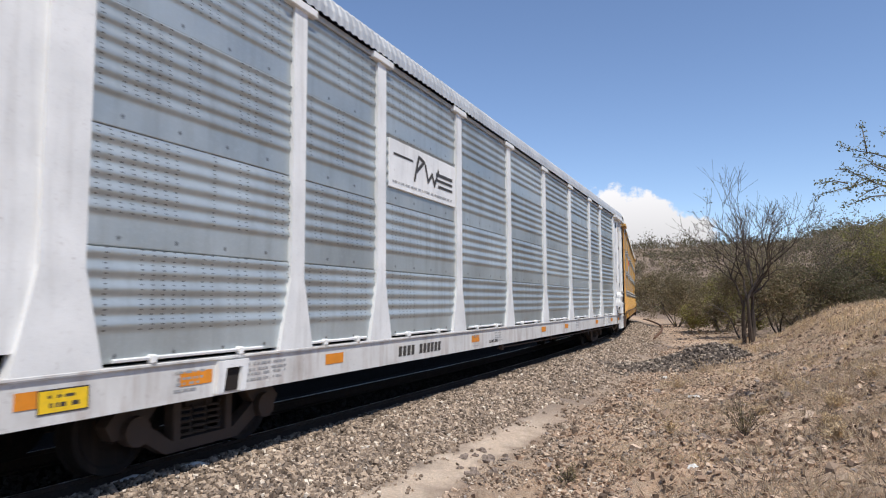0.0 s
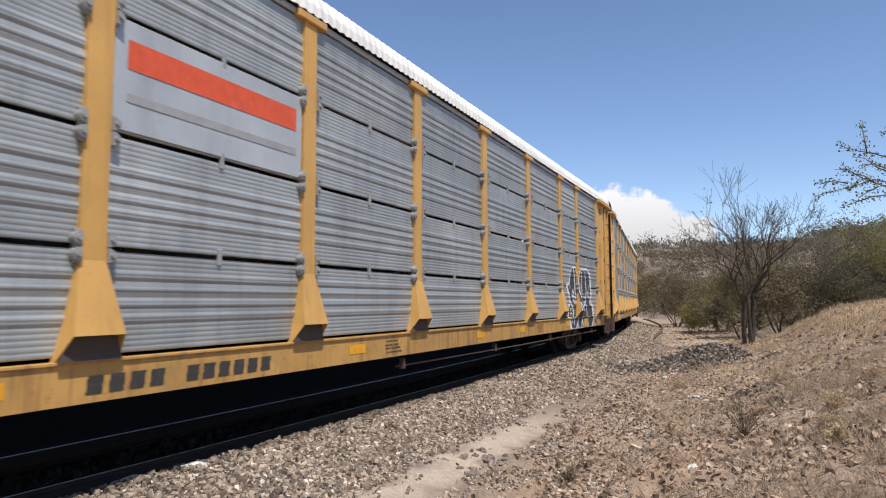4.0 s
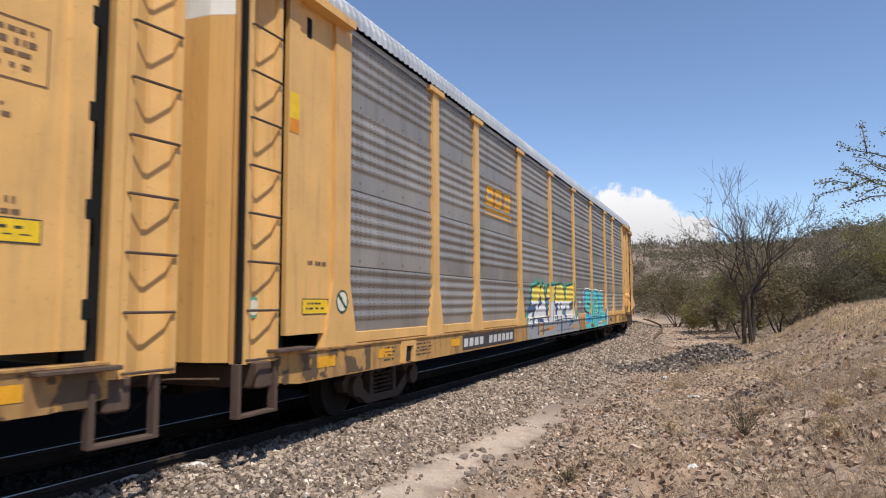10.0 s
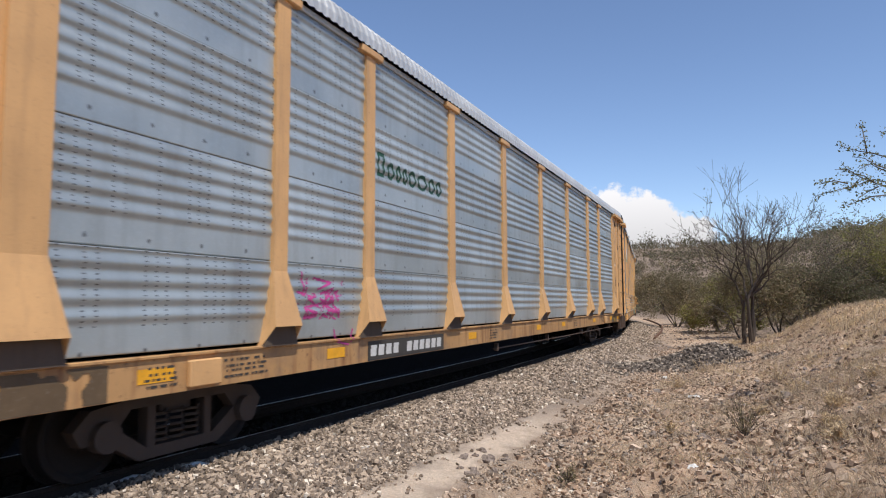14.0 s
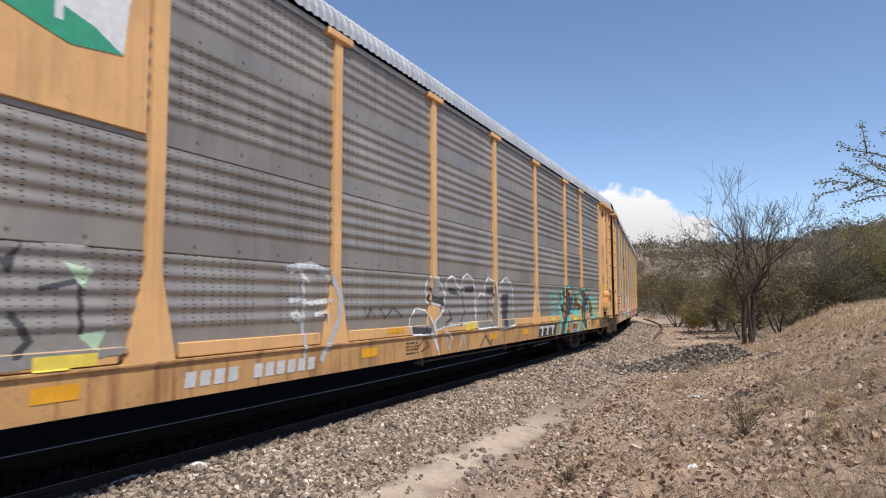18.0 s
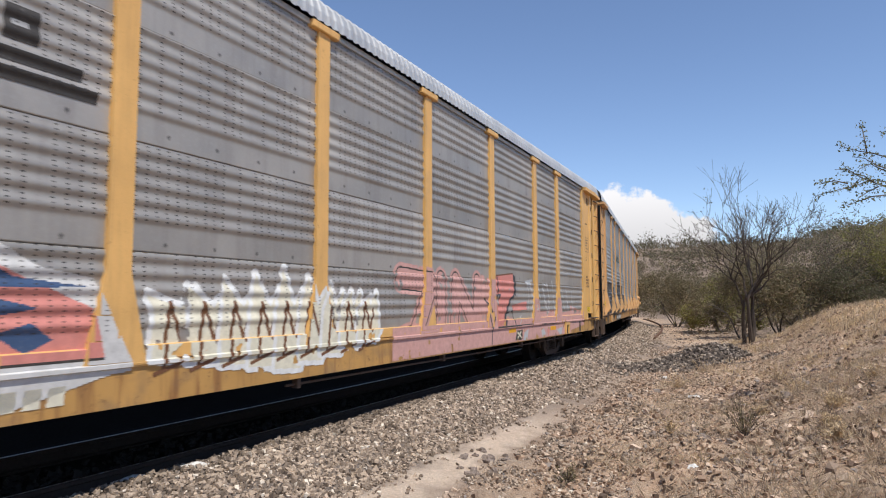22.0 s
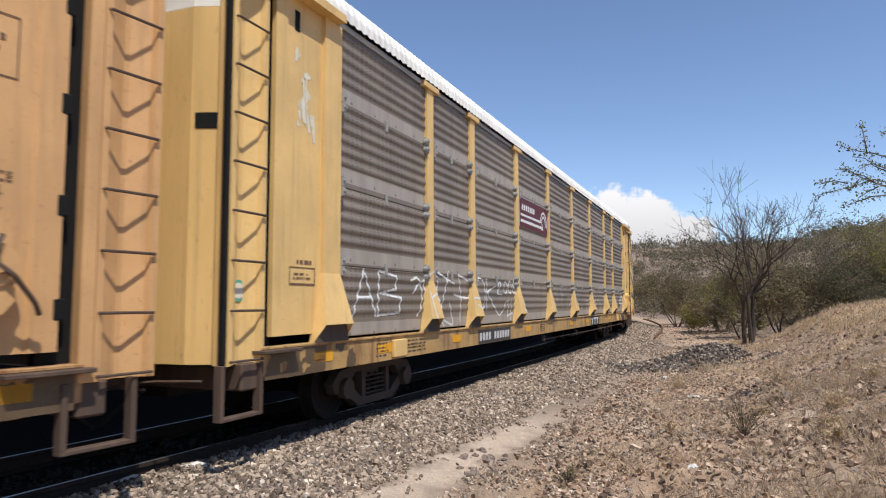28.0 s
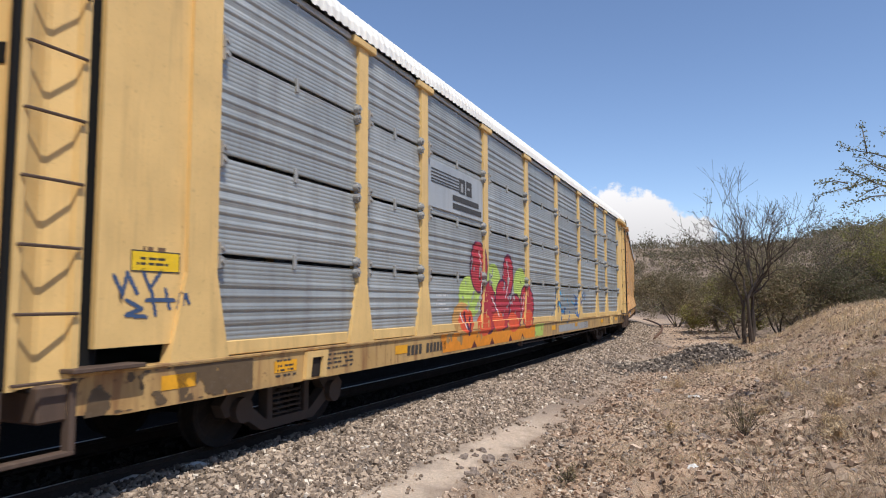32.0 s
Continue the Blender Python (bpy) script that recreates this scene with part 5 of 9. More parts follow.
def ink(name, slotted=False):
    key = name + ("_on_slots" if slotted else "")
    if key not in INKS:
        n = Nodes("paint_" + key)
        col = TINTS[name]
        wear = n.noise(9, 5, 0.65)
        c = n.mix(n.ramp(wear, 0.35, 0.75), mul(col, 0.85), mul(col, 1.1))
        c = n.mix(n.math("MULTIPLY", n.ramp(n.noise(28, 5, 0.7), 0.58, 0.72), 0.35), c, (0.24, 0.22, 0.20))
        if slotted:
            # the sheet's ventilation slots show through the paint
            x, y, z = n.xyz()
            w = n.t.nodes.new("ShaderNodeTexWhiteNoise")
            w.noise_dimensions = "1D"
            n.put(n.math("FLOOR", n.math("DIVIDE", x, 0.118)), w.inputs["W"])
            m = n.math("MULTIPLY", n.math("LESS_THAN", n.math("FRACT", n.math("DIVIDE", x, 0.118)), 0.27), n.math("LESS_THAN", n.math("FRACT", n.math("DIVIDE", z, 0.0425)), 0.28))
            m = n.math("MULTIPLY", m, n.math("GREATER_THAN", w.outputs["Value"], 0.25))
            m = n.math("MULTIPLY", m, n.math("GREATER_THAN", n.math("FRACT", n.math("DIVIDE", n.math("SUBTRACT", z, 1.08), 0.99)), 0.27))
            m = n.math("MULTIPLY", m, n.math("GREATER_THAN", z, 1.1))
            c = n.mix(n.math("MULTIPLY", m, 0.7), c, (0.03, 0.027, 0.025))
        INKS[key] = n.done(c, 0.55, 0, n.noise(60, 3), 0.001, 0.35)
    return INKS[key]


def front_y(spec, u, z):
    """How far out the car's side stands at a place, for paint laid on it."""
    style, flare = spec["style"], spec["flare"]
    lift = KICK_LIFT if flare == "kick" else 0.0
    if z < 1.08 + lift:
        return -1.626 if z > 1.04 + lift else -1.60
    for a, b, za, zb, _ in spec.get("plates", ()):
        if a <= u <= b and za <= z <= zb:
            return -1.599
    for p in POSTS:
        extra = 0.065 if abs(p) > 12 else 0.0
        if abs(u - p) < foot_half(flare, z) + extra:
            if flare == "kick" and z < 1.95:
                return -SIDE - (0.135 * min(1.0, (1.95 - z) / 0.61) if z > 1.33 else -0.045)
            return -SIDE
    if abs(u) > 12.05:
        return -1.60 if abs(u) > 12.93 else -1.575
    if flare == "flat" and z < 1.225:
        return -1.605
    for i in range(4):
        if TIERS[i] <= z < TIERS[i + 1]:
            gap = 0.045 if style == "slat" else 0.008
            low = 1.172 if i == 0 and flare == "kick" else TIERS[i] + gap / 2
            return SHEET_Y - rib_depth(style, max(0.0, z - low))
    return SHEET_Y


class Canvas:
    """A patch of a car's side on which shapes are painted one over another."""
    DU, DZ = 0.012, 0.0115

    def __init__(self, u0, u1, z0, z1):
        self.u0, self.z0 = u0, z0
        self.u = u0 + self.DU * (np.arange(int((u1 - u0) / self.DU)) + 0.5)
        self.z = z0 + self.DZ * (np.arange(int((z1 - z0) / self.DZ)) + 0.5)
        self.U, self.Z = np.meshgrid(self.u, self.z)
        self.a = np.zeros(self.U.shape, int)
        self.names = [None]

    def fill(self, mask, col):
        if col not in self.names:
            self.names.append(col)
        self.a[mask] = self.names.index(col)
        return self

    def rect(self, u0, u1, z0, z1, col, slant=0.0):
        w = self.U - slant * (self.Z - z0)
        return self.fill((w > u0) & (w < u1) & (self.Z > z0) & (self.Z < z1), col)

    def oval(self, u, z, ru, rz, col):
        return self.fill(((self.U - u) / ru) ** 2 + ((self.Z - z) / rz) ** 2 < 1, col)

    def inside(self, pts):
        inside = np.zeros(self.U.shape, bool)
        for (x0, y0), (x1, y1) in zip(pts, pts[1:] + pts[:1]):
            if y0 != y1:
                hit = ((y0 > self.Z) != (y1 > self.Z)) & (self.U < (x1 - x0) * (self.Z - y0) / (y1 - y0) + x0)
                inside ^= hit
        return inside

    def poly(self, pts, col):
        return self.fill(self.inside(pts), col)

    def bands(self, pts, fill):
        """A shape whose colour changes with height: (top, colour) from below."""
        m = self.inside(pts)
        for top, col in fill:
            self.fill(m & (self.Z < top), col)
            m = m & (self.Z >= top)
        return self

    def near(self, pts, w):
        m = np.zeros(self.U.shape, bool)
        for (x0, y0), (x1, y1) in zip(pts, pts[1:]):
            dx, dy = x1 - x0, y1 - y0
            t = np.clip(((self.U - x0) * dx + (self.Z - y0) * dy) / (dx * dx + dy * dy + 1e-9), 0, 1)
            m |= (self.U - x0 - t * dx) ** 2 + (self.Z - y0 - t * dy) ** 2 < (w / 2) ** 2
        return m

    def line(self, pts, w, col):
        return self.fill(self.near(pts, w), col)

    def letter(self, strokes, u0, u1, z0, z1, w, fill, edge, rim=None, ew=0.05, rw=0.05):
        """Fat rounded letter: rim, edge and fill of a set of unit strokes. fill may change with height."""
        placed = [[(u0 + x * (u1 - u0), z0 + y * (z1 - z0)) for x, y in s] for s in strokes]
        if rim:
            for s in placed:
                self.line(s, w + 2 * ew + 2 * rw, rim)
        for s in placed:
            self.line(s, w + 2 * ew, edge)
        for s in placed:
            m = self.near(s, w)
            for top, col in (fill if isinstance(fill, list) else [(9.0, fill)]):
                self.fill(m & (self.Z < top), col)
                m = m & (self.Z >= top)
        return self

    def fade(self, amount, seed, scale=0.12):
        """Worn patches where the paint is gone."""
        n = fnoise(self.U / scale + seed, self.Z / scale * 0.8, 3)
        self.a[n < amount] = 0
        return self

    def put(self, spec, name, label):
        g = Geo()
        kick = spec["flare"] == "kick"
        lift = KICK_LIFT if kick and name in ("sill_lettering", "stain") else 0.0
        for i, z in enumerate(self.z):
            row = self.a[i]
            z = z + lift
            if kick and z < 0.80:
                continue
            za, zb = z - self.DZ / 2, z + self.DZ / 2
            ya = np.array([front_y(spec, u, za) for u in self.u[::4]]).repeat(4)[:len(row)]
            yb = np.array([front_y(spec, u, zb) for u in self.u[::4]]).repeat(4)[:len(row)]
            j = 0
            while j < len(row):
                k = j
                while k < len(row) and row[k] == row[j] and abs(ya[k] - ya[j]) < 1e-4:
                    k += 1
                if row[j]:
                    x0, x1 = self.u0 + j * self.DU, self.u0 + k * self.DU
                    o = 0.005
                    g.add([(x0, ya[j] - o, za), (x1, ya[j] - o, za), (x1, yb[j] - o, zb), (x0, yb[j] - o, zb)], [(0, 1, 2, 3)], int(row[j]) - 1)
                j = k
        if not g.f:
            return None
        me = bpy.data.meshes.new(name)
        me.from_pydata(g.v, [], g.f)
        me.polygons.foreach_set("material_index", g.mi)
        ob = part(name, me, [ink("ink" if c == "none" else c, spec["style"] == "rib" and name in ("graffiti", "emblem")) for c in self.names[1:]], spec["car"], label)
        return tagged(ob, kind="stuff") if name in ("stencil_block", "sill_lettering", "stain", "emblem_plate", "graffiti") else ob


# unit strokes of graffiti letter forms
GL = {
    "A": [[(0, 0), (0.45, 1), (1, 0)], [(0.2, 0.4), (0.8, 0.4)]], "T": [[(0, 1), (1, 1)], [(0.5, 1), (0.45, 0)]], "R": [[(0, 0), (0.05, 1), (0.8, 0.95), (0.85, 0.6), (0.1, 0.5), (1, 0)]],
    "E": [[(1, 1), (0.1, 0.95), (0, 0.1), (1, 0)], [(0.1, 0.5), (0.8, 0.5)]], "S": [[(1, 0.9), (0.3, 1), (0.05, 0.7), (0.9, 0.4), (0.8, 0.05), (0, 0.05)]], "U": [[(0, 1), (0.05, 0.2), (0.5, 0), (0.95, 0.2), (1, 1)]],
    "K": [[(0, 0), (0.05, 1)], [(1, 1), (0.1, 0.5), (1, 0)]], "N": [[(0, 0), (0.05, 1), (0.95, 0), (1, 1)]], "O": [[(0.5, 1), (0.05, 0.8), (0, 0.3), (0.5, 0), (1, 0.3), (0.95, 0.8), (0.5, 1)]],
    "C": [[(1, 0.8), (0.6, 1), (0.1, 0.8), (0, 0.25), (0.5, 0), (1, 0.2)]], "Z": [[(0, 1), (1, 0.95), (0.45, 0), (0.0, -0.1)]], "I": [[(0.5, 0), (0.5, 1)]], "X": [[(0, 0), (1, 1)], [(0, 1), (1, 0)]],
    "B": [[(0, 0), (0.05, 1), (0.8, 0.9), (0.75, 0.6), (0.1, 0.5), (1, 0.4), (0.9, 0.05), (0, 0)]], "D": [[(0, 0), (0, 1), (0.8, 0.8), (1, 0.35), (0.7, 0.02), (0, 0)]], "V": [[(0, 1), (0.45, 0), (1, 1)]],
    "2": [[(0, 0.8), (0.5, 1), (0.95, 0.7), (0, 0), (1, 0)]], "0": [[(0.5, 1), (0, 0.5), (0.5, 0), (1, 0.5), (0.5, 1)]], "6": [[(0.9, 1), (0.2, 0.6), (0, 0.25), (0.5, 0), (1, 0.3), (0.3, 0.5)]],
}


def number_plate(c, u0, u1, z0, z1, ground, mark, groups=(4, 6)):
    """A stencilled number shown as a row of plain bars."""
    if ground:
        c.rect(u0, u1, z0, z1, ground)
    total = sum(groups) + len(groups) - 1
    w = (u1 - u0 - 0.12) / total
    x = u0 + 0.06
    for n in groups:
        for i in range(n):
            c.rect(x + i * w, x + i * w + w * 0.72, z0 + 0.22 * (z1 - z0), z0 + 0.78 * (z1 - z0), mark, 0.12)
        x += (n + 1) * w


def word_rows(c, u0, u1, z0, z1, rows, col, seed):
    """Small stencilled lettering as thin bars."""
    rng = random.Random(seed)
    h = (z1 - z0) / rows
    for i in range(rows):
        x = u0 + rng.uniform(0, 0.05)
        while x < u1 - 0.08:
            w = rng.choice((0.025, 0.04, 0.06, 0.085))
            c.rect(x, min(u1, x + w), z0 + (i + 0.3) * h, z0 + (i + 0.3) * h + min(0.4 * h, 0.042), col)
            x += w + rng.choice((0.016, 0.02, 0.05))


def sill_marks(spec, dark, plate, seed, warn=None):
    """Reflector patches, stencils and the number on the side sill."""
    rng = random.Random(seed)
    c = Canvas(-13.1, 13.1, 0.70, 1.05)
    for u in (-12.55, -11.05, -8.4, -3.6, 0.9, 3.4, 7.9, 11.0, 12.5):
        u += rng.uniform(-0.2, 0.2)
        c.rect(u, u + 0.40, 0.84, 0.96, "amber" if dark == "ink" else "orange")
    for u, w in ((-10.95, 0.4), (-10.0, 0.45), (-9.6, 0.3), (-2.5, 0.5), (4.9, 0.5), (9.3, 0.6), (10.4, 0.35)):
        word_rows(c, u, u + w, 0.78, 0.99, 4, dark, seed + int(u * 10))
    if warn:
        c.rect(warn, warn + 0.42, 0.78, 0.97, "ink").rect(warn + 0.015, warn + 0.405, 0.793, 0.957, "signal")
        word_rows(c, warn + 0.05, warn + 0.38, 0.81, 0.94, 2, "ink", seed)
    u0, u1, ground, mark = plate
    number_plate(c, u0, u1, 0.74, 1.0, ground, mark)
    return c


DECKS = {-2: 2.72, 1: 2.66, 2: 2.56, 3: 2.56, 4: 2.36, 5: 2.56}


def end_marks(spec, side, dark, seed, warn=True, box=True, text_z=2.2, warn_z=None):
    """Stencils on an end plate."""
    s = 1 if side > 0 else -1
    a, b = (12.2, 12.9) if s > 0 else (-12.9, -12.2)
    c = Canvas(a - 0.02, b + 0.02, 1.3, 4.9)
    if box and s > 0:
        c.rect(a + 0.05, a + 0.6, 3.2, 3.66, dark).rect(a + 0.062, a + 0.588, 3.212, 3.648, "none")
        word_rows(c, a + 0.1, a + 0.55, 3.26, 3.62, 4, dark, seed)
        word_rows(c, a + 0.18, a + 0.42, 2.9, 3.05, 2, dark, seed + 1)
        if spec["k"] not in DECKS:
            word_rows(c, a + 0.12, a + 0.52, text_z, text_z + 0.18, 2, dark, seed + 2)
        word_rows(c, a + 0.18, a + 0.48, 4.05, 4.14, 1, dark, seed + 3)
    else:
        word_rows(c, a + 0.15, a + 0.55, 2.0, 2.12, 1, dark, seed + 4)
    if warn:
        z = warn_z or (2.02 if s > 0 else 1.46)
        c.rect(a + 0.08, a + 0.6, z, z + 0.19, "ink").rect(a + 0.092, a + 0.588, z + 0.012, z + 0.178, "signal")
        word_rows(c, a + 0.13, a + 0.55, z + 0.04, z + 0.15, 2, "ink", seed + 5)
    elif warn is False:
        z = 1.8
        c.rect(a + 0.06, a + 0.56, z, z + 0.2, dark).rect(a + 0.072, a + 0.548, z + 0.012, z + 0.188, "none")
        word_rows(c, a + 0.13, a + 0.5, z + 0.05, z + 0.15, 2, dark, seed + 5)
    if "none" in c.names:
        c.a[c.a == c.names.index("none")] = 0
    c.put(spec, "stencil_block", "dark stencilled lettering")


def lettering(spec, text, u, z, size, col, y=-1.581):
    cu = bpy.data.curves.new("lettering", "FONT")
    cu.body, cu.size, cu.align_x, cu.extrude = text, size, "CENTER", 0.001
    tmp = new("lettering", cu)
    me = bpy.data.meshes.new_from_object(tmp.evaluated_get(bpy.context.evaluated_depsgraph_get()))
    bpy.data.objects.remove(tmp)
    tagged(part("lettering", me, ink(col), spec["car"], "", pose(u, y, z, 90, 0, 0)), kind="stuff")


SPEC = {spec["k"]: spec for spec in CARS}

# white-framed car
sp = SPEC[-2]
c = Canvas(-7.1, -4.4, 3.25, 4.15)
for z in (3.66, 3.76):
    c.rect(-6.85, -6.2, z + 0.06, z + 0.10, "ink") if z > 3.7 else None
    c.rect(-5.35, -4.65, z, z + 0.05, "ink")
c.rect(-5.25, -4.65, 3.56, 3.61, "ink")
c.line([(-6.15, 3.55), (-6.0, 3.95), (-5.8, 3.9), (-6.05, 3.72)], 0.06, "ink").line([(-5.75, 3.85), (-5.65, 3.6), (-5.5, 3.75), (-5.4, 3.58), (-5.25, 3.85)], 0.06, "ink")
word_rows(c, -6.9, -4.6, 3.36, 3.48, 1, "grey", 3)
c.put(sp, "emblem_plate", "white plate with a dark emblem")
sill_marks(sp, "grey", (-6.75, -5.1, None, "ink"), 2, warn=-12.2).put(sp, "sill_lettering", "reflectors and stencils on the sill")
end_marks(sp, 1, "grey", 21, warn=None)
for k, z in DECKS.items():
    lettering(SPEC[k], "DECK\nCLEARANCE\nA  89 MIN.\nB  94 MIN.", 12.52, z, 0.10, "grey" if k == -2 else "stencil")
lettering(sp, "LD LMT 60000", -2.55, 0.775, 0.085, "ink", -1.604)
c = Canvas(-3.75, -3.35, 0.74, 1.04)
c.rect(-3.72, -3.40, 0.76, 1.02, "grey").rect(-3.705, -3.415, 0.775, 1.005, "none")
c.a[c.a == c.names.index("none")] = 0
c.put(sp, "stencil_block", "thin square frame stencilled on the sill")
lettering(sp, "PLATE\nJ", -3.56, 0.92, 0.085, "grey", -1.607)

# silver slat car with the black bubble graffiti
sp = SPEC[-1]
c = Canvas(-7.1, -4.4, 1.2, 4.1)
c.rect(-6.95, -4.62, 3.66, 3.92, "coral").rect(-6.95, -4.62, 3.36, 3.44, "grey")
c.put(sp, "emblem", "red bar on a plain panel")
c = Canvas(7.7, 11.5, 0.71, 2.8)
c.poly([(7.83, 2.09), (8.23, 2.22), (8.28, 2.49), (8.48, 2.65), (8.96, 2.69), (9.16, 2.28), (9.29, 1.78), (9.37, 2.42), (9.52, 2.65), (10.36, 2.69), (10.80, 2.60), (11.01, 2.29), (11.07, 1.86), (10.88, 1.63), (11.29, 1.46), (11.36, 1.12), (10.96, 0.75), (8.36, 0.77), (8.13, 0.81), (8.02, 1.09), (7.98, 1.41), (8.10, 1.61), (8.20, 1.66), (7.94, 1.90)], "white")
c.poly([(7.90, 2.07), (8.26, 2.17), (8.33, 2.46), (8.51, 2.59), (8.93, 2.63), (9.06, 2.33), (9.30, 1.74), (9.44, 2.39), (9.56, 2.57), (10.37, 2.60), (10.76, 2.50), (10.87, 2.28), (10.94, 1.85), (10.73, 1.57), (11.14, 1.41), (11.22, 1.13), (10.87, 0.80), (8.35, 0.82), (8.20, 0.85), (8.09, 1.09), (8.05, 1.38), (8.18, 1.56), (8.29, 1.64), (8.00, 1.92)], "smoke")
c.line([(7.91, 2.10), (8.22, 2.16), (8.27, 2.44)], 0.09, "white")
c.line([(7.92, 2.07), (8.11, 1.87), (8.23, 1.64)], 0.11, "white")
c.line([(8.71, 2.63), (8.86, 2.14), (8.87, 1.80), (8.81, 1.62)], 0.09, "white")
c.line([(9.03, 2.47), (9.30, 1.77), (9.40, 2.42)], 0.08, "white")
c.line([(9.68, 2.51), (9.76, 1.95), (9.63, 1.65), (9.36, 1.60)], 0.075, "white")
c.line([(10.14, 2.60), (10.33, 1.97), (10.16, 1.62)], 0.075, "white")
c.line([(10.73, 2.48), (10.95, 1.93), (10.73, 1.57)], 0.07, "white")
c.line([(8.16, 0.84), (8.07, 1.09), (8.04, 1.38), (8.18, 1.55), (8.39, 1.57), (8.55, 1.42), (8.63, 1.19), (8.59, 0.94)], 0.075, "white")
c.line([(8.69, 1.57), (9.01, 1.58)], 0.07, "white")
c.line([(9.02, 1.35), (9.10, 1.58), (9.27, 1.45), (9.23, 1.23), (9.07, 1.01), (8.82, 0.80)], 0.065, "white")
c.line([(9.35, 1.62), (9.53, 1.45), (9.62, 1.15), (9.50, 0.81)], 0.07, "white")
c.line([(9.99, 1.60), (10.28, 1.50), (10.41, 1.17), (10.28, 0.78)], 0.07, "white")
c.line([(10.68, 1.57), (11.11, 1.48), (11.21, 1.20), (11.13, 0.92), (10.87, 0.76)], 0.07, "white")
c.line([(9.48, 0.79), (9.61, 1.03), (9.83, 0.79)], 0.07, "white")
c.line([(10.18, 0.79), (10.34, 1.01), (10.48, 0.79)], 0.06, "white")
c.line([(9.00, 0.76), (9.04, 1.01), (9.15, 0.79)], 0.06, "white")
c.poly([(8.06, 1.14), (8.25, 1.15), (8.20, 1.08), (8.35, 0.81), (8.19, 0.83)], "white")
c.line([(8.54, 1.90), (8.60, 1.97), (8.67, 1.92), (8.65, 1.80), (8.57, 1.80), (8.54, 1.90)], 0.045, "white")
c.line([(8.39, 1.82), (8.57, 1.77), (8.79, 1.76)], 0.045, "white")
c.line([(8.56, 1.74), (8.62, 1.63), (8.70, 1.61), (8.69, 1.74)], 0.05, "white")
c.line([(9.86, 1.81), (9.97, 1.71)], 0.03, "white")
c.line([(9.97, 1.82), (9.86, 1.71)], 0.03, "white")
c.line([(10.02, 1.82), (10.14, 1.72)], 0.03, "white")
c.line([(10.14, 1.82), (10.03, 1.71)], 0.03, "white")
c.poly([(9.65, 1.45), (9.81, 1.57), (10.13, 1.62), (10.18, 1.56), (9.99, 1.44), (9.89, 1.32), (9.84, 1.43)], "white")
c.line([(9.81, 1.54), (9.88, 1.43)], 0.02, "smoke")
c.line([(9.92, 1.57), (9.97, 1.47)], 0.02, "smoke")
c.line([(10.03, 1.59), (10.07, 1.52)], 0.02, "smoke")
c.line([(10.48, 1.91), (10.57, 1.95), (10.68, 1.85), (10.57, 1.74), (10.46, 1.81), (10.48, 1.91)], 0.035, "white")
c.line([(10.38, 1.81), (10.54, 1.76), (10.72, 1.74)], 0.035, "white")
c.line([(8.24, 1.38), (8.36, 1.40), (8.44, 1.45)], 0.04, "white")
c.line([(8.33, 1.50), (8.31, 1.32), (8.28, 1.22)], 0.035, "white")
c.line([(8.34, 1.27), (8.45, 1.27), (8.47, 1.11), (8.38, 1.06), (8.40, 0.98)], 0.04, "white")
c.line([(8.57, 1.34), (8.73, 1.35), (8.63, 1.19), (8.59, 1.31)], 0.04, "white")
c.put(sp, "graffiti", "black bubble graffiti outlined in white")
c = sill_marks(sp, "ink", (-7.3, -4.9, None, "ink"), 5)
c.rect(11.3, 11.62, 0.76, 1.03, "chalk").rect(11.33, 11.48, 0.80, 1.0, "ink").rect(11.50, 11.6, 0.80, 1.0, "ink").put(sp, "sill_lettering", "reflectors and stencils on the sill")
end_marks(sp, 1, "stencil", 31, warn=False), end_marks(sp, -1, "stencil", 32, warn=False)

# clean silver car
sp = SPEC[0]
c = Canvas(-7.1, -4.4, 3.1, 4.15)
for x, s in ((-6.6, 1), (-4.95, -1)):
    c.rect(min(x, x + 0.05), max(x, x + 0.05), 3.45, 4.02, "ink").rect(min(x, x + s * 0.16), max(x, x + s * 0.16), 3.97, 4.02, "ink").rect(min(x, x + s * 0.16), max(x, x + s * 0.16), 3.45, 3.50, "ink")
for x in (-6.32, -5.92, -5.50):
    c.rect(x, x + 0.32, 3.62, 3.90, "ink").rect(x + 0.08, x + 0.26, 3.70, 3.82, "silver")
for x in (-6.4, -6.2, -5.4, -5.2):
    c.oval(x, 3.30, 0.06, 0.06, "ink")
c.put(sp, "emblem", "dark block emblem on a plain panel")
c = sill_marks(sp, "ink", (-8.4, -6.2, "ink", "chalk"), 7)
c.line([(7.0, 0.98), (7.3, 1.0)], 0.04, "red").line([(7.15, 0.98), (7.1, 0.78)], 0.04, "red").line([(7.4, 1.0), (7.68, 1.0)], 0.04, "red").line([(7.54, 1.0), (7.5, 0.78)], 0.04, "red").line([(7.75, 0.78), (8.0, 1.0)], 0.04, "red").line([(7.78, 1.0), (7.98, 0.78)], 0.04, "red")
c.rect(11.1, 11.4, 0.78, 1.02, "chalk").rect(11.13, 11.25, 0.81, 0.99, "ink").rect(11.28, 11.37, 0.81, 0.99, "ink")
c.put(sp, "sill_lettering", "reflectors and stencils on the sill")
end_marks(sp, 1, "stencil", 33), end_marks(sp, -1, "stencil", 34)
c = Canvas(-12.95, -12.2, 1.5, 1.95)
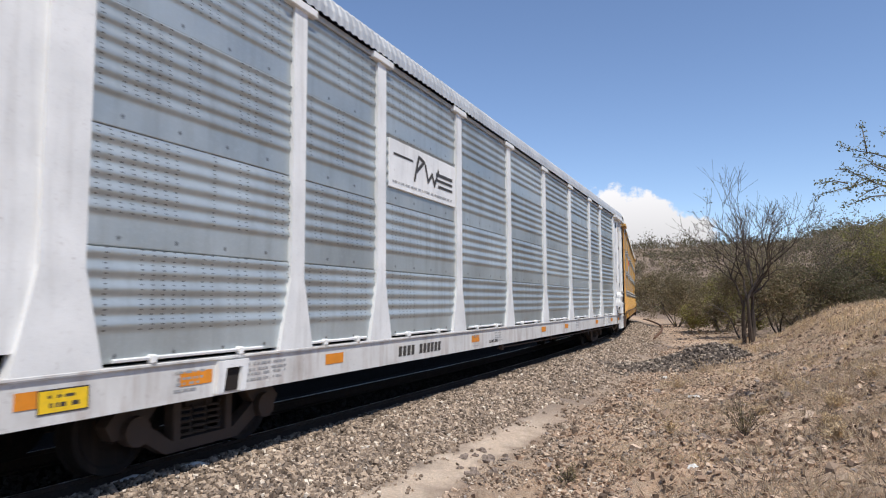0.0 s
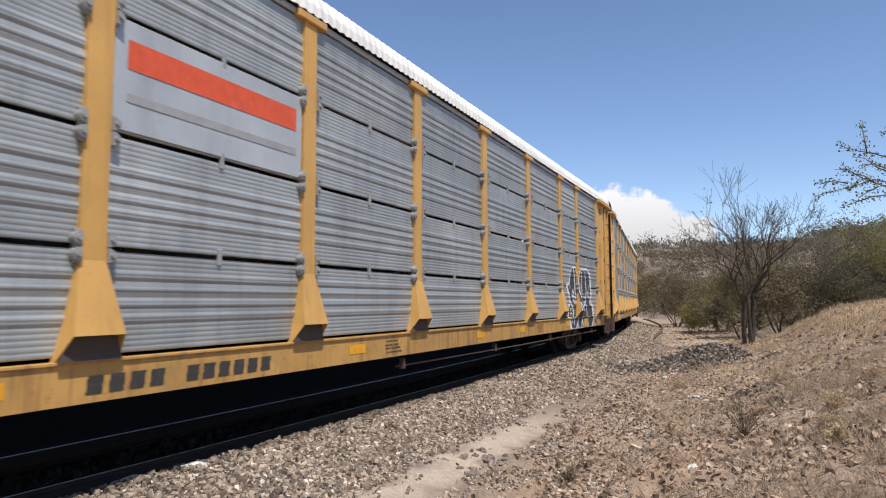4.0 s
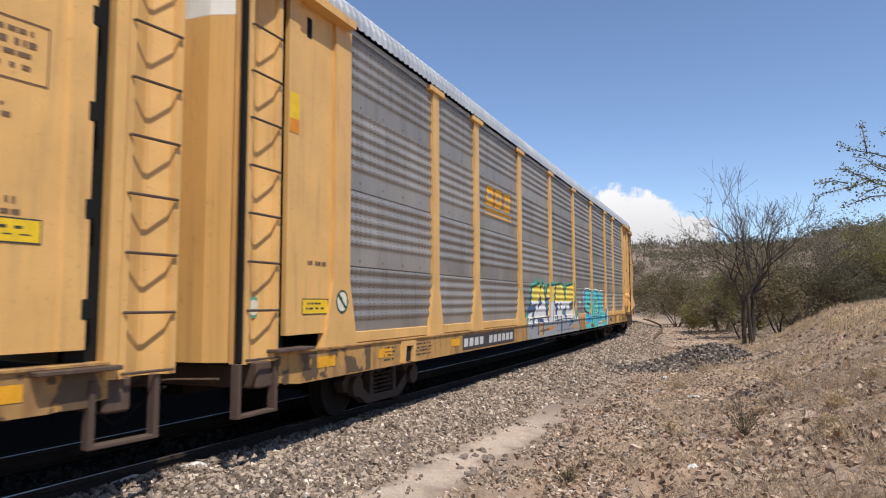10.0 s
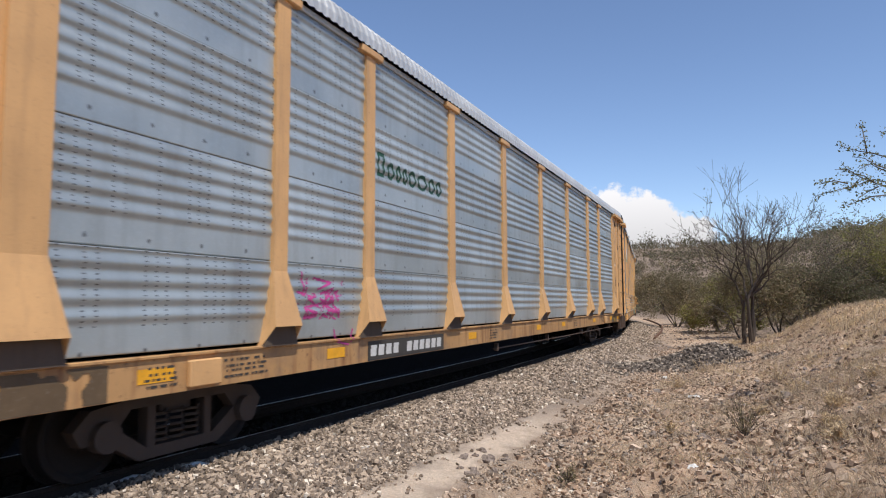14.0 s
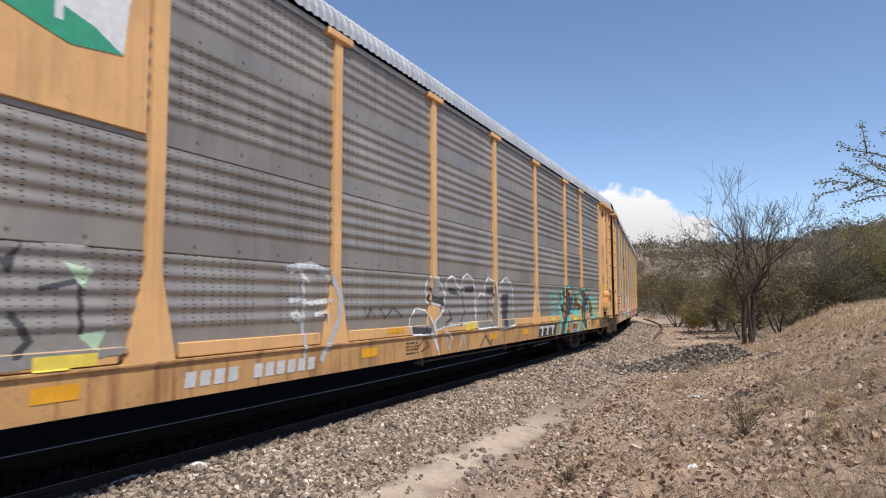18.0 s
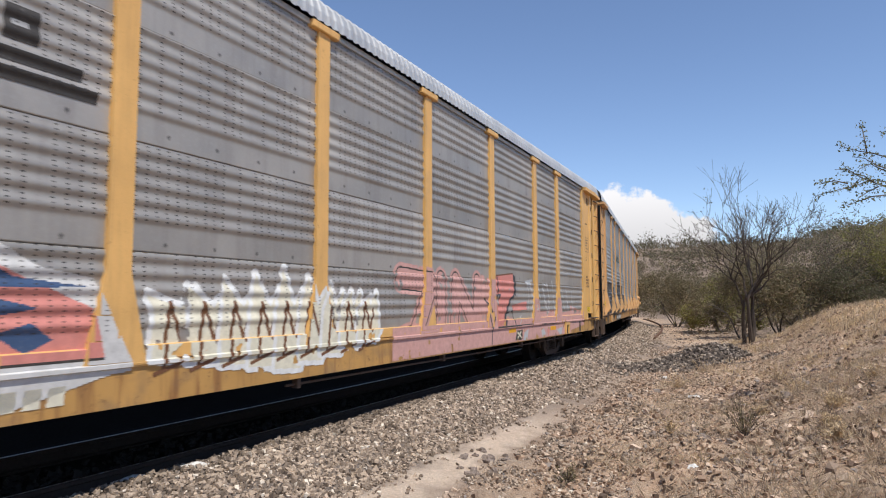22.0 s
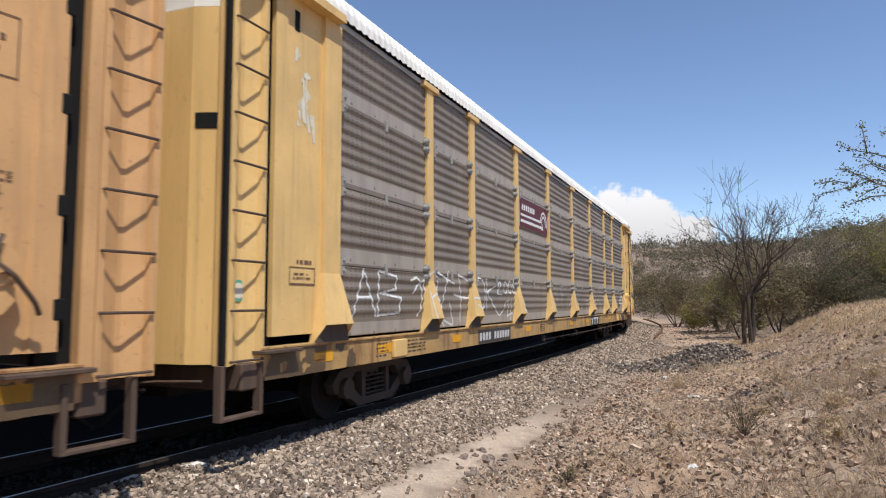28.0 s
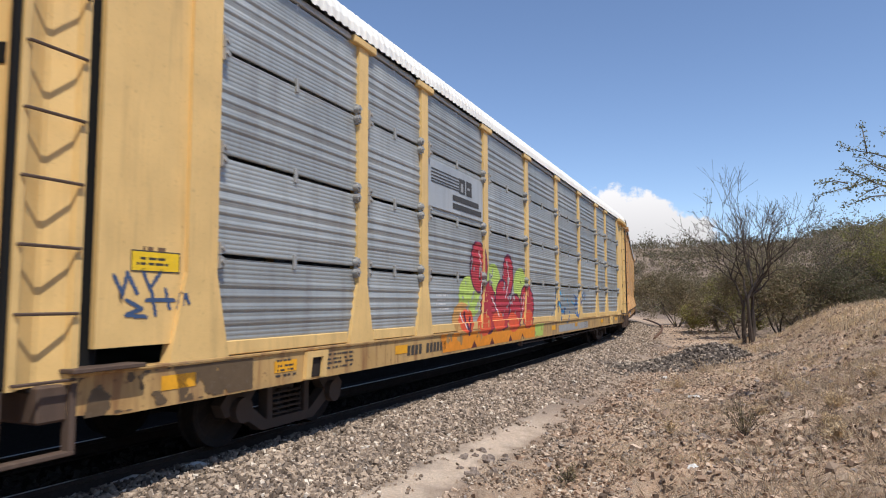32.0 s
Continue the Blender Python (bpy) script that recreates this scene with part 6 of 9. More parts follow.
for pts in ([(-12.85, 1.55), (-12.8, 1.85), (-12.7, 1.6)], [(-12.6, 1.85), (-12.55, 1.65), (-12.45, 1.8), (-12.5, 1.55)], [(-12.35, 1.7), (-12.3, 1.85), (-12.25, 1.65), (-12.35, 1.6)]):
    c.line(pts, 0.035, "ink")
c.put(sp, "graffiti", "small black scrawl")

# grey car with the yellow and blue pieces
sp = SPEC[1]
c = Canvas(-6.8, -4.8, 3.3, 4.05)
for x in (-6.65, -6.1, -5.5):
    c.rect(x - 0.02, x + 0.48, 3.56, 4.0, "ink", 0.15).rect(x, x + 0.46, 3.58, 3.98, "amber", 0.15).rect(x + 0.15, x + 0.34, 3.71, 3.85, "grey", 0.15)
c.rect(-6.7, -4.96, 3.46, 3.52, "amber").rect(-6.7, -4.96, 3.38, 3.42, "amber").put(sp, "emblem", "yellow block emblem with two bars")
c = Canvas(-4.3, 2.3, 0.70, 2.35)
fill = [(1.08, "grey"), (1.62, "white"), (9, "yellow")]
c.poly([(-3.89, 1.27), (-3.66, 1.50), (-3.61, 1.88), (-3.52, 2.03), (-2.64, 2.22), (-2.56, 2.06), (-2.23, 2.22), (-2.14, 2.04), (-1.87, 2.10), (-0.91, 2.21), (-0.78, 2.12), (0.07, 2.17), (0.28, 2.11), (1.42, 2.25), (1.56, 1.65), (1.31, 1.41), (1.85, 1.31), (2.27, 0.69), (1.10, 0.63), (-3.87, 0.80)], "sea")
c.bands([(-3.88, 1.03), (-3.51, 1.46), (-3.34, 1.96), (-2.63, 2.09), (-2.53, 1.95), (-2.24, 2.11), (-2.08, 1.69), (-1.87, 2.04), (-0.86, 2.08), (-0.04, 2.12), (0.19, 1.64), (0.33, 2.04), (1.41, 2.17), (1.46, 1.64), (0.79, 1.53), (0.79, 1.34), (1.38, 1.48), (1.50, 1.12), (1.85, 1.27), (2.25, 0.70), (1.10, 0.57), (-3.86, 0.72)], fill)
c.poly([(-3.43, 1.97), (-3.33, 1.96), (-3.42, 1.50), (-2.94, 1.56), (-3.39, 0.94), (-3.51, 0.95), (-3.29, 1.36), (-3.74, 1.29), (-3.75, 1.44), (-3.60, 1.50)], "navy")
c.poly([(-3.39, 1.89), (-3.34, 1.90), (-3.44, 1.59), (-3.49, 1.56)], "blue")
c.poly([(-2.61, 1.84), (-2.42, 1.58), (-2.86, 1.41)], "navy")
c.poly([(-2.61, 1.67), (-2.58, 1.61), (-2.72, 1.56)], "sea")
c.poly([(-2.26, 2.11), (-2.18, 2.06), (-2.07, 1.74), (-1.87, 2.04), (-1.79, 2.03), (-1.96, 1.72), (-1.64, 1.73), (-1.88, 1.00), (-1.98, 1.15), (-2.09, 1.58)], "navy")
c.poly([(-1.96, 1.61), (-1.81, 1.63), (-1.91, 1.31)], "sea")
c.poly([(-0.99, 2.06), (-0.84, 2.07), (-1.02, 1.54), (-0.68, 1.59), (-0.86, 0.89), (-0.98, 1.45), (-1.13, 1.48), (-1.07, 1.73), (-1.29, 1.77), (-1.38, 0.99), (-1.44, 0.99), (-1.30, 1.82), (-1.05, 1.79)], "navy")
c.poly([(-1.25, 1.73), (-1.11, 1.70), (-1.14, 1.48), (-1.04, 1.45), (-0.99, 1.14), (-1.17, 1.14)], "grime")
c.poly([(-0.41, 1.61), (-0.30, 1.54), (-0.40, 1.37), (-0.48, 1.44)], "navy")
c.poly([(-0.19, 1.30), (0.37, 1.51), (0.18, 0.83), (0.09, 1.15)], "navy")
c.poly([(-0.08, 1.30), (0.16, 1.36), (0.09, 1.22)], "sea")
c.poly([(-0.50, 1.24), (-0.35, 1.17), (-0.24, 0.90), (-0.42, 0.65), (-0.46, 0.92)], "navy")
c.poly([(0.79, 1.57), (1.41, 1.66), (1.44, 1.56), (1.31, 1.44), (0.77, 1.34)], "navy")
c.poly([(0.85, 1.51), (1.26, 1.56), (1.21, 1.47), (0.85, 1.40)], "grime")
c.poly([(0.67, 1.12), (1.31, 1.01), (0.62, 0.86)], "navy")
c.poly([(0.76, 1.03), (1.03, 0.99), (0.72, 0.93)], "sky")
c.line([(-3.34, 1.96), (-2.63, 2.09), (-2.53, 1.95), (-2.24, 2.11), (-2.08, 1.69)], 0.07, "pine")
c.line([(-1.87, 2.04), (-0.86, 2.08), (-0.15, 2.14), (0.05, 2.06), (0.19, 1.64), (0.33, 2.06), (1.41, 2.17), (1.46, 1.64)], 0.06, "pine")
c.line([(1.31, 1.44), (1.50, 1.08), (1.85, 1.27), (2.25, 0.74), (2.01, 0.67)], 0.05, "pine")
c.line([(-3.66, 1.17), (-2.95, 1.19), (-1.73, 1.21)], 0.035, "smoke")
c.line([(-1.18, 1.09), (0.09, 1.11), (1.38, 1.10)], 0.03, "smoke")
c.poly([(-2.95, 1.22), (-2.38, 1.16), (-2.32, 1.04), (-2.36, 0.74), (-2.45, 0.75), (-2.42, 1.05), (-2.84, 1.12), (-2.86, 0.87), (-2.64, 0.85), (-2.94, 0.75)], "navy")
c.poly([(-2.83, 1.11), (-2.42, 1.04), (-2.45, 0.72), (-2.76, 0.74)], "tan")
c.line([(-2.70, 0.86), (-1.83, 0.88)], 0.05, "stencil")
c.poly([(-1.83, 0.94), (-1.34, 0.96), (-1.34, 0.87), (-1.83, 0.85)], "orange")
c.poly([(1.03, 0.93), (1.85, 0.91), (1.85, 0.86), (1.03, 0.89)], "tan")
c.poly([(1.03, 0.84), (1.85, 0.83), (1.85, 0.78), (1.03, 0.79)], "tan")
word_rows(c, -0.9, 1.3, 0.74, 0.86, 1, "ink", 8)
c.put(sp, "graffiti", "yellow and white block graffiti edged in green")
c = Canvas(2.8, 7.6, 0.70, 2.2)
c.poly([(2.86, 1.76), (2.95, 1.94), (3.29, 2.09), (3.87, 2.07), (4.29, 2.05), (4.74, 2.00), (5.03, 2.09), (5.44, 2.07), (5.91, 1.98), (6.07, 2.05), (6.50, 2.06), (6.49, 1.56), (6.77, 1.17), (6.72, 1.38), (7.26, 1.41), (7.54, 0.90), (7.39, 0.64), (7.06, 0.58), (3.12, 0.65), (3.00, 1.10), (3.04, 1.27), (2.87, 1.49)], "white")
c.poly([(2.92, 1.74), (3.01, 1.91), (3.31, 2.05), (3.87, 2.04), (4.29, 2.01), (4.74, 1.97), (5.03, 2.05), (5.41, 2.03), (5.95, 1.92), (6.11, 2.00), (6.43, 2.02), (6.41, 1.55), (6.80, 1.03), (6.80, 1.34), (7.17, 1.35), (7.38, 0.91), (7.26, 0.70), (7.09, 0.59), (3.18, 0.66), (3.05, 1.10), (3.09, 1.27), (2.92, 1.49)], "smoke")
c.poly([(2.98, 1.74), (3.08, 1.88), (3.33, 2.01), (3.86, 2.01), (3.95, 1.54), (3.49, 1.60), (4.02, 1.47), (4.17, 1.42), (4.25, 1.11), (4.26, 0.62), (3.22, 0.67), (3.12, 1.09), (3.16, 1.27), (3.38, 1.20), (3.92, 1.13), (4.02, 1.20), (3.38, 1.29), (3.12, 1.41), (2.99, 1.57)], "aqua")
c.poly([(3.05, 1.80), (3.19, 1.95), (3.36, 2.01), (3.45, 2.00), (3.28, 1.77), (3.26, 1.40), (3.11, 1.49), (3.02, 1.64)], "sky")
c.poly([(3.61, 2.01), (3.77, 2.01), (3.81, 1.69), (3.65, 1.71)], "sky")
c.poly([(3.21, 1.22), (3.82, 1.11), (4.09, 1.16), (4.10, 0.90), (3.27, 0.84)], "sky")
c.poly([(3.22, 0.73), (3.33, 0.84), (3.48, 0.68)], "sky")
c.poly([(3.94, 2.03), (4.35, 2.01), (4.53, 1.21), (4.65, 1.04), (4.66, 0.62), (4.38, 0.61), (4.32, 1.10), (4.19, 1.45), (4.00, 1.52)], "aqua")
c.poly([(4.13, 2.03), (4.33, 2.01), (4.36, 1.74), (4.19, 1.47), (4.08, 1.74)], "sky")
c.poly([(4.41, 2.00), (4.73, 1.97), (4.99, 1.02), (5.11, 0.75), (5.03, 0.62), (4.71, 0.62), (4.69, 1.08), (4.53, 1.21)], "aqua")
c.poly([(4.56, 1.93), (4.68, 1.94), (4.89, 1.12), (4.73, 1.13)], "sky")
c.poly([(4.78, 1.96), (5.03, 2.05), (5.27, 2.04), (5.65, 1.55), (5.78, 0.97), (5.80, 0.61), (5.24, 0.62), (5.18, 0.74), (5.02, 1.07)], "aqua")
c.poly([(5.05, 2.03), (5.26, 2.02), (5.37, 1.81), (5.14, 1.73)], "sky")
c.poly([(5.19, 1.11), (5.70, 1.13), (5.75, 0.72), (5.38, 0.67)], "sky")
c.poly([(5.38, 2.02), (5.91, 1.92), (6.03, 1.79), (6.15, 1.98), (6.39, 2.00), (6.37, 1.55), (6.97, 0.87), (7.19, 1.30), (7.37, 0.91), (7.09, 0.61), (5.90, 0.62), (5.85, 0.97), (5.75, 1.50)], "teal")
c.poly([(5.46, 1.96), (5.84, 1.89), (6.00, 1.33), (6.37, 0.88), (5.95, 1.02), (5.75, 1.55)], "sky")
c.poly([(7.00, 1.19), (7.17, 1.27), (7.32, 0.91), (7.12, 0.72)], "sky")
c.line([(3.46, 1.58), (3.95, 1.49), (4.15, 1.43), (4.30, 1.06), (4.32, 0.57)], 0.05, "smoke")
c.poly([(3.49, 1.58), (3.95, 1.51), (3.92, 1.47), (3.53, 1.53)], "smoke")
c.line([(3.38, 1.26), (3.79, 1.21), (3.96, 1.18)], 0.1, "smoke")
c.line([(3.72, 1.20), (3.90, 1.17)], 0.04, "white")
c.line([(4.38, 1.97), (4.51, 1.21)], 0.08, "smoke")
c.line([(4.43, 1.79), (4.51, 1.28)], 0.03, "white")
c.line([(5.01, 1.63), (5.35, 1.65)], 0.09, "smoke")
c.line([(5.07, 1.63), (5.30, 1.65)], 0.03, "white")
c.line([(5.19, 1.26), (5.37, 1.19), (5.60, 1.24), (5.54, 1.47)], 0.07, "smoke")
c.line([(5.48, 1.24), (5.44, 1.49)], 0.04, "white")
c.line([(6.26, 1.46), (6.21, 1.66)], 0.06, "smoke")
c.line([(7.03, 0.96), (6.97, 1.19)], 0.05, "smoke")
c.line([(4.10, 1.08), (5.75, 1.08), (6.26, 1.01)], 0.022, "smoke")
c.poly([(3.13, 0.93), (3.57, 0.93), (3.56, 0.86), (3.14, 0.85)], "orange")
c.poly([(4.04, 0.84), (4.60, 0.82), (4.60, 0.72), (4.06, 0.74)], "rust")
c.poly([(6.37, 0.93), (6.92, 0.92), (6.92, 0.84), (6.39, 0.84)], "orange")
c.poly([(5.43, 0.89), (6.26, 0.89), (6.24, 0.71), (5.38, 0.72)], "chalk")
c.line([(5.48, 0.81), (6.20, 0.81)], 0.04, "smoke")
c.put(sp, "graffiti", "turquoise bubble graffiti edged in black and white")
c = Canvas(2.0, 2.6, 1.2, 2.1)
for pts in ([(2.3, 1.3), (2.3, 2.05)], [(2.1, 1.6), (2.5, 1.6)], [(2.12, 1.45), (2.48, 1.75)], [(2.12, 1.75), (2.48, 1.45)]):
    c.line(pts, 0.03, "chalk")
c.put(sp, "graffiti", "small white scrawl")
c = sill_marks(sp, "ink", (-8.0, -4.9, "ink", "chalk"), 9)
c.rect(8.0, 8.5, 0.76, 1.02, "chalk").rect(8.03, 8.22, 0.8, 0.99, "ink").rect(8.26, 8.47, 0.8, 0.99, "ink")
c.a[(c.U > -4.2) & (c.U < 7.6) & ~((c.U > 2.3) & (c.U < 2.85))] = 0
c.put(sp, "sill_lettering", "reflectors and stencils on the sill")
end_marks(sp, 1, "stencil", 35), end_marks(sp, -1, "stencil", 36)
for u in (9.17, -12.05):
    c = Canvas(u - 0.16, u + 0.16, 1.45, 1.78)
    c.oval(u, 1.61, 0.135, 0.145, "pine").oval(u, 1.61, 0.11, 0.12, "cream").line([(u - 0.08, 1.69), (u + 0.08, 1.53)], 0.045, "pine").put(sp, "round_sticker", "round white sticker with a green bar")

# blue-grey cars with the dark word marks
for k, seed in ((2, 11), (5, 13)):
    sp = SPEC[k]
    c = Canvas(-7.1, -4.4, 3.3, 3.85)
    widths = (0.26, 0.24, 0.18, 0.18, 0.28, 0.38, 0.26, 0.24)
    x = -6.98
    for i, w in enumerate(widths):
        if i == 0:
            c.rect(x, x + 0.20, 3.43, 3.78, "pine").rect(x + 0.05, x + 0.15, 3.48, 3.73, "none")
        else:
            c.oval(x + w * 0.43, 3.55, w * 0.46, 0.13, "pine").oval(x + w * 0.43, 3.55, w * 0.46 - 0.055, 0.075, "none")
        x += w + 0.03
    c.a[c.a == c.names.index("none")] = 0
    c.put(sp, "emblem", "slim dark green word mark")
    sill_marks(sp, "ink", (-7.25, -4.75, "ink", "chalk"), seed, warn=11.72).put(sp, "sill_lettering", "reflectors and stencils on the sill")
    end_marks(sp, 1, "stencil", 37 + k, warn=False), end_marks(sp, -1, "stencil", 38 + k)
    c = Canvas(12.3, 12.65, 3.05, 3.2)
    c.rect(12.33, 12.62, 3.08, 3.18, "white").put(sp, "label", "blank white label")
sp = SPEC[2]
c = Canvas(-9.0, -7.5, 1.0, 2.1)
rng = random.Random(4)
pts = [(-8.75, 1.95)]
for i in range(26):
    pts.append((-8.85 + 1.05 * rng.random(), 1.35 + 0.6 * rng.random()))
c.line(pts, 0.030, "magenta").line([(-8.1, 1.5), (-8.0, 1.1), (-7.7, 1.05), (-7.6, 1.25)], 0.025, "magenta").fade(0.40, 3).put(sp, "graffiti", "faded magenta scribble")
sp = SPEC[5]
c = Canvas(-12.1, -1.3, 0.74, 2.6)
for a, b, top in ((-12.0, -9.3, 2.38),):
    c.poly([(a, 1.18), (a + 0.1, top - 0.25), (a + 0.4, top), (b, top + 0.02), (b, 1.2)], "smoke")
rng = random.Random(9)
for i in range(12):
    u, z = rng.uniform(-11.8, -9.5), rng.uniform(1.3, 2.2)
    c.line([(u, z), (u + rng.uniform(-0.15, 0.25), z + rng.uniform(-0.4, 0.4)), (u + rng.uniform(0, 0.4), z + rng.uniform(-0.3, 0.3))], rng.choice((0.03, 0.06, 0.10)), rng.choice(("grey", "silver", "ink", "ink")))
c.poly([(-9.59, 2.33), (-8.90, 2.17), (-7.96, 2.26), (-8.03, 2.06), (-7.83, 1.80), (-7.70, 1.93), (-7.68, 1.38), (-7.54, 1.28), (-7.54, 1.15), (-9.52, 1.07)], "smoke")
c.poly([(-9.12, 2.15), (-8.61, 2.18), (-8.63, 2.01), (-8.89, 2.02), (-9.12, 1.98)], "silver")
c.poly([(-8.46, 1.80), (-8.38, 1.85), (-8.61, 1.31), (-8.75, 1.32)], "silver")
c.poly([(-8.14, 1.77), (-7.94, 1.49), (-8.28, 1.41)], "silver")
c.poly([(-7.97, 2.06), (-7.75, 1.93), (-7.88, 1.81), (-8.02, 1.91)], "silver")
c.poly([(-9.31, 1.81), (-9.11, 1.86), (-9.19, 1.36)], "grey")
c.line([(-8.88, 1.83), (-8.64, 1.88)], 0.05, "grey")
c.line([(-8.83, 1.51), (-8.54, 1.54)], 0.04, "grey")
c.line([(-8.35, 1.32), (-7.78, 1.34)], 0.04, "grey")
c.line([(-8.24, 2.09), (-8.18, 1.91)], 0.06, "grey")
c.line([(-7.91, 1.73), (-7.87, 1.49)], 0.05, "grey")
c.poly([(-8.69, 1.17), (-7.82, 1.15), (-8.19, 0.99), (-8.68, 0.89)], "smoke")
c.poly([(-7.80, 1.08), (-7.50, 1.10), (-7.46, 0.87), (-7.55, 0.80)], "smoke")
c.poly([(-7.01, 2.33), (-6.83, 2.45), (-5.36, 2.57), (-5.12, 2.41), (-4.63, 2.40), (-4.42, 2.36), (-4.46, 1.18), (-6.95, 1.24)], "smoke")
c.poly([(-6.58, 1.55), (-6.49, 1.80), (-6.32, 1.82), (-6.35, 1.64), (-6.51, 1.52)], "grey")
c.poly([(-6.92, 1.63), (-6.81, 1.70), (-6.82, 1.53)], "grey")
c.poly([(-5.51, 1.71), (-5.20, 1.78), (-5.40, 1.52)], "grey")
c.line([(-6.25, 2.43), (-6.20, 2.25), (-6.06, 2.20)], 0.06, "grey")
c.line([(-6.96, 1.91), (-5.96, 2.02), (-4.63, 2.02)], 0.03, "grey")
c.line([(-6.80, 1.47), (-5.75, 1.51), (-4.62, 1.46)], 0.025, "grey")
c.line([(-5.12, 2.27), (-5.00, 1.99)], 0.05, "grey")
c.line([(-6.74, 2.15), (-6.70, 1.98)], 0.05, "grey")
c.line([(-4.75, 1.90), (-4.72, 1.71)], 0.08, "silver")
c.line([(-5.87, 2.09), (-5.76, 1.64)], 0.03, "grey")
c.poly([(-4.08, 2.39), (-3.13, 2.42), (-3.12, 1.99), (-1.64, 1.94), (-1.58, 1.05), (-4.07, 1.10)], "smoke")
c.poly([(-3.44, 1.73), (-3.17, 1.75), (-3.26, 1.31)], "grey")
c.line([(-2.58, 1.87), (-2.54, 1.69)], 0.1, "silver")
c.line([(-3.93, 1.64), (-1.97, 1.56)], 0.03, "grey")
c.line([(-3.78, 2.29), (-3.70, 1.89)], 0.04, "grey")
c.fade(0.20, 5, 0.12).put(sp, "graffiti", "black block graffiti with grey streaks")
c = Canvas(1.5, 11.9, 0.75, 2.1)
for i, ch in enumerate("ONOSRU"):
    c.letter(GL[ch], 2.0 + 1.5 * i, 3.0 + 1.5 * i, 1.2, 1.85, 0.10, "orange", "tan", None, 0.03)
c.fade(0.42, 8).put(sp, "graffiti", "washed-out orange outline graffiti")

c = Canvas(-12.3, 11.5, 0.72, 1.2)
for i, (u, w, h) in enumerate(((-11.9, 0.5, 0.4), (-11.0, 0.3, 0.3), (-10.4, 0.7, 0.42), (-9.2, 0.9, 0.36), (-8.2, 0.4, 0.3), (-7.4, 0.3, 0.25))):
    c.poly([(u, 1.2), (u + w, 1.2), (u + 0.6 * w, 1.2 - h), (u + 0.25 * w, 1.2 - 0.6 * h)], "smoke")
for i in range(12):
    u = 1.8 + 0.8 * i
    c.oval(u, 0.95, 0.22, 0.13, ("tan", "rust")[i % 2])
c.fade(0.2, 31, 0.1).put(sp, "graffiti", "dark paint running down over the sill")

# orange car with the flag panel
sp = SPEC[3]
c = Canvas(-9.1, -7.3, 3.1, 5.1)
c.poly([(-8.8, 3.85), (-8.72, 4.62), (-8.2, 4.5), (-7.55, 4.42), (-7.62, 3.75), (-8.1, 3.68)], "white").poly([(-8.8, 3.85), (-8.76, 4.3), (-8.45, 4.2), (-8.2, 3.98), (-7.9, 3.9), (-7.62, 3.75), (-8.1, 3.68)], "green")
c.rect(-8.62, -8.38, 4.16, 4.24, "white").rect(-8.54, -8.46, 3.95, 4.2, "white").rect(-8.25, -8.17, 3.85, 4.15, "white")
c.put(sp, "emblem_panel", "plain orange panel with a white and green flag emblem")
c = Canvas(-12.5, 12.0, 0.70, 2.35)
c.poly([(-11.92, 1.98), (-10.96, 2.09), (-10.22, 2.05), (-10.10, 1.81), (-9.53, 1.57), (-9.52, 1.16), (-11.79, 1.13), (-12.00, 1.32), (-12.15, 1.56)], "haze")
c.poly([(-11.80, 1.23), (-9.52, 1.21), (-9.52, 1.06), (-11.78, 1.07)], "chalk")
c.poly([(-11.95, 1.99), (-11.82, 1.97), (-11.73, 1.61), (-11.91, 1.63)], "smoke")
c.poly([(-11.86, 1.61), (-11.53, 1.65), (-11.49, 1.44), (-11.90, 1.35), (-12.05, 1.50)], "mint")
c.poly([(-11.73, 1.63), (-11.47, 1.74), (-11.40, 1.43), (-11.50, 1.41), (-11.53, 1.64)], "smoke")
c.poly([(-11.80, 1.36), (-11.68, 1.35), (-11.68, 1.08), (-11.76, 1.06)], "smoke")
c.poly([(-11.29, 1.89), (-11.20, 1.86), (-11.18, 1.68), (-11.24, 1.61)], "smoke")
c.poly([(-11.08, 1.55), (-10.75, 1.59), (-10.64, 1.36), (-10.55, 1.02), (-10.64, 1.03), (-10.73, 1.36)], "smoke")
c.poly([(-10.55, 1.69), (-10.34, 1.58), (-10.38, 1.43), (-10.49, 1.55)], "smoke")
c.poly([(-10.38, 1.29), (-10.19, 1.29), (-10.29, 1.11)], "smoke")
c.poly([(-10.13, 1.56), (-9.76, 1.61), (-9.91, 1.45), (-9.80, 1.05), (-10.00, 1.07), (-9.94, 1.38), (-10.22, 1.45)], "smoke")
c.poly([(-9.43, 1.39), (-9.30, 1.36), (-9.30, 1.17), (-9.45, 1.14)], "smoke")
c.poly([(-11.16, 1.33), (-11.10, 1.33), (-11.08, 1.12), (-11.12, 1.13)], "smoke")
c.line([(-11.93, 1.99), (-11.83, 1.67), (-11.72, 1.63), (-11.46, 1.75), (-11.39, 1.44), (-11.89, 1.34)], 0.035, "white")
c.line([(-10.96, 2.10), (-10.90, 1.90), (-10.98, 1.63), (-11.08, 1.55), (-10.76, 1.53)], 0.035, "white")
c.line([(-10.32, 2.04), (-10.14, 1.81), (-10.08, 1.63), (-10.22, 1.45)], 0.035, "white")
c.line([(-10.59, 1.76), (-10.14, 1.78)], 0.03, "white")
c.line([(-11.31, 1.89), (-11.18, 1.86)], 0.03, "white")
c.poly([(-8.94, 1.98), (-7.90, 2.10), (-7.47, 1.17), (-8.81, 1.08)], "haze")
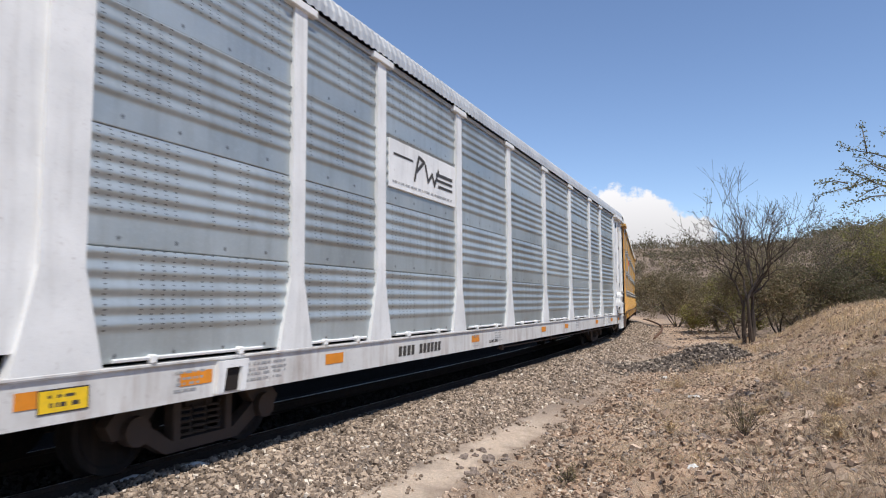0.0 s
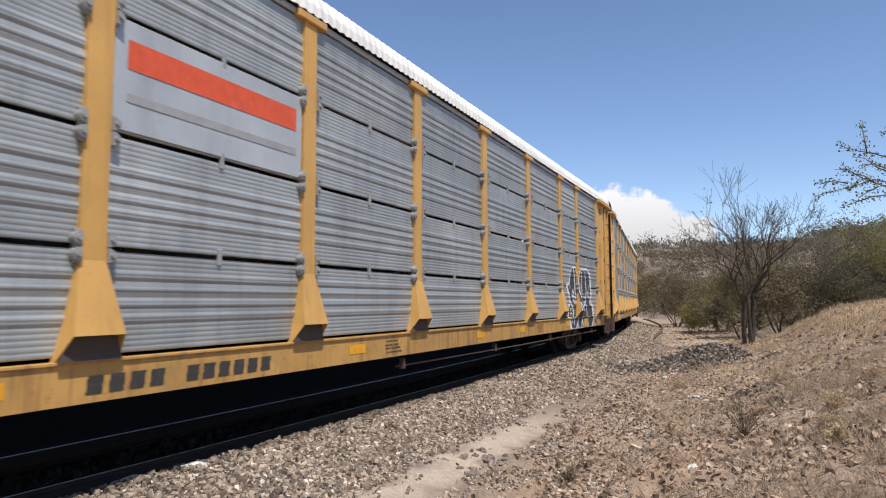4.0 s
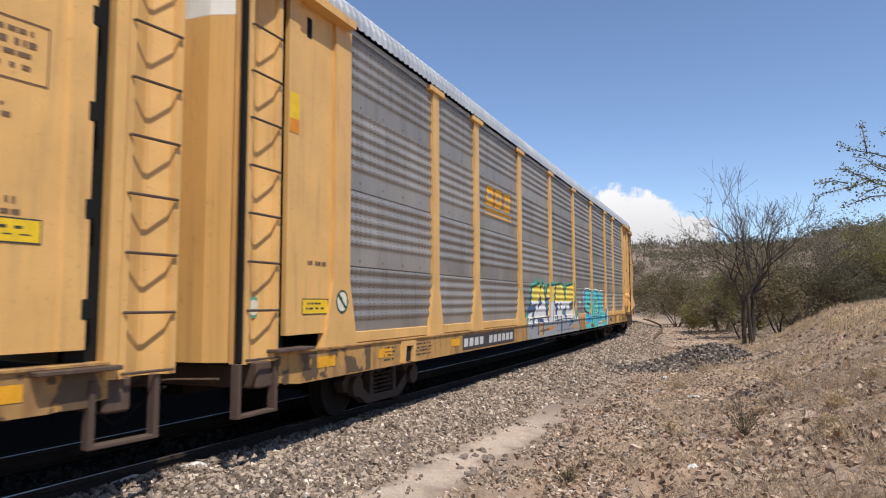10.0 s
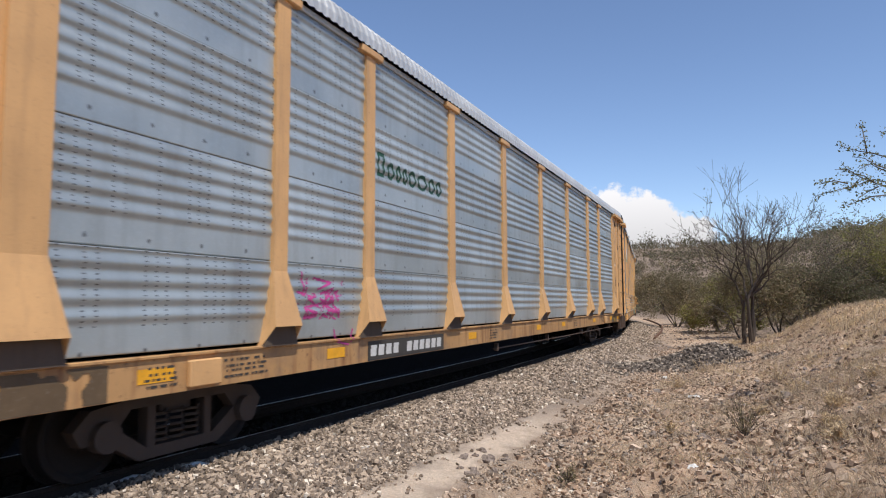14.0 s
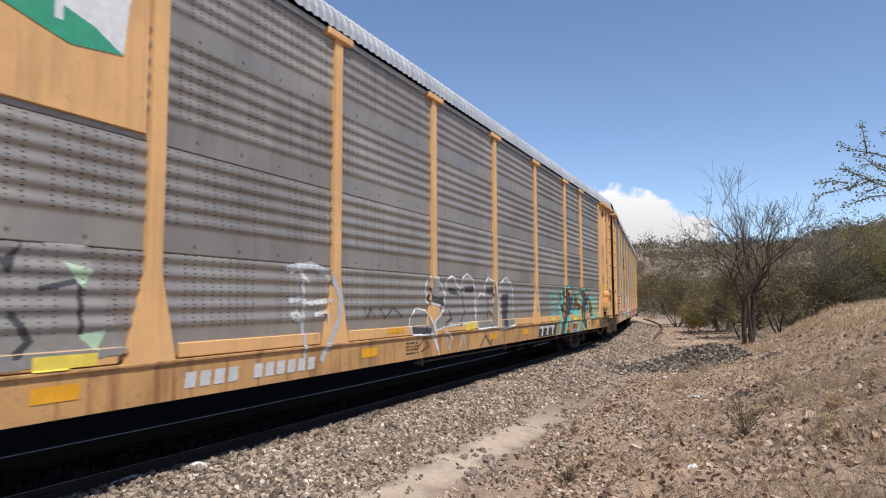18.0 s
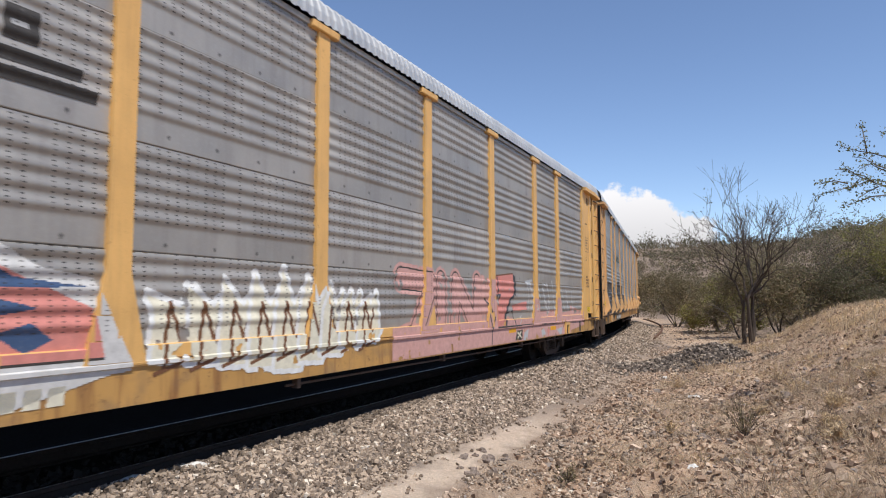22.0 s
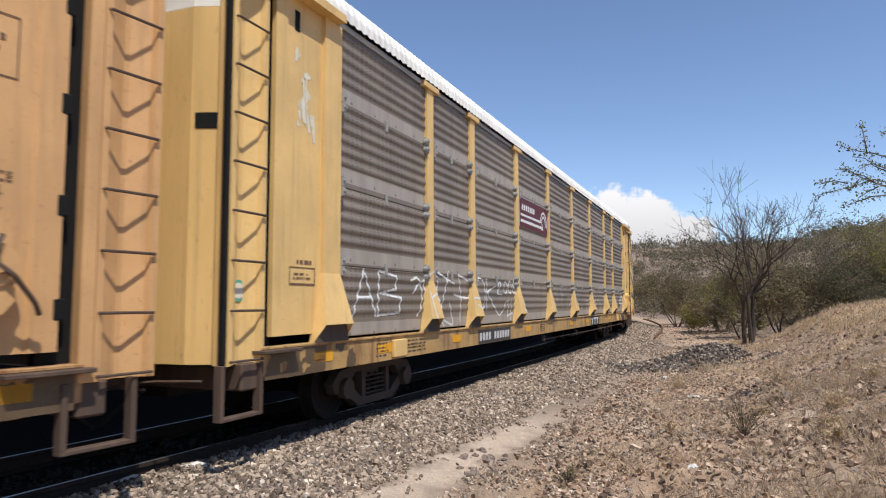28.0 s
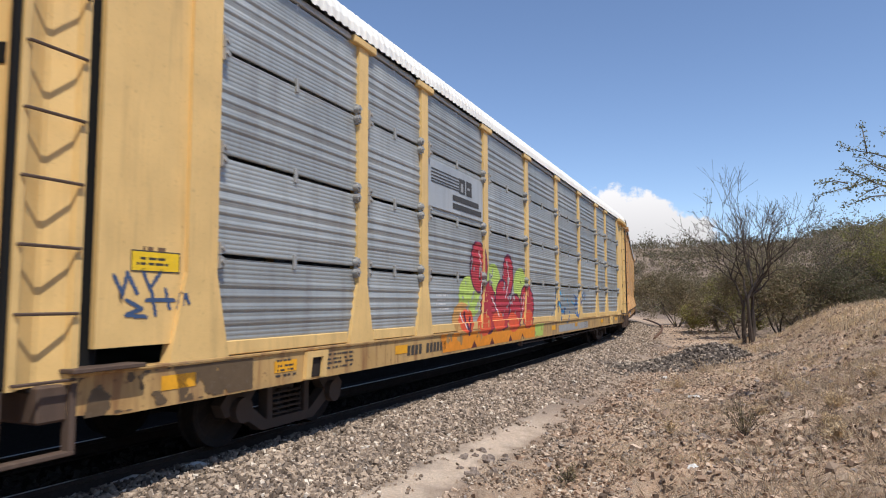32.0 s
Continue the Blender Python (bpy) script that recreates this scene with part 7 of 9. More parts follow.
c.poly([(-8.82, 1.54), (-8.70, 1.53), (-8.57, 1.04), (-8.69, 1.03)], "smoke")
c.line([(-9.09, 2.14), (-8.87, 1.81), (-9.11, 1.65), (-8.91, 1.56)], 0.04, "smoke")
c.line([(-9.12, 2.16), (-8.82, 1.83), (-9.05, 1.67), (-8.84, 1.57)], 0.025, "white")
c.line([(-8.45, 1.51), (-8.31, 1.31), (-8.42, 1.21)], 0.06, "smoke")
c.poly([(-8.63, 1.98), (-8.53, 1.93), (-8.40, 2.06), (-8.49, 1.80)], "smoke")
c.line([(-8.25, 1.71), (-7.93, 1.78), (-7.90, 1.34)], 0.045, "smoke")
c.poly([(-8.07, 1.93), (-7.81, 1.87), (-7.90, 1.72)], "mint")
c.poly([(-7.92, 1.34), (-7.66, 1.38), (-7.75, 1.20)], "mint")
c.poly([(-8.30, 1.19), (-7.76, 1.20), (-7.76, 1.09), (-8.30, 1.08)], "yellow")
c.poly([(-12.42, 1.67), (-12.29, 1.67), (-12.24, 1.52), (-12.37, 1.50)], "mint")
c.line([(-5.32, 2.00), (-4.85, 2.06), (-4.50, 1.96), (-4.29, 1.68), (-4.31, 1.39), (-4.51, 1.11), (-4.65, 0.90)], 0.09, "silver")
c.line([(-5.26, 1.63), (-5.05, 1.65), (-4.92, 1.59), (-4.48, 1.63)], 0.06, "chalk")
c.line([(-5.23, 1.46), (-5.13, 1.50), (-5.04, 1.37), (-5.21, 1.42)], 0.05, "chalk")
c.line([(-5.07, 2.06), (-5.02, 1.76), (-5.01, 0.94)], 0.06, "silver")
c.line([(-5.24, 1.96), (-5.11, 2.02), (-4.93, 1.85)], 0.05, "chalk")
c.line([(-4.77, 1.45), (-4.55, 1.49), (-4.57, 1.35)], 0.05, "chalk")
c.line([(-3.64, 1.53), (-3.57, 1.39), (-3.47, 1.52), (-3.36, 1.38)], 0.02, "ink")
c.line([(-3.21, 1.52), (-3.09, 1.37), (-2.81, 1.52), (-2.59, 1.39)], 0.02, "ink")
c.poly([(-2.31, 1.19), (-2.29, 1.38), (-2.09, 1.51), (-1.77, 1.47), (-1.52, 1.22), (-1.33, 0.79), (-1.57, 1.07), (-2.26, 1.08)], "haze")
c.line([(-2.31, 1.19), (-2.29, 1.38), (-2.09, 1.51), (-1.77, 1.47), (-1.52, 1.22), (-1.33, 0.79), (-1.57, 1.07), (-2.26, 1.08), (-2.31, 1.19)], 0.03, "white")
c.poly([(-2.28, 1.21), (-1.61, 1.17), (-1.63, 1.07), (-2.26, 1.10)], "smoke")
c.poly([(-1.76, 1.88), (-1.58, 2.03), (-1.24, 2.01), (-1.05, 1.79), (-0.89, 1.64), (-1.02, 1.51), (-1.73, 1.60)], "haze")
c.line([(-1.76, 1.88), (-1.58, 2.03), (-1.24, 2.01), (-1.05, 1.79), (-0.89, 1.64), (-1.02, 1.51), (-1.73, 1.60), (-1.76, 1.88)], 0.03, "white")
c.poly([(-1.70, 1.74), (-1.42, 1.70), (-0.98, 1.66), (-1.07, 1.53), (-1.70, 1.63)], "smoke")
c.poly([(-0.99, 1.83), (-0.90, 2.02), (-0.65, 2.08), (-0.44, 1.88), (-0.29, 1.84), (-0.22, 2.05), (0.01, 2.14), (0.25, 2.07), (0.39, 1.82), (0.34, 1.52), (0.46, 1.22), (-1.04, 1.18), (-1.45, 1.12), (-1.47, 1.29), (-1.04, 1.48)], "haze")
c.line([(-0.99, 1.83), (-0.90, 2.02), (-0.65, 2.08), (-0.44, 1.88), (-0.29, 1.84), (-0.22, 2.05), (0.01, 2.14), (0.25, 2.07), (0.39, 1.82), (0.34, 1.52), (0.46, 1.22), (-1.04, 1.18), (-1.45, 1.12), (-1.47, 1.29), (-1.04, 1.48), (-0.99, 1.83)], 0.03, "white")
c.poly([(-0.88, 1.87), (-0.51, 1.83), (-0.39, 1.72), (-0.81, 1.75)], "smoke")
c.poly([(-0.17, 1.89), (0.29, 1.92), (0.29, 1.78), (-0.09, 1.78)], "smoke")
c.line([(-0.29, 1.84), (-0.14, 1.40), (-0.36, 1.17)], 0.04, "smoke")
c.line([(-0.85, 1.45), (-0.71, 1.30), (-1.04, 1.20)], 0.05, "smoke")
c.poly([(0.42, 1.65), (0.68, 1.79), (0.86, 1.74), (0.92, 2.01), (1.15, 2.11), (1.44, 2.02), (1.54, 1.74), (1.54, 1.09), (0.46, 1.07)], "haze")
c.line([(0.42, 1.65), (0.68, 1.79), (0.86, 1.74), (0.92, 2.01), (1.15, 2.11), (1.44, 2.02), (1.54, 1.74), (1.54, 1.09), (0.46, 1.07), (0.42, 1.65)], 0.03, "white")
c.poly([(0.92, 1.90), (1.42, 1.93), (1.34, 1.74), (0.99, 1.78)], "smoke")
c.line([(1.05, 1.69), (1.05, 1.29)], 0.05, "smoke")
c.poly([(1.76, 1.99), (2.20, 2.15), (2.57, 1.96), (2.66, 1.09), (1.75, 1.00)], "haze")
c.line([(1.76, 1.99), (2.20, 2.15), (2.57, 1.96), (2.66, 1.09), (1.75, 1.00), (1.76, 1.99)], 0.03, "white")
c.poly([(1.86, 1.75), (2.31, 1.80), (2.19, 1.06), (1.96, 1.07)], "smoke")
c.poly([(-0.14, 1.20), (0.39, 1.22), (0.39, 1.10), (-0.14, 1.08)], "yellow")
c.poly([(-3.03, 1.21), (-2.54, 1.20), (-2.54, 1.14), (-3.03, 1.13)], "amber")
c.line([(-1.04, 1.09), (-0.71, 0.96), (-0.91, 0.78), (-1.04, 1.09)], 0.035, "silver")
c.line([(-0.50, 0.71), (-0.24, 1.01), (-0.13, 0.76)], 0.035, "silver")
c.line([(0.60, 0.74), (0.86, 0.94), (1.14, 0.74), (1.34, 0.96)], 0.035, "smoke")
c.line([(-1.52, 1.01), (-1.34, 0.86), (-1.28, 0.71)], 0.03, "white")
c.line([(-2.00, 0.91), (-1.85, 1.03), (-1.68, 0.88), (-1.95, 0.81)], 0.02, "ink")
c.line([(3.4, 1.3), (3.9, 1.9), (4.0, 1.3)], 0.05, "grey").line([(4.2, 1.85), (4.9, 1.8), (4.3, 1.4), (5.0, 1.35)], 0.05, "grey")
c.line([(5.69, 1.65), (5.81, 1.91), (5.97, 1.70)], 0.05, "aqua")
c.line([(6.11, 1.84), (6.18, 1.72), (6.28, 1.90)], 0.05, "aqua")
c.line([(5.65, 1.56), (6.28, 1.63)], 0.04, "aqua")
c.line([(5.68, 1.45), (6.22, 1.52)], 0.05, "aqua")
c.line([(5.64, 1.33), (6.26, 1.41)], 0.05, "aqua")
c.line([(5.74, 1.24), (6.18, 1.29)], 0.05, "aqua")
c.line([(5.90, 1.58), (5.96, 1.34)], 0.06, "grey")
c.line([(5.77, 1.56), (5.81, 1.30)], 0.05, "grey")
c.line([(6.08, 1.58), (6.12, 1.36)], 0.05, "haze")
c.poly([(6.65, 1.77), (6.76, 1.97), (7.18, 2.08), (7.84, 2.06), (8.11, 1.90), (8.18, 1.67), (8.03, 1.41), (7.56, 1.28), (7.40, 1.21), (7.49, 0.69), (7.19, 0.67), (6.55, 0.67), (6.93, 1.11), (6.64, 1.24), (6.43, 1.48), (6.84, 1.61), (6.84, 1.64), (6.59, 1.70)], "ink")
c.poly([(6.70, 1.75), (6.80, 1.93), (7.18, 2.04), (7.82, 2.01), (8.02, 1.88), (8.07, 1.67), (7.96, 1.45), (7.52, 1.33), (7.36, 1.24), (7.44, 0.70), (7.19, 0.69), (6.84, 0.71), (6.96, 1.14), (6.72, 1.26), (6.52, 1.48), (6.86, 1.55), (6.89, 1.66), (6.67, 1.73)], "smoke")
c.poly([(6.68, 1.89), (6.82, 1.94), (6.86, 1.73), (7.02, 1.69), (6.91, 1.55), (6.61, 1.52), (6.65, 1.39), (6.86, 1.31), (6.82, 1.22), (6.58, 1.25), (6.41, 1.48), (6.52, 1.55), (6.81, 1.63), (6.76, 1.74)], "aqua")
c.line([(6.73, 1.89), (7.00, 2.02), (7.75, 2.03), (8.02, 1.89), (8.12, 1.70), (8.01, 1.54)], 0.045, "aqua")
c.poly([(6.61, 1.20), (6.80, 1.22), (6.47, 0.67), (6.30, 0.69)], "aqua")
c.poly([(7.27, 1.23), (7.52, 1.17), (7.66, 1.09), (7.62, 1.00), (7.40, 1.06), (7.19, 0.73), (6.93, 0.70), (7.11, 1.01)], "aqua")
c.poly([(7.50, 1.97), (7.93, 1.95), (7.97, 1.83), (7.83, 1.72), (7.71, 1.88)], "tan")
c.poly([(7.50, 1.33), (7.94, 1.37), (8.16, 1.73), (8.10, 1.44), (8.32, 1.41), (8.47, 1.44), (8.42, 1.34), (8.04, 1.24)], "aqua")
c.poly([(7.44, 1.05), (7.61, 0.97), (7.53, 0.83)], "tan")
c.poly([(6.65, 1.00), (6.83, 1.01), (6.80, 0.72), (6.67, 0.71)], "rust")
c.poly([(7.04, 0.85), (7.41, 0.87), (7.41, 0.80), (7.04, 0.80)], "tan")
c.poly([(8.05, 1.45), (8.23, 1.83), (8.43, 1.91), (8.63, 1.84), (8.88, 1.53), (8.86, 1.22), (8.57, 1.15), (8.22, 1.18)], "ink")
c.poly([(8.12, 1.51), (8.33, 1.76), (8.56, 1.83), (8.80, 1.57), (8.77, 1.28), (8.52, 1.20), (8.20, 1.26)], "rust")
c.poly([(8.49, 1.81), (8.59, 1.81), (8.77, 1.57), (8.67, 1.50)], "tan")
c.line([(8.10, 1.57), (8.23, 1.79), (8.43, 1.89), (8.63, 1.81)], 0.05, "aqua")
c.poly([(8.08, 1.32), (8.50, 1.46), (8.47, 1.36), (8.73, 1.33), (8.92, 1.44), (8.86, 1.21), (8.57, 1.12), (8.22, 1.17)], "aqua")
c.poly([(8.74, 1.81), (8.94, 2.02), (9.35, 2.09), (9.92, 2.03), (10.17, 1.84), (10.09, 1.48), (9.74, 1.34), (9.62, 1.15), (9.75, 0.77), (9.25, 0.74), (9.02, 1.14), (8.95, 1.34), (8.73, 1.43), (9.12, 1.64)], "ink")
c.poly([(8.83, 1.81), (8.99, 1.97), (9.35, 2.03), (9.83, 1.98), (10.03, 1.82), (9.95, 1.53), (9.61, 1.38), (9.53, 1.19), (9.63, 0.81), (9.33, 0.80), (9.11, 1.14), (9.06, 1.35), (8.89, 1.44), (9.18, 1.64)], "smoke")
c.line([(8.83, 1.91), (9.05, 2.00), (9.67, 2.02), (10.06, 1.88), (10.03, 1.52), (9.61, 1.40)], 0.045, "aqua")
c.poly([(8.79, 1.85), (8.94, 1.89), (9.00, 1.75), (9.18, 1.71), (9.06, 1.55), (8.77, 1.53)], "aqua")
c.line([(9.25, 1.28), (9.07, 1.00), (9.51, 0.69)], 0.05, "aqua")
c.poly([(9.61, 1.98), (10.00, 1.94), (9.92, 1.77), (9.74, 1.86)], "tan")
c.poly([(8.68, 0.99), (8.93, 1.01), (8.65, 0.69), (8.43, 0.69)], "aqua")
c.poly([(9.13, 0.92), (9.33, 0.95), (9.51, 0.69), (9.33, 0.69)], "aqua")
c.poly([(9.35, 1.20), (9.55, 1.23), (9.62, 1.04), (9.49, 0.97)], "tan")
c.poly([(10.03, 1.41), (10.14, 1.72), (10.41, 1.81), (10.72, 1.69), (10.79, 1.39), (10.69, 1.10), (10.38, 1.01), (10.12, 1.10)], "aqua")
c.poly([(10.12, 1.40), (10.23, 1.66), (10.41, 1.73), (10.63, 1.63), (10.67, 1.39), (10.58, 1.16), (10.38, 1.09), (10.20, 1.16)], "rust")
c.poly([(10.38, 1.73), (10.63, 1.63), (10.63, 1.48), (10.44, 1.52)], "tan")
c.poly([(10.79, 1.69), (10.95, 1.92), (11.10, 1.66), (11.44, 1.65), (11.22, 1.38), (11.36, 1.07), (11.05, 1.15), (10.82, 0.95), (10.82, 1.39)], "aqua")
c.poly([(10.88, 1.65), (10.97, 1.80), (11.03, 1.60), (11.28, 1.58), (11.12, 1.39), (11.22, 1.16), (11.02, 1.23), (10.90, 1.09), (10.90, 1.39)], "tan")
c.line([(10.23, 2.05), (10.41, 2.24)], 0.03, "smoke")
c.line([(10.45, 1.97), (10.72, 2.15)], 0.03, "smoke")
c.line([(11.10, 1.86), (11.37, 2.05)], 0.03, "smoke")
c.poly([(7.98, 1.18), (8.47, 1.19), (8.47, 1.07), (7.98, 1.06)], "yellow")
c.poly([(5.57, 1.21), (6.06, 1.20), (6.06, 1.10), (5.58, 1.10)], "yellow")
c.poly([(7.88, 1.00), (8.48, 1.01), (8.43, 0.68), (7.84, 0.69)], "chalk")
c.poly([(7.92, 0.96), (8.15, 0.97), (8.14, 0.79), (7.90, 0.79)], "smoke")
c.poly([(8.19, 0.97), (8.43, 0.97), (8.41, 0.79), (8.18, 0.80)], "smoke")
c.poly([(7.88, 0.77), (8.39, 0.77), (8.38, 0.72), (7.88, 0.72)], "smoke")
c.line([(5.70, 1.01), (5.87, 0.97), (5.92, 1.01), (6.19, 1.04), (6.25, 0.93)], 0.04, "aqua")
c.fade(0.14, 11, 0.15).put(sp, "graffiti", "row of grey, white and turquoise graffiti")
c = sill_marks(sp, "ink", (-6.9, -4.7, None, "chalk"), 15)
c.rect(4.45, 6.05, 0.72, 1.02, "ink", 0.4)
for x in (4.55, 5.02, 5.5):
    c.rect(x, x + 0.42, 0.93, 0.99, "chalk", 0.4).rect(x + 0.13, x + 0.27, 0.75, 0.95, "chalk", 0.4)
c.put(sp, "sill_lettering", "reflectors and stencils on the sill")
end_marks(sp, 1, "stencil", 45), end_marks(sp, -1, "stencil", 46)
c = Canvas(-12.9, -12.15, 2.5, 4.2)
c.line([(-12.7, 4.1), (-12.4, 4.0), (-12.7, 3.85), (-12.35, 3.8)], 0.025, "ink").line([(-12.8, 3.5), (-12.6, 3.3), (-12.75, 3.0)], 0.05, "silver").line([(-12.5, 3.4), (-12.25, 3.35), (-12.3, 3.2), (-12.5, 3.4), (-12.55, 2.6)], 0.03, "silver").put(sp, "graffiti", "thin grey scrawl")

# yellow car with the pink pieces
sp = SPEC[4]
for k, seed in ((4, 17), (7, 19)):
    c = Canvas(-7.1, -4.4, 3.2, 4.0)
    for i in range(5):
        c.rect(-6.95, -5.75, 3.62 + 0.055 * i, 3.645 + 0.055 * i, "ink")
    c.rect(-5.75, -5.45, 3.60, 3.88, "ink").rect(-5.40, -5.12, 3.60, 3.88, "ink").rect(-5.66, -5.55, 3.64, 3.80, "grey").rect(-5.34, -5.2, 3.72, 3.76, "grey")
    c.rect(-6.05, -4.75, 3.43, 3.53, "ink").rect(-6.05, -4.6, 3.28, 3.38, "ink").put(SPEC[k], "emblem", "black striped block emblem")
c = Canvas(-12.35, -4.2, 0.72, 2.15)
c.poly([(-12.20, 2.08), (-9.18, 2.04), (-9.21, 0.79), (-11.21, 0.74), (-11.78, 0.77), (-11.92, 1.08), (-10.99, 1.40), (-11.81, 1.55)], "chalk")
c.poly([(-11.89, 1.90), (-10.46, 1.87), (-10.66, 1.45), (-11.07, 1.24), (-11.67, 1.31), (-11.61, 1.58)], "pink")
c.poly([(-10.24, 1.84), (-9.28, 1.91), (-9.26, 0.86), (-10.89, 0.84)], "pink")
c.poly([(-12.13, 2.04), (-10.56, 1.99), (-9.18, 2.00), (-9.23, 1.87), (-10.65, 1.84), (-11.76, 1.94)], "navy")
c.poly([(-10.58, 1.87), (-10.12, 1.84), (-11.02, 0.73), (-11.33, 0.74)], "navy")
c.poly([(-11.95, 1.13), (-11.53, 1.26), (-11.22, 1.06), (-11.72, 0.78)], "mint")
c.poly([(-10.66, 1.95), (-10.17, 2.03), (-9.04, 2.09), (-8.98, 2.14), (-8.90, 2.08), (-8.85, 1.89), (-8.10, 1.94), (-7.95, 2.04), (-7.53, 2.07), (-7.17, 2.03), (-7.11, 2.15), (-6.58, 2.12), (-6.38, 2.04), (-6.31, 1.85), (-6.04, 2.03), (-5.37, 2.06), (-5.03, 1.88), (-4.58, 1.81), (-4.37, 1.39), (-4.16, 1.01), (-4.41, 0.99), (-6.38, 0.54), (-10.59, 0.66)], "chalk")
c.poly([(-10.66, 1.89), (-9.76, 1.95), (-9.80, 1.59), (-9.93, 1.17), (-9.74, 1.16), (-9.48, 1.23), (-9.39, 1.49), (-9.31, 1.96), (-9.02, 2.01), (-8.95, 1.68), (-8.82, 1.08), (-8.98, 0.71), (-9.70, 0.80), (-10.60, 0.77)], "pink")
c.poly([(-8.69, 1.85), (-8.10, 1.86), (-8.09, 1.13), (-7.75, 0.71), (-8.42, 0.71), (-8.79, 1.08), (-8.44, 1.26), (-8.46, 1.69), (-8.69, 1.68)], "pink")
c.poly([(-7.01, 2.06), (-6.47, 2.05), (-6.38, 1.78), (-5.91, 1.95), (-5.36, 1.89), (-4.58, 1.56), (-4.47, 1.13), (-6.83, 1.14), (-6.88, 1.25), (-6.28, 1.64), (-6.52, 1.81), (-6.99, 1.44)], "pink")
c.poly([(-8.02, 1.80), (-7.70, 1.91), (-7.34, 1.90), (-7.05, 1.73), (-6.99, 1.44), (-6.68, 1.44), (-6.80, 0.92), (-7.12, 0.74), (-7.58, 0.76), (-7.92, 1.01), (-8.12, 1.30), (-8.15, 1.58)], "mint")
c.poly([(-9.63, 1.92), (-9.40, 1.95), (-9.52, 1.32), (-9.62, 1.15), (-9.94, 1.03), (-9.84, 1.12), (-9.70, 1.33)], "navy")
c.poly([(-9.26, 1.51), (-9.08, 1.10), (-8.93, 0.84), (-8.64, 0.70), (-9.05, 0.78), (-9.19, 0.96)], "navy")
c.poly([(-9.28, 1.19), (-9.19, 1.02), (-9.07, 0.79), (-9.42, 0.85)], "chalk")
c.poly([(-8.92, 1.88), (-8.70, 1.88), (-8.68, 1.62), (-8.85, 1.63)], "navy")
c.poly([(-8.62, 1.66), (-8.47, 1.68), (-8.44, 1.26), (-8.63, 1.09)], "navy")
c.poly([(-8.07, 1.92), (-7.87, 2.02), (-7.35, 2.01), (-7.17, 1.88), (-7.61, 1.91), (-7.97, 1.76)], "navy")
c.poly([(-7.16, 2.02), (-7.01, 2.09), (-6.98, 1.57), (-7.16, 1.45)], "sky")
c.line([(-7.60, 1.44), (-7.04, 1.50), (-6.74, 1.71), (-6.40, 1.76)], 0.045, "navy")
c.poly([(-7.72, 1.55), (-7.52, 1.67), (-7.29, 1.64), (-7.10, 1.43), (-7.47, 1.41)], "navy")
c.poly([(-7.65, 1.55), (-7.50, 1.59), (-7.26, 1.45), (-7.49, 1.44)], "white")
c.poly([(-7.75, 1.28), (-7.14, 1.30), (-7.28, 1.11), (-7.61, 1.16)], "navy")
c.poly([(-7.66, 1.26), (-7.21, 1.26), (-7.32, 1.17), (-7.58, 1.19)], "white")
c.poly([(-6.23, 1.92), (-5.65, 2.00), (-5.22, 1.80), (-4.58, 1.73), (-5.36, 1.72), (-5.91, 1.86)], "navy")
c.poly([(-5.75, 1.64), (-5.51, 1.68), (-5.03, 1.56), (-5.36, 1.50), (-5.67, 1.49)], "navy")
c.poly([(-5.67, 1.60), (-5.45, 1.63), (-5.50, 1.53)], "white")
c.poly([(-5.36, 1.37), (-5.09, 1.45), (-4.90, 1.31), (-5.12, 1.21)], "navy")
c.line([(-9.48, 1.23), (-9.50, 1.12), (-10.13, 1.10)], 0.03, "ink")
c.line([(-8.82, 1.18), (-8.81, 1.09), (-7.46, 1.12), (-6.85, 1.13), (-4.49, 1.13)], 0.026, "ink")
c.poly([(-8.22, 0.95), (-7.71, 0.96), (-7.71, 0.90), (-8.20, 0.89)], "amber")
c.fade(0.26, 21, 0.15).put(sp, "graffiti", "faded pink graffiti outlined in white")
c = Canvas(-4.2, 12.1, 0.72, 2.25)
for i in range(9):
    u = -3.9 + 0.42 * i
    tip = 2.0 - 0.16 * abs(i - 4) / 2
    spike = [(u - 0.1, 0.85 + 0.06 * abs(i - 4)), (u - 0.05, 1.5), (u + 0.05 + 0.05 * (i - 4), tip), (u + 0.24, 1.55), (u + 0.42, 1.75), (u + 0.5, 1.2), (u + 0.36, 0.82 + 0.06 * abs(i - 4))]
    c.line(spike + spike[:1], 0.12, "white").poly(spike, "cream").line([(u + 0.05, 1.0), (u + 0.12, 1.6), (u + 0.28, 1.2), (u + 0.34, 1.5)], 0.045, "rust").line([(u - 0.05, 0.95), (u + 0.3, 1.05)], 0.04, "rust")
for ch, a, b in (("Z", 0.6, 1.6), ("I", 1.7, 2.3), ("N", 2.55, 3.6)):
    c.letter(GL[ch], a, b, 1.08, 1.98, 0.32, "rose", "ink", "rose", 0.025, 0.06)
c.poly([(0.3, 0.72), (0.3, 1.22), (10.4, 1.22), (10.4, 0.72)], "rose").poly([(10.4, 0.8), (10.4, 1.5), (11.8, 1.3), (11.9, 0.9)], "rose")
c.poly([(3.55, 2.04), (3.88, 2.15), (4.29, 2.08), (4.36, 0.90), (3.62, 0.78)], "rose")
c.poly([(4.29, 2.06), (4.50, 2.08), (4.55, 1.06), (4.34, 0.95)], "rose")
c.poly([(4.50, 2.03), (4.66, 2.16), (5.66, 2.25), (5.79, 1.80), (5.51, 1.71), (5.23, 1.48), (5.11, 1.29), (5.11, 1.10), (4.59, 1.09)], "pink")
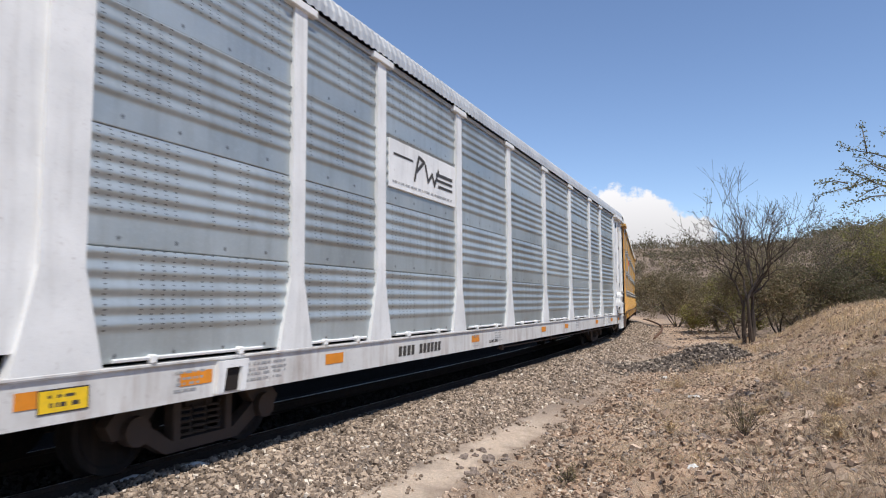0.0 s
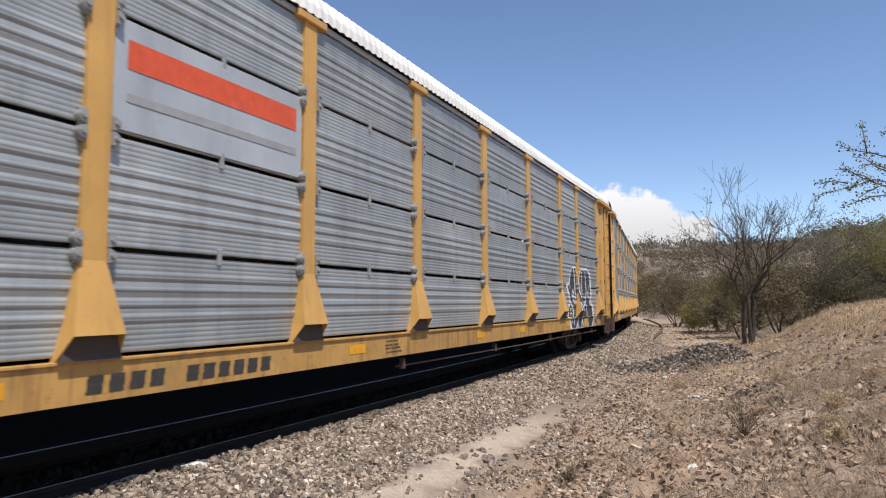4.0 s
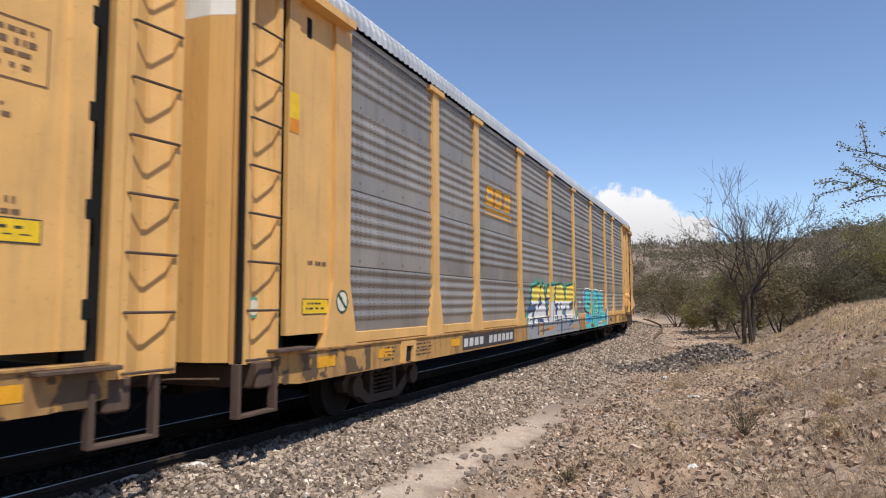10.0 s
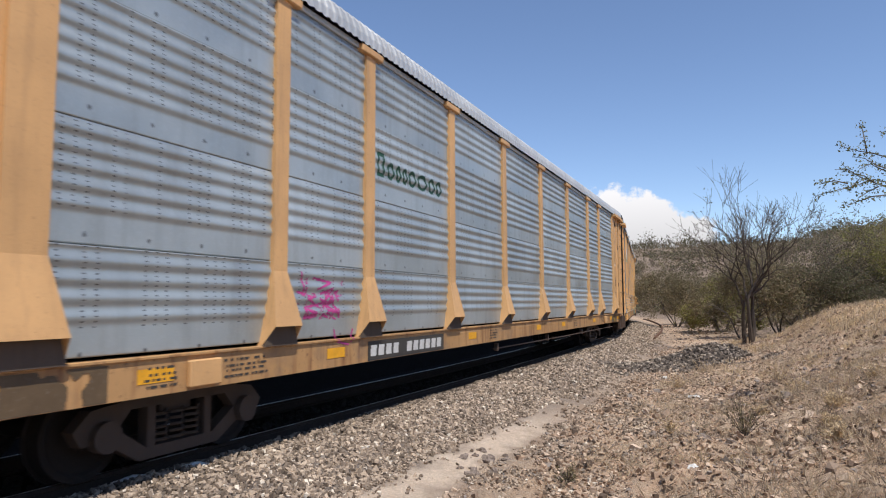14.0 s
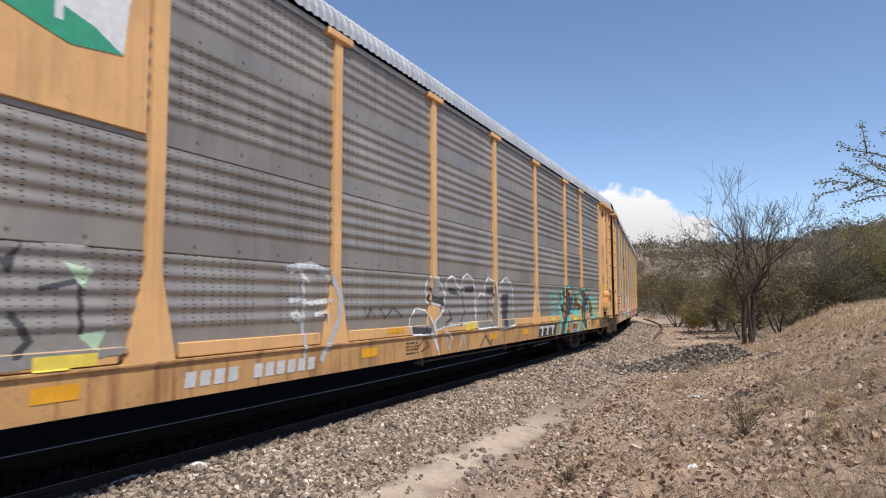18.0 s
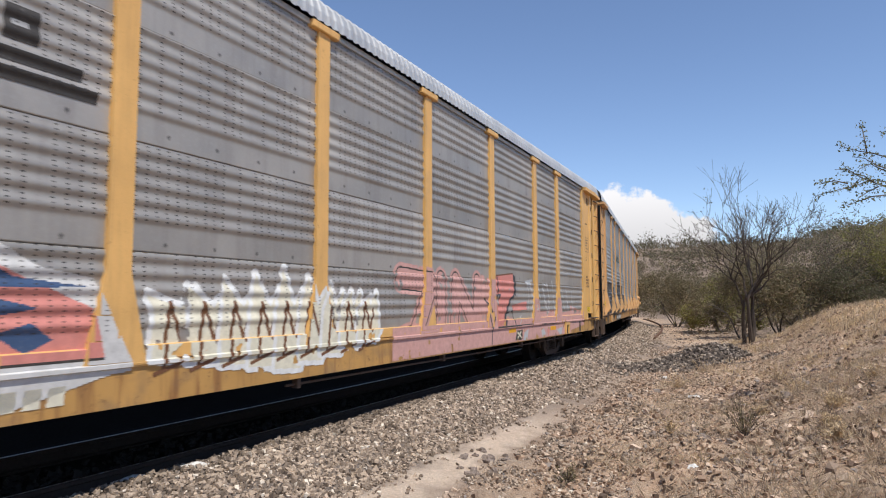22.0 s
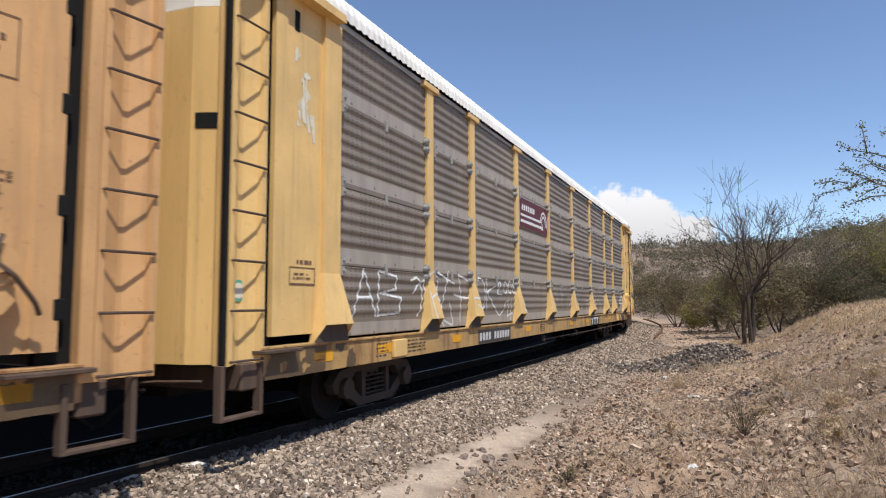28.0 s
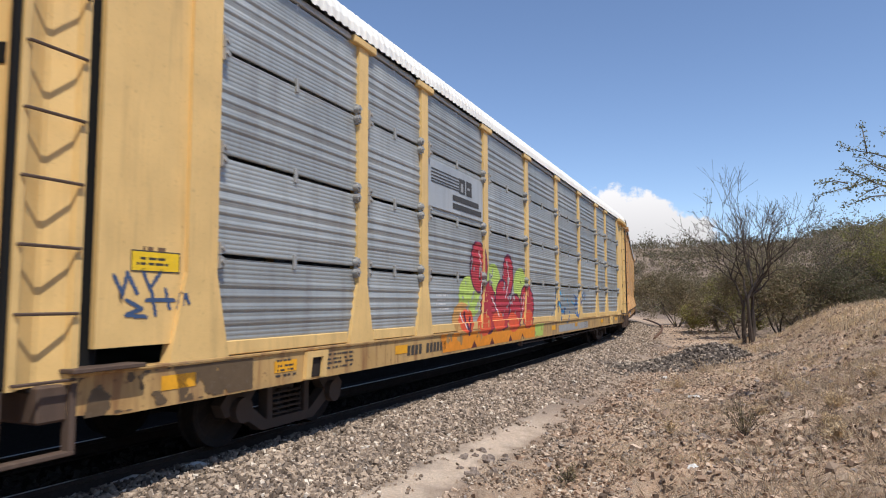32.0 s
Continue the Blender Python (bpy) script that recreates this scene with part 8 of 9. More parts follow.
c.poly([(5.65, 2.23), (5.82, 2.17), (5.82, 1.69), (5.54, 1.67), (5.32, 1.47), (5.22, 1.33), (5.17, 1.08), (5.09, 1.09), (5.11, 1.34), (5.30, 1.56), (5.48, 1.72), (5.71, 1.77)], "smoke")
c.line([(4.69, 2.11), (4.72, 1.81)], 0.06, "smoke")
c.poly([(4.50, 1.76), (4.90, 1.78), (4.65, 1.55)], "smoke")
c.poly([(4.56, 1.72), (4.77, 1.73), (4.64, 1.63)], "rust")
c.line([(4.14, 1.55), (4.44, 1.27), (4.31, 1.06), (4.16, 1.34)], 0.05, "smoke")
c.line([(4.31, 1.08), (4.32, 0.91), (4.29, 0.73)], 0.04, "smoke")
c.line([(3.97, 1.67), (4.13, 1.57)], 0.05, "smoke")
c.line([(4.52, 2.08), (4.66, 2.16), (5.66, 2.24)], 0.03, "rust")
c.poly([(5.55, 1.54), (6.53, 1.62), (6.55, 1.42), (5.61, 1.41)], "pink")
c.line([(5.20, 1.36), (5.55, 1.40), (5.65, 1.26), (5.74, 1.05)], 0.04, "smoke")
c.poly([(5.26, 1.28), (5.55, 1.32), (5.69, 1.08), (5.23, 1.08)], "rose")
c.poly([(6.16, 1.19), (6.96, 1.21), (6.92, 1.07), (6.23, 1.05)], "rose")
c.poly([(7.08, 1.70), (7.42, 1.67), (7.58, 0.97), (7.01, 0.98)], "rose")
c.poly([(7.63, 1.37), (8.93, 1.41), (8.94, 1.04), (7.68, 1.05)], "rose")
c.poly([(9.00, 1.72), (9.36, 1.72), (9.48, 0.98), (8.97, 0.99)], "rose")
c.poly([(9.59, 1.31), (10.96, 1.37), (10.96, 1.02), (9.59, 1.04)], "rose")
c.poly([(6.45, 2.10), (7.02, 2.15), (6.85, 1.95), (6.60, 1.95)], "silver")
c.line([(6.59, 2.05), (6.73, 1.82), (6.71, 1.39)], 0.05, "chalk")
c.line([(6.85, 2.04), (7.04, 1.64), (6.96, 1.26)], 0.06, "chalk")
c.line([(7.46, 1.99), (7.60, 1.67)], 0.05, "chalk")
c.line([(7.83, 1.95), (8.06, 1.57), (8.23, 1.28)], 0.07, "chalk")
c.line([(8.17, 2.07), (8.35, 1.71), (8.32, 1.35)], 0.06, "chalk")
c.line([(8.66, 2.14), (8.77, 1.57), (8.94, 1.25)], 0.06, "chalk")
c.line([(7.88, 2.06), (8.17, 2.00)], 0.04, "chalk")
c.line([(7.27, 1.54), (7.37, 1.44), (7.25, 1.41), (7.27, 1.54)], 0.03, "chalk")
c.line([(9.51, 1.97), (9.70, 1.64), (9.83, 1.39)], 0.06, "chalk")
c.line([(9.99, 1.90), (10.19, 1.38)], 0.07, "chalk")
c.line([(10.51, 2.01), (10.69, 1.37)], 0.06, "chalk")
c.line([(6.08, 1.24), (6.19, 1.29), (6.02, 1.11)], 0.03, "chalk")
c.line([(4.59, 1.07), (5.82, 1.07), (6.94, 1.08)], 0.026, "ink")
c.line([(7.58, 1.05), (8.94, 1.04)], 0.024, "ink")
c.line([(9.59, 1.04), (10.96, 1.02)], 0.024, "ink")
c.poly([(5.27, 1.01), (5.74, 1.02), (5.74, 0.93), (5.29, 0.93)], "amber")
c.poly([(8.36, 0.97), (8.87, 0.97), (8.87, 0.87), (8.37, 0.87)], "amber")
c.poly([(5.79, 0.96), (6.18, 0.97), (6.16, 0.75), (5.70, 0.74)], "ink")
c.line([(5.85, 0.92), (6.08, 0.80)], 0.05, "cream")
c.line([(6.07, 0.92), (5.86, 0.80)], 0.05, "cream")
c.poly([(6.31, 0.89), (6.62, 0.98), (6.47, 0.64), (6.21, 0.67)], "silver")
c.poly([(7.58, 0.90), (7.79, 0.95), (7.96, 0.80), (7.69, 0.72)], "silver")
c.poly([(8.07, 0.90), (8.30, 0.90), (8.19, 0.64)], "pink")
c.poly([(6.71, 0.88), (7.15, 0.94), (7.06, 0.69), (6.76, 0.67)], "rose")
c.poly([(8.94, 0.87), (9.51, 0.93), (9.36, 0.68)], "silver")
c.fade(0.27, 25, 0.15).put(sp, "graffiti", "faded pink graffiti and chalky scrawls")
c = sill_marks(sp, "ink", (-6.9, -4.7, None, "cream"), 17)
c.a[(c.U > -12.1) & (c.U < -7.0) | (c.U > -4.6)] = 0
c.put(sp, "sill_lettering", "stencilled number on the sill")
end_marks(sp, 1, "stencil", 47, text_z=1.86, warn_z=1.26), end_marks(sp, -1, "stencil", 48)

# brown-grey car with the maroon panel
sp = SPEC[6]
c = Canvas(-4.15, -1.5, 3.3, 4.2)
c.rect(-4.12, -1.55, 3.38, 4.08, "maroon")
for i in range(7):
    c.rect(-3.95 + 0.165 * i, -3.83 + 0.165 * i, 3.80, 3.93, "white")
c.rect(-4.05, -2.25, 3.64, 3.70, "white").rect(-4.05, -2.1, 3.50, 3.56, "white")
for r, w in ((0.30, 0.055), (0.19, 0.055)):
    c.line([(-1.98 + r * math.cos(q), 3.64 + r * math.sin(q)) for q in np.linspace(-0.2, 3.0, 12)], w, "white")
c.line([(-2.17, 3.66), (-2.05, 3.50), (-2.2, 3.50)], 0.055, "white").put(sp, "emblem_panel", "maroon panel with a white striped emblem")
c = Canvas(-11.8, -4.0, 1.1, 2.2)
for ch, a, b in (("A", -11.5, -10.9), ("B", -10.85, -10.15)):
    for st in GL[ch]:
        c.line([(a + x * (b - a), 1.42 + y * 0.62) for x, y in st], 0.036, "white")
c.line([(-9.84, 1.93), (-9.62, 1.99), (-9.50, 1.92), (-9.42, 1.71), (-9.48, 1.50), (-9.59, 1.39)], 0.036, "white")
c.line([(-9.76, 1.74), (-9.61, 1.85), (-9.31, 1.98)], 0.036, "white")
c.line([(-9.37, 1.94), (-9.32, 1.71)], 0.036, "white")
c.line([(-9.27, 2.02), (-9.06, 2.10), (-8.89, 2.04), (-8.81, 1.89), (-8.88, 1.79), (-9.27, 1.67)], 0.036, "white")
c.line([(-9.28, 1.76), (-9.20, 1.33)], 0.036, "white")
c.line([(-9.04, 1.67), (-8.87, 1.54), (-8.73, 1.35), (-8.53, 1.20)], 0.036, "white")
c.line([(-8.79, 2.10), (-8.42, 2.00), (-8.11, 1.92)], 0.036, "white")
c.line([(-8.34, 2.13), (-8.47, 1.88), (-8.68, 1.49), (-8.73, 1.21)], 0.036, "white")
c.line([(-8.30, 1.58), (-8.25, 1.43), (-8.15, 1.27), (-8.18, 1.20), (-8.56, 1.30)], 0.036, "white")
c.line([(-7.88, 2.09), (-7.80, 1.74), (-7.81, 1.26)], 0.036, "white")
c.line([(-7.88, 2.09), (-7.66, 2.05), (-7.35, 1.98)], 0.036, "white")
c.line([(-8.11, 1.74), (-7.76, 1.69), (-7.00, 1.67)], 0.036, "white")
c.line([(-6.93, 2.00), (-6.94, 1.58)], 0.036, "white")
c.line([(-7.10, 1.93), (-6.84, 2.08), (-6.60, 2.02), (-6.47, 1.77), (-6.58, 1.51), (-6.86, 1.42), (-7.21, 1.55)], 0.036, "white")
c.line([(-6.40, 2.06), (-6.43, 1.44)], 0.036, "white")
c.line([(-5.91, 1.92), (-6.39, 1.80), (-5.84, 1.43), (-5.60, 1.32), (-5.35, 1.42), (-5.19, 1.60), (-5.02, 1.64)], 0.036, "white")
c.line([(-5.73, 1.92), (-5.61, 2.03), (-5.49, 2.00), (-5.79, 1.77), (-5.46, 1.76)], 0.036, "white")
c.line([(-5.23, 2.04), (-5.33, 1.94), (-5.28, 1.80), (-5.14, 1.79), (-5.06, 1.91), (-5.12, 2.02), (-5.23, 2.04)], 0.036, "white")
c.line([(-4.92, 2.06), (-5.01, 1.95), (-4.98, 1.81), (-4.83, 1.80), (-4.78, 1.92), (-4.81, 2.03), (-4.92, 2.06)], 0.036, "white")
c.line([(-4.54, 2.12), (-4.69, 1.96), (-4.69, 1.82), (-4.54, 1.79), (-4.48, 1.88), (-4.66, 1.93)], 0.036, "white")
c.line([(-5.02, 1.60), (-5.08, 1.27)], 0.036, "white")
c.line([(-4.80, 1.64), (-4.83, 1.22)], 0.036, "white")
c.line([(-5.08, 1.30), (-4.68, 1.37)], 0.036, "white")
c.line([(-4.16, 1.65), (-4.25, 1.44), (-4.12, 1.40), (-4.22, 1.24)], 0.036, "white")
c.put(sp, "graffiti", "chalk-white scrawled tag")
c = Canvas(-12.95, -12.2, 3.1, 4.7)
for i in range(7):
    c.line([(-12.75 + 0.05 * i, 4.5 - 0.05 * i), (-12.8 + 0.06 * i, 4.0), (-12.7 + 0.05 * i, 3.5 + 0.1 * (i % 3))], 0.05, "cream")
c.fade(0.52, 3, 0.2).put(sp, "paint_smear", "pale washed-out smear of paint")
c = Canvas(-1.4, 11.8, 1.2, 2.1)
rng = random.Random(12)
for i in range(17):
    u = -1.2 + 0.68 * i + rng.uniform(-0.15, 0.15)
    c.line([(u + rng.uniform(-0.25, 0.35), 1.3 + 0.7 * rng.random()) for _ in range(rng.randint(3, 5))], 0.024, rng.choice(("silver", "chalk")))
for row in (1.66, 1.36):
    for i, ch in enumerate("ABORT" if row > 1.5 else ""):
        for s in GL[ch]:
            c.line([(10.9 + 0.17 * i + x * 0.14, row + y * 0.22) for x, y in s], 0.03, "white")
for i in range(5):
    c.line([(10.95 + 0.17 * i, 1.36 + 0.05 * (i % 2)), (11.02 + 0.17 * i, 1.58), (11.08 + 0.17 * i, 1.40), (11.12 + 0.17 * i, 1.55)], 0.03, "white")
c.put(sp, "graffiti", "faint grey and white scrawls")
c = sill_marks(sp, "ink", (-6.95, -4.95, "ink", "chalk"), 23)
c.rect(4.15, 5.75, 0.73, 1.02, "ink", 0.4)
for x in (4.25, 4.72, 5.2):
    c.rect(x, x + 0.40, 0.93, 0.99, "white", 0.4).rect(x + 0.13, x + 0.25, 0.76, 0.95, "white", 0.4)
c.rect(11.12, 11.6, 0.78, 1.03, "chalk").rect(11.16, 11.34, 0.85, 1.0, "ink").rect(11.38, 11.55, 0.85, 1.0, "ink")
c.put(sp, "sill_lettering", "reflectors and stencils on the sill")
end_marks(sp, 1, "stencil", 49, warn=False), end_marks(sp, -1, "stencil", 50, warn=False)

# silver car with the red piece
sp = SPEC[7]
c = Canvas(-6.9, 7.0, 0.72, 2.8)
c.poly([(-6.5, 0.74), (-6.6, 1.05), (-0.6, 1.05), (-0.5, 0.74)], "orange").poly([(-0.9, 0.74), (-0.9, 1.05), (-0.1, 1.05), (-0.2, 0.74)], "lime")
for u in (-5.2, -4.2, -3.0, -2.1):
    c.poly([(u, 0.74), (u + 0.15, 0.88), (u + 0.3, 0.74)], "maroon")
c.oval(-5.2, 1.7, 0.55, 0.4, "lime").oval(-3.9, 2.0, 0.5, 0.4, "lime").oval(-2.0, 1.95, 0.5, 0.45, "lime").oval(-5.6, 1.3, 0.45, 0.3, "tan")
for u, z, ru, rz in ((-4.75, 2.3, 0.38, 0.48), (-2.9, 2.2, 0.34, 0.42), (-4.2, 1.5, 0.40, 0.5), (-3.3, 1.55, 0.45, 0.5), (-1.5, 1.5, 0.55, 0.48), (-2.4, 1.4, 0.4, 0.35)):
    c.oval(u, z, ru + 0.05, rz + 0.05, "plum").oval(u, z, ru, rz, "red")
for u, z in ((-5.4, 1.25), (-4.5, 1.15), (-3.6, 1.2), (-2.6, 1.15), (-1.5, 1.2)):
    c.oval(u, z, 0.36, 0.22, "coral")
for pts in ([(-4.7, 2.6), (-4.5, 2.1), (-4.7, 1.5)], [(-3.0, 2.5), (-2.8, 2.1), (-3.1, 1.7)], [(-4.0, 1.7), (-3.5, 1.3)], [(-1.7, 1.8), (-1.9, 1.3)], [(-5.7, 1.4), (-5.4, 1.1)]):
    c.line(pts, 0.035, "white")
c.line([(-5.5, 1.4), (-5.3, 1.0), (-5.2, 1.3)], 0.08, "plum")
word_rows(c, -6.75, -6.2, 1.45, 1.75, 4, "chalk", 5)
rng = random.Random(8)
for i in range(30):
    u, z = rng.uniform(0.8, 5.2), rng.uniform(1.15, 1.85)
    c.line([(u, z), (u + rng.uniform(-0.3, 0.5), z + rng.uniform(-0.25, 0.25))], rng.choice((0.05, 0.10)), rng.choice(("blue", "blue", "navy", "sky")))
c.rect(1.5, 5.5, 0.76, 0.95, "grey").fade(0.27, 14, 0.15).put(sp, "graffiti", "red and lime graffiti over an orange band")
c = sill_marks(sp, "ink", (-7.9, -6.3, None, "ink"), 27)
c.a[(c.U > -6.3) & (c.U < 0.2)] = 0
c.put(sp, "sill_lettering", "reflectors and stencils on the sill")
end_marks(sp, -1, "stencil", 52, warn_z=1.86)
c = Canvas(-13.1, -12.2, 1.4, 2.2)
for pts in ([(-13.0, 1.82), (-12.9, 1.65), (-12.85, 1.85), (-12.75, 1.68)], [(-12.7, 1.88), (-12.62, 1.72), (-12.5, 1.88)], [(-12.85, 1.62), (-12.7, 1.55), (-12.85, 1.5), (-12.65, 1.48)], [(-12.6, 1.7), (-12.55, 1.5)], [(-12.45, 1.72), (-12.4, 1.55)], [(-12.65, 1.62), (-12.35, 1.62)], [(-12.3, 1.55), (-12.27, 1.7), (-12.22, 1.6)]):
    c.line(pts, 0.035, "navy")
c.put(sp, "graffiti", "blue-black scrawl on the end plate")
sill_marks(SPEC[8], "ink", (-6.9, -4.9, "ink", "chalk"), 29).put(SPEC[8], "sill_lettering", "reflectors and stencils on the sill")


# ---------------- fittings on the cars ----------------
def bracket_mesh():
    """Hinge bracket: two round lobes with bolt heads on a back plate."""
    g = Geo()
    for z in (-0.065, 0.065):
        lobe = [(0.0, z - 0.06)] + [(0.075 * math.cos(a), z + 0.06 * math.sin(a)) for a in np.linspace(-math.pi / 2, math.pi / 2, 9)] + [(0.0, z + 0.06)]
        g.prism(lobe, 1, -0.075, 0.0)
        g.disc((0.035, z), 0.024, -0.10, -0.075, 8)
    return g.box(-0.01, 0.045, -0.04, 0.0, -0.14, 0.14, 0.004)


def chain(parent, pts, mat):
    """Links strung along a sagging line."""
    link = stored("chain_link", lambda: Geo().tube([(-0.03, 0, 0), (-0.015, 0.014, 0), (0.015, 0.014, 0), (0.03, 0, 0), (0.015, -0.014, 0), (-0.015, -0.014, 0), (-0.03, 0, 0)], 0.007, 4))
    first = part("brake_chain", stored("chain_anchor", lambda: Geo().box(-0.03, 0.03, -0.02, 0.02, -0.03, 0.03, 0.008)), mat, parent, "sagging brake chain", pose(*pts[0]))
    a = Vector(pts[0])
    n = 16
    for i in range(n):
        t = i / (n - 1)
        p = Vector(pts[0]).lerp(Vector(pts[1]), t) + Vector((0, 0, -0.5 * pts[2] * (1 - (2 * t - 1) ** 2)))
        slope = -math.degrees(math.atan2(2 * pts[2] * (2 * t - 1), abs(pts[1][0] - pts[0][0])))
        part("link", link, mat, first, "", pose(*(p - a), 0, slope, 0) @ pose(0, 0, 0, 90 * (i % 2)))


for spec in CARS:
    car = spec["car"]
    if spec.get("brackets"):
        br = stored("post_bracket", bracket_mesh)
        for u in POSTS:
            off = 0.185 if abs(u) > 12 else 0.12
            for z in (2.06, 3.06, 4.13):
                for s in (-1, 1):
                    if abs(u + s * off) < 12.2:
                        part("post_bracket", br, spec["brackets"], car, "", pose(u + s * off, -1.578, z) @ Matrix.Diagonal((s, 1, 1, 1)))
    if spec["style"] == "slat" or spec["k"] == 6:
        clip = stored("seam_clip", lambda: Geo().box(-0.025, 0.025, -0.035, 0.0, -0.085, 0.085, 0.006))
        for a, b in zip(POSTS, POSTS[1:]):
            for z in (2.06, 3.06, 4.13):
                part("seam_clip", clip, spec.get("brackets", ROOF_GREY), car, "", pose((a + b) / 2, SHEET_Y, z))
    hook = stored("eave_clip", lambda: Geo().box(-0.02, 0.02, -1.575, -1.54, 5.02, 5.13, 0.004))
    for a, b in zip(POSTS, POSTS[1:]):
        part("eave_clip", hook, ROOF_GREY, car, "", pose((a + b) / 2, 0, 0))
    # lifting pocket or placard box on the sill
    if spec["flare"] == "flat":
        def pocket():
            g = Geo()
            g.prism([(-0.22, 1.03), (0.20, 1.03), (0.15, 0.72), (0.07, 0.72), (0.10, 0.96), (-0.12, 0.96), (-0.16, 0.72), (-0.25, 0.72)], 1, -1.65, -1.58)
            return g
        for u in (-10.2, 9.95):
            pk = part("jacking_pocket", stored("jacking_pocket", pocket), spec["paint"], car, "", pose(u, 0, 0))
            # dark plate puts the shade inside the pocket into its colour
            part("pocket_back", stored("pocket_back", lambda: Geo().box(-0.14, 0.11, -1.612, -1.598, 0.73, 0.95, 0.003)), DARK, pk)
    else:
        board = stored("placard_board", lambda: Geo().box(-0.2, 0.2, -1.66, -1.60, 0.82, 1.07, 0.012))
        for u in (-10.28, 9.95):
            part("placard_board", board, spec["paint"], car, "", pose(u, 0, 0))
    # running step beside the slot, uncoupling rod, air hose
    tread = stored("end_tread", lambda: Geo().box(12.75, 13.4, -1.72, -1.5, 1.075, 1.11, 0.006))
    rod = stored("uncoupling_rod", lambda: Geo().tube([(13.98, -1.45, 0.86), (14.02, -0.9, 0.84), (14.02, -0.35, 0.78), (14.08, -0.2, 0.86)], 0.014, 6))
    hose = stored("air_hose", lambda: Geo().tube([(13.7, -0.4, 0.70), (14.0, -0.38, 0.55), (14.17, -0.36, 0.42), (14.22, -0.33, 0.40)], 0.03, 8))
    for s in (1, -1):
        m = Matrix.Diagonal((s, 1, 1, 1))
        part("end_tread", tread, RUSTY, car, "", m)
        part("uncoupling_rod", rod, RUSTY, car, "", m)
        part("air_hose", hose, BLACK, car, "", m)
        # black plate coloured as the shade of a recess in the end plate
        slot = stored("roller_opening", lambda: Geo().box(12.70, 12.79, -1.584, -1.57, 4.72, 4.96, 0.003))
        part("roller_opening", slot, BLACK, car, "black plate for the shade in a roller opening", m)
    # rod under the sill
    pipe = stored("sill_rod", lambda: Geo().tube([(-2.0, -1.50, 0.62), (4.0, -1.51, 0.60), (11.9, -1.52, 0.62)], 0.016, 6))
    rodp = part("sill_rod", pipe, RUSTY, car)
    hang = stored("rod_hanger", lambda: Geo().box(-0.035, 0.035, -1.545, -1.46, 0.57, 0.73, 0.006))
    for u in (-1.8, 2.2, 6.3, 8.9, 11.2):
        part("rod_hanger", hang, RUSTY, rodp, "", pose(u, 0, 0))
    if spec.get("gear"):
        box = part("brake_step", stored("brake_step", lambda: Geo().box(12.15, 12.52, -1.84, -1.58, 1.42, 1.60, 0.012)), spec["paint"], car)
        def housing():
            g = Geo().disc((12.64, 1.86), 0.15, -1.76, -1.60, 18)
            g.prism([(12.52, 1.88), (12.76, 1.88), (12.78, 1.62), (12.70, 1.52), (12.56, 1.52), (12.50, 1.62)], 1, -1.74, -1.58)
            g.disc((12.64, 1.86), 0.06, -1.80, -1.76, 12)
            return g
        gear = part("brake_housing", stored("brake_housing", housing), spec["paint"], car, "grimy painted hand brake housing")

        def lever():
            g = Geo().tube([(12.64, -1.79, 1.86), (12.74, -1.80, 1.78), (12.90, -1.76, 1.60), (12.95, -1.72, 1.52)], 0.020, 6)
            g.tube([(12.64, -1.79, 1.86), (12.62, -1.80, 1.97), (12.66, -1.78, 2.06)], 0.017, 6)
            return g
        part("brake_lever", stored("brake_lever", lever), RUSTY, gear, "rusty brake lever")
        chain(car, [(12.6, -1.68, 1.36), (12.4, -1.60, 0.72), 0.02], RUSTY)
        chain(car, [(12.35, -1.58, 0.66), (11.6, -1.54, 0.60), 0.28], RUSTY)
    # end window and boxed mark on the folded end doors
    # black plate on the door face paints the shade of an opening
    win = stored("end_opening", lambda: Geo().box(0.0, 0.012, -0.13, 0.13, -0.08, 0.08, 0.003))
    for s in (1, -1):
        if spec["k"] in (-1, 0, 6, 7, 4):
            part("end_opening", win, BLACK, car, "black plate for the shade in an inspection opening", pose(s * 13.832, -1.31, 3.42, 0, 0, 180 + 22 if s < 0 else -22))


# ---------------- paint on the folded end doors ----------------
def door_paint(spec, z, shapes, tint, label):
    """Flat shapes (across the facet, up) on the near facet of the leading end door."""
    g = Geo()
    for pts in shapes:
        g.prism(pts, 1, -0.003, 0.0)
    part("graffiti", g, ink(tint), spec["car"], label, pose(-13.836, -1.31, z, 0, 0, -67.9))


def stroke(pts, w):
    out = []
    for (xa, za), (xb, zb) in zip(pts, pts[1:]):
        d = math.hypot(xb - xa, zb - za) or 1
        nx, nz = -(zb - za) / d * w, (xb - xa) / d * w
        out.append([(xa + nx, za + nz), (xb + nx, zb + nz), (xb - nx, zb - nz), (xa - nx, za - nz)])
    return out


def ring(x, z, rx, rz, k=12):
    return [(x + rx * math.cos(6.2832 * i / k), z + rz * math.sin(6.2832 * i / k)) for i in range(k + 1)]


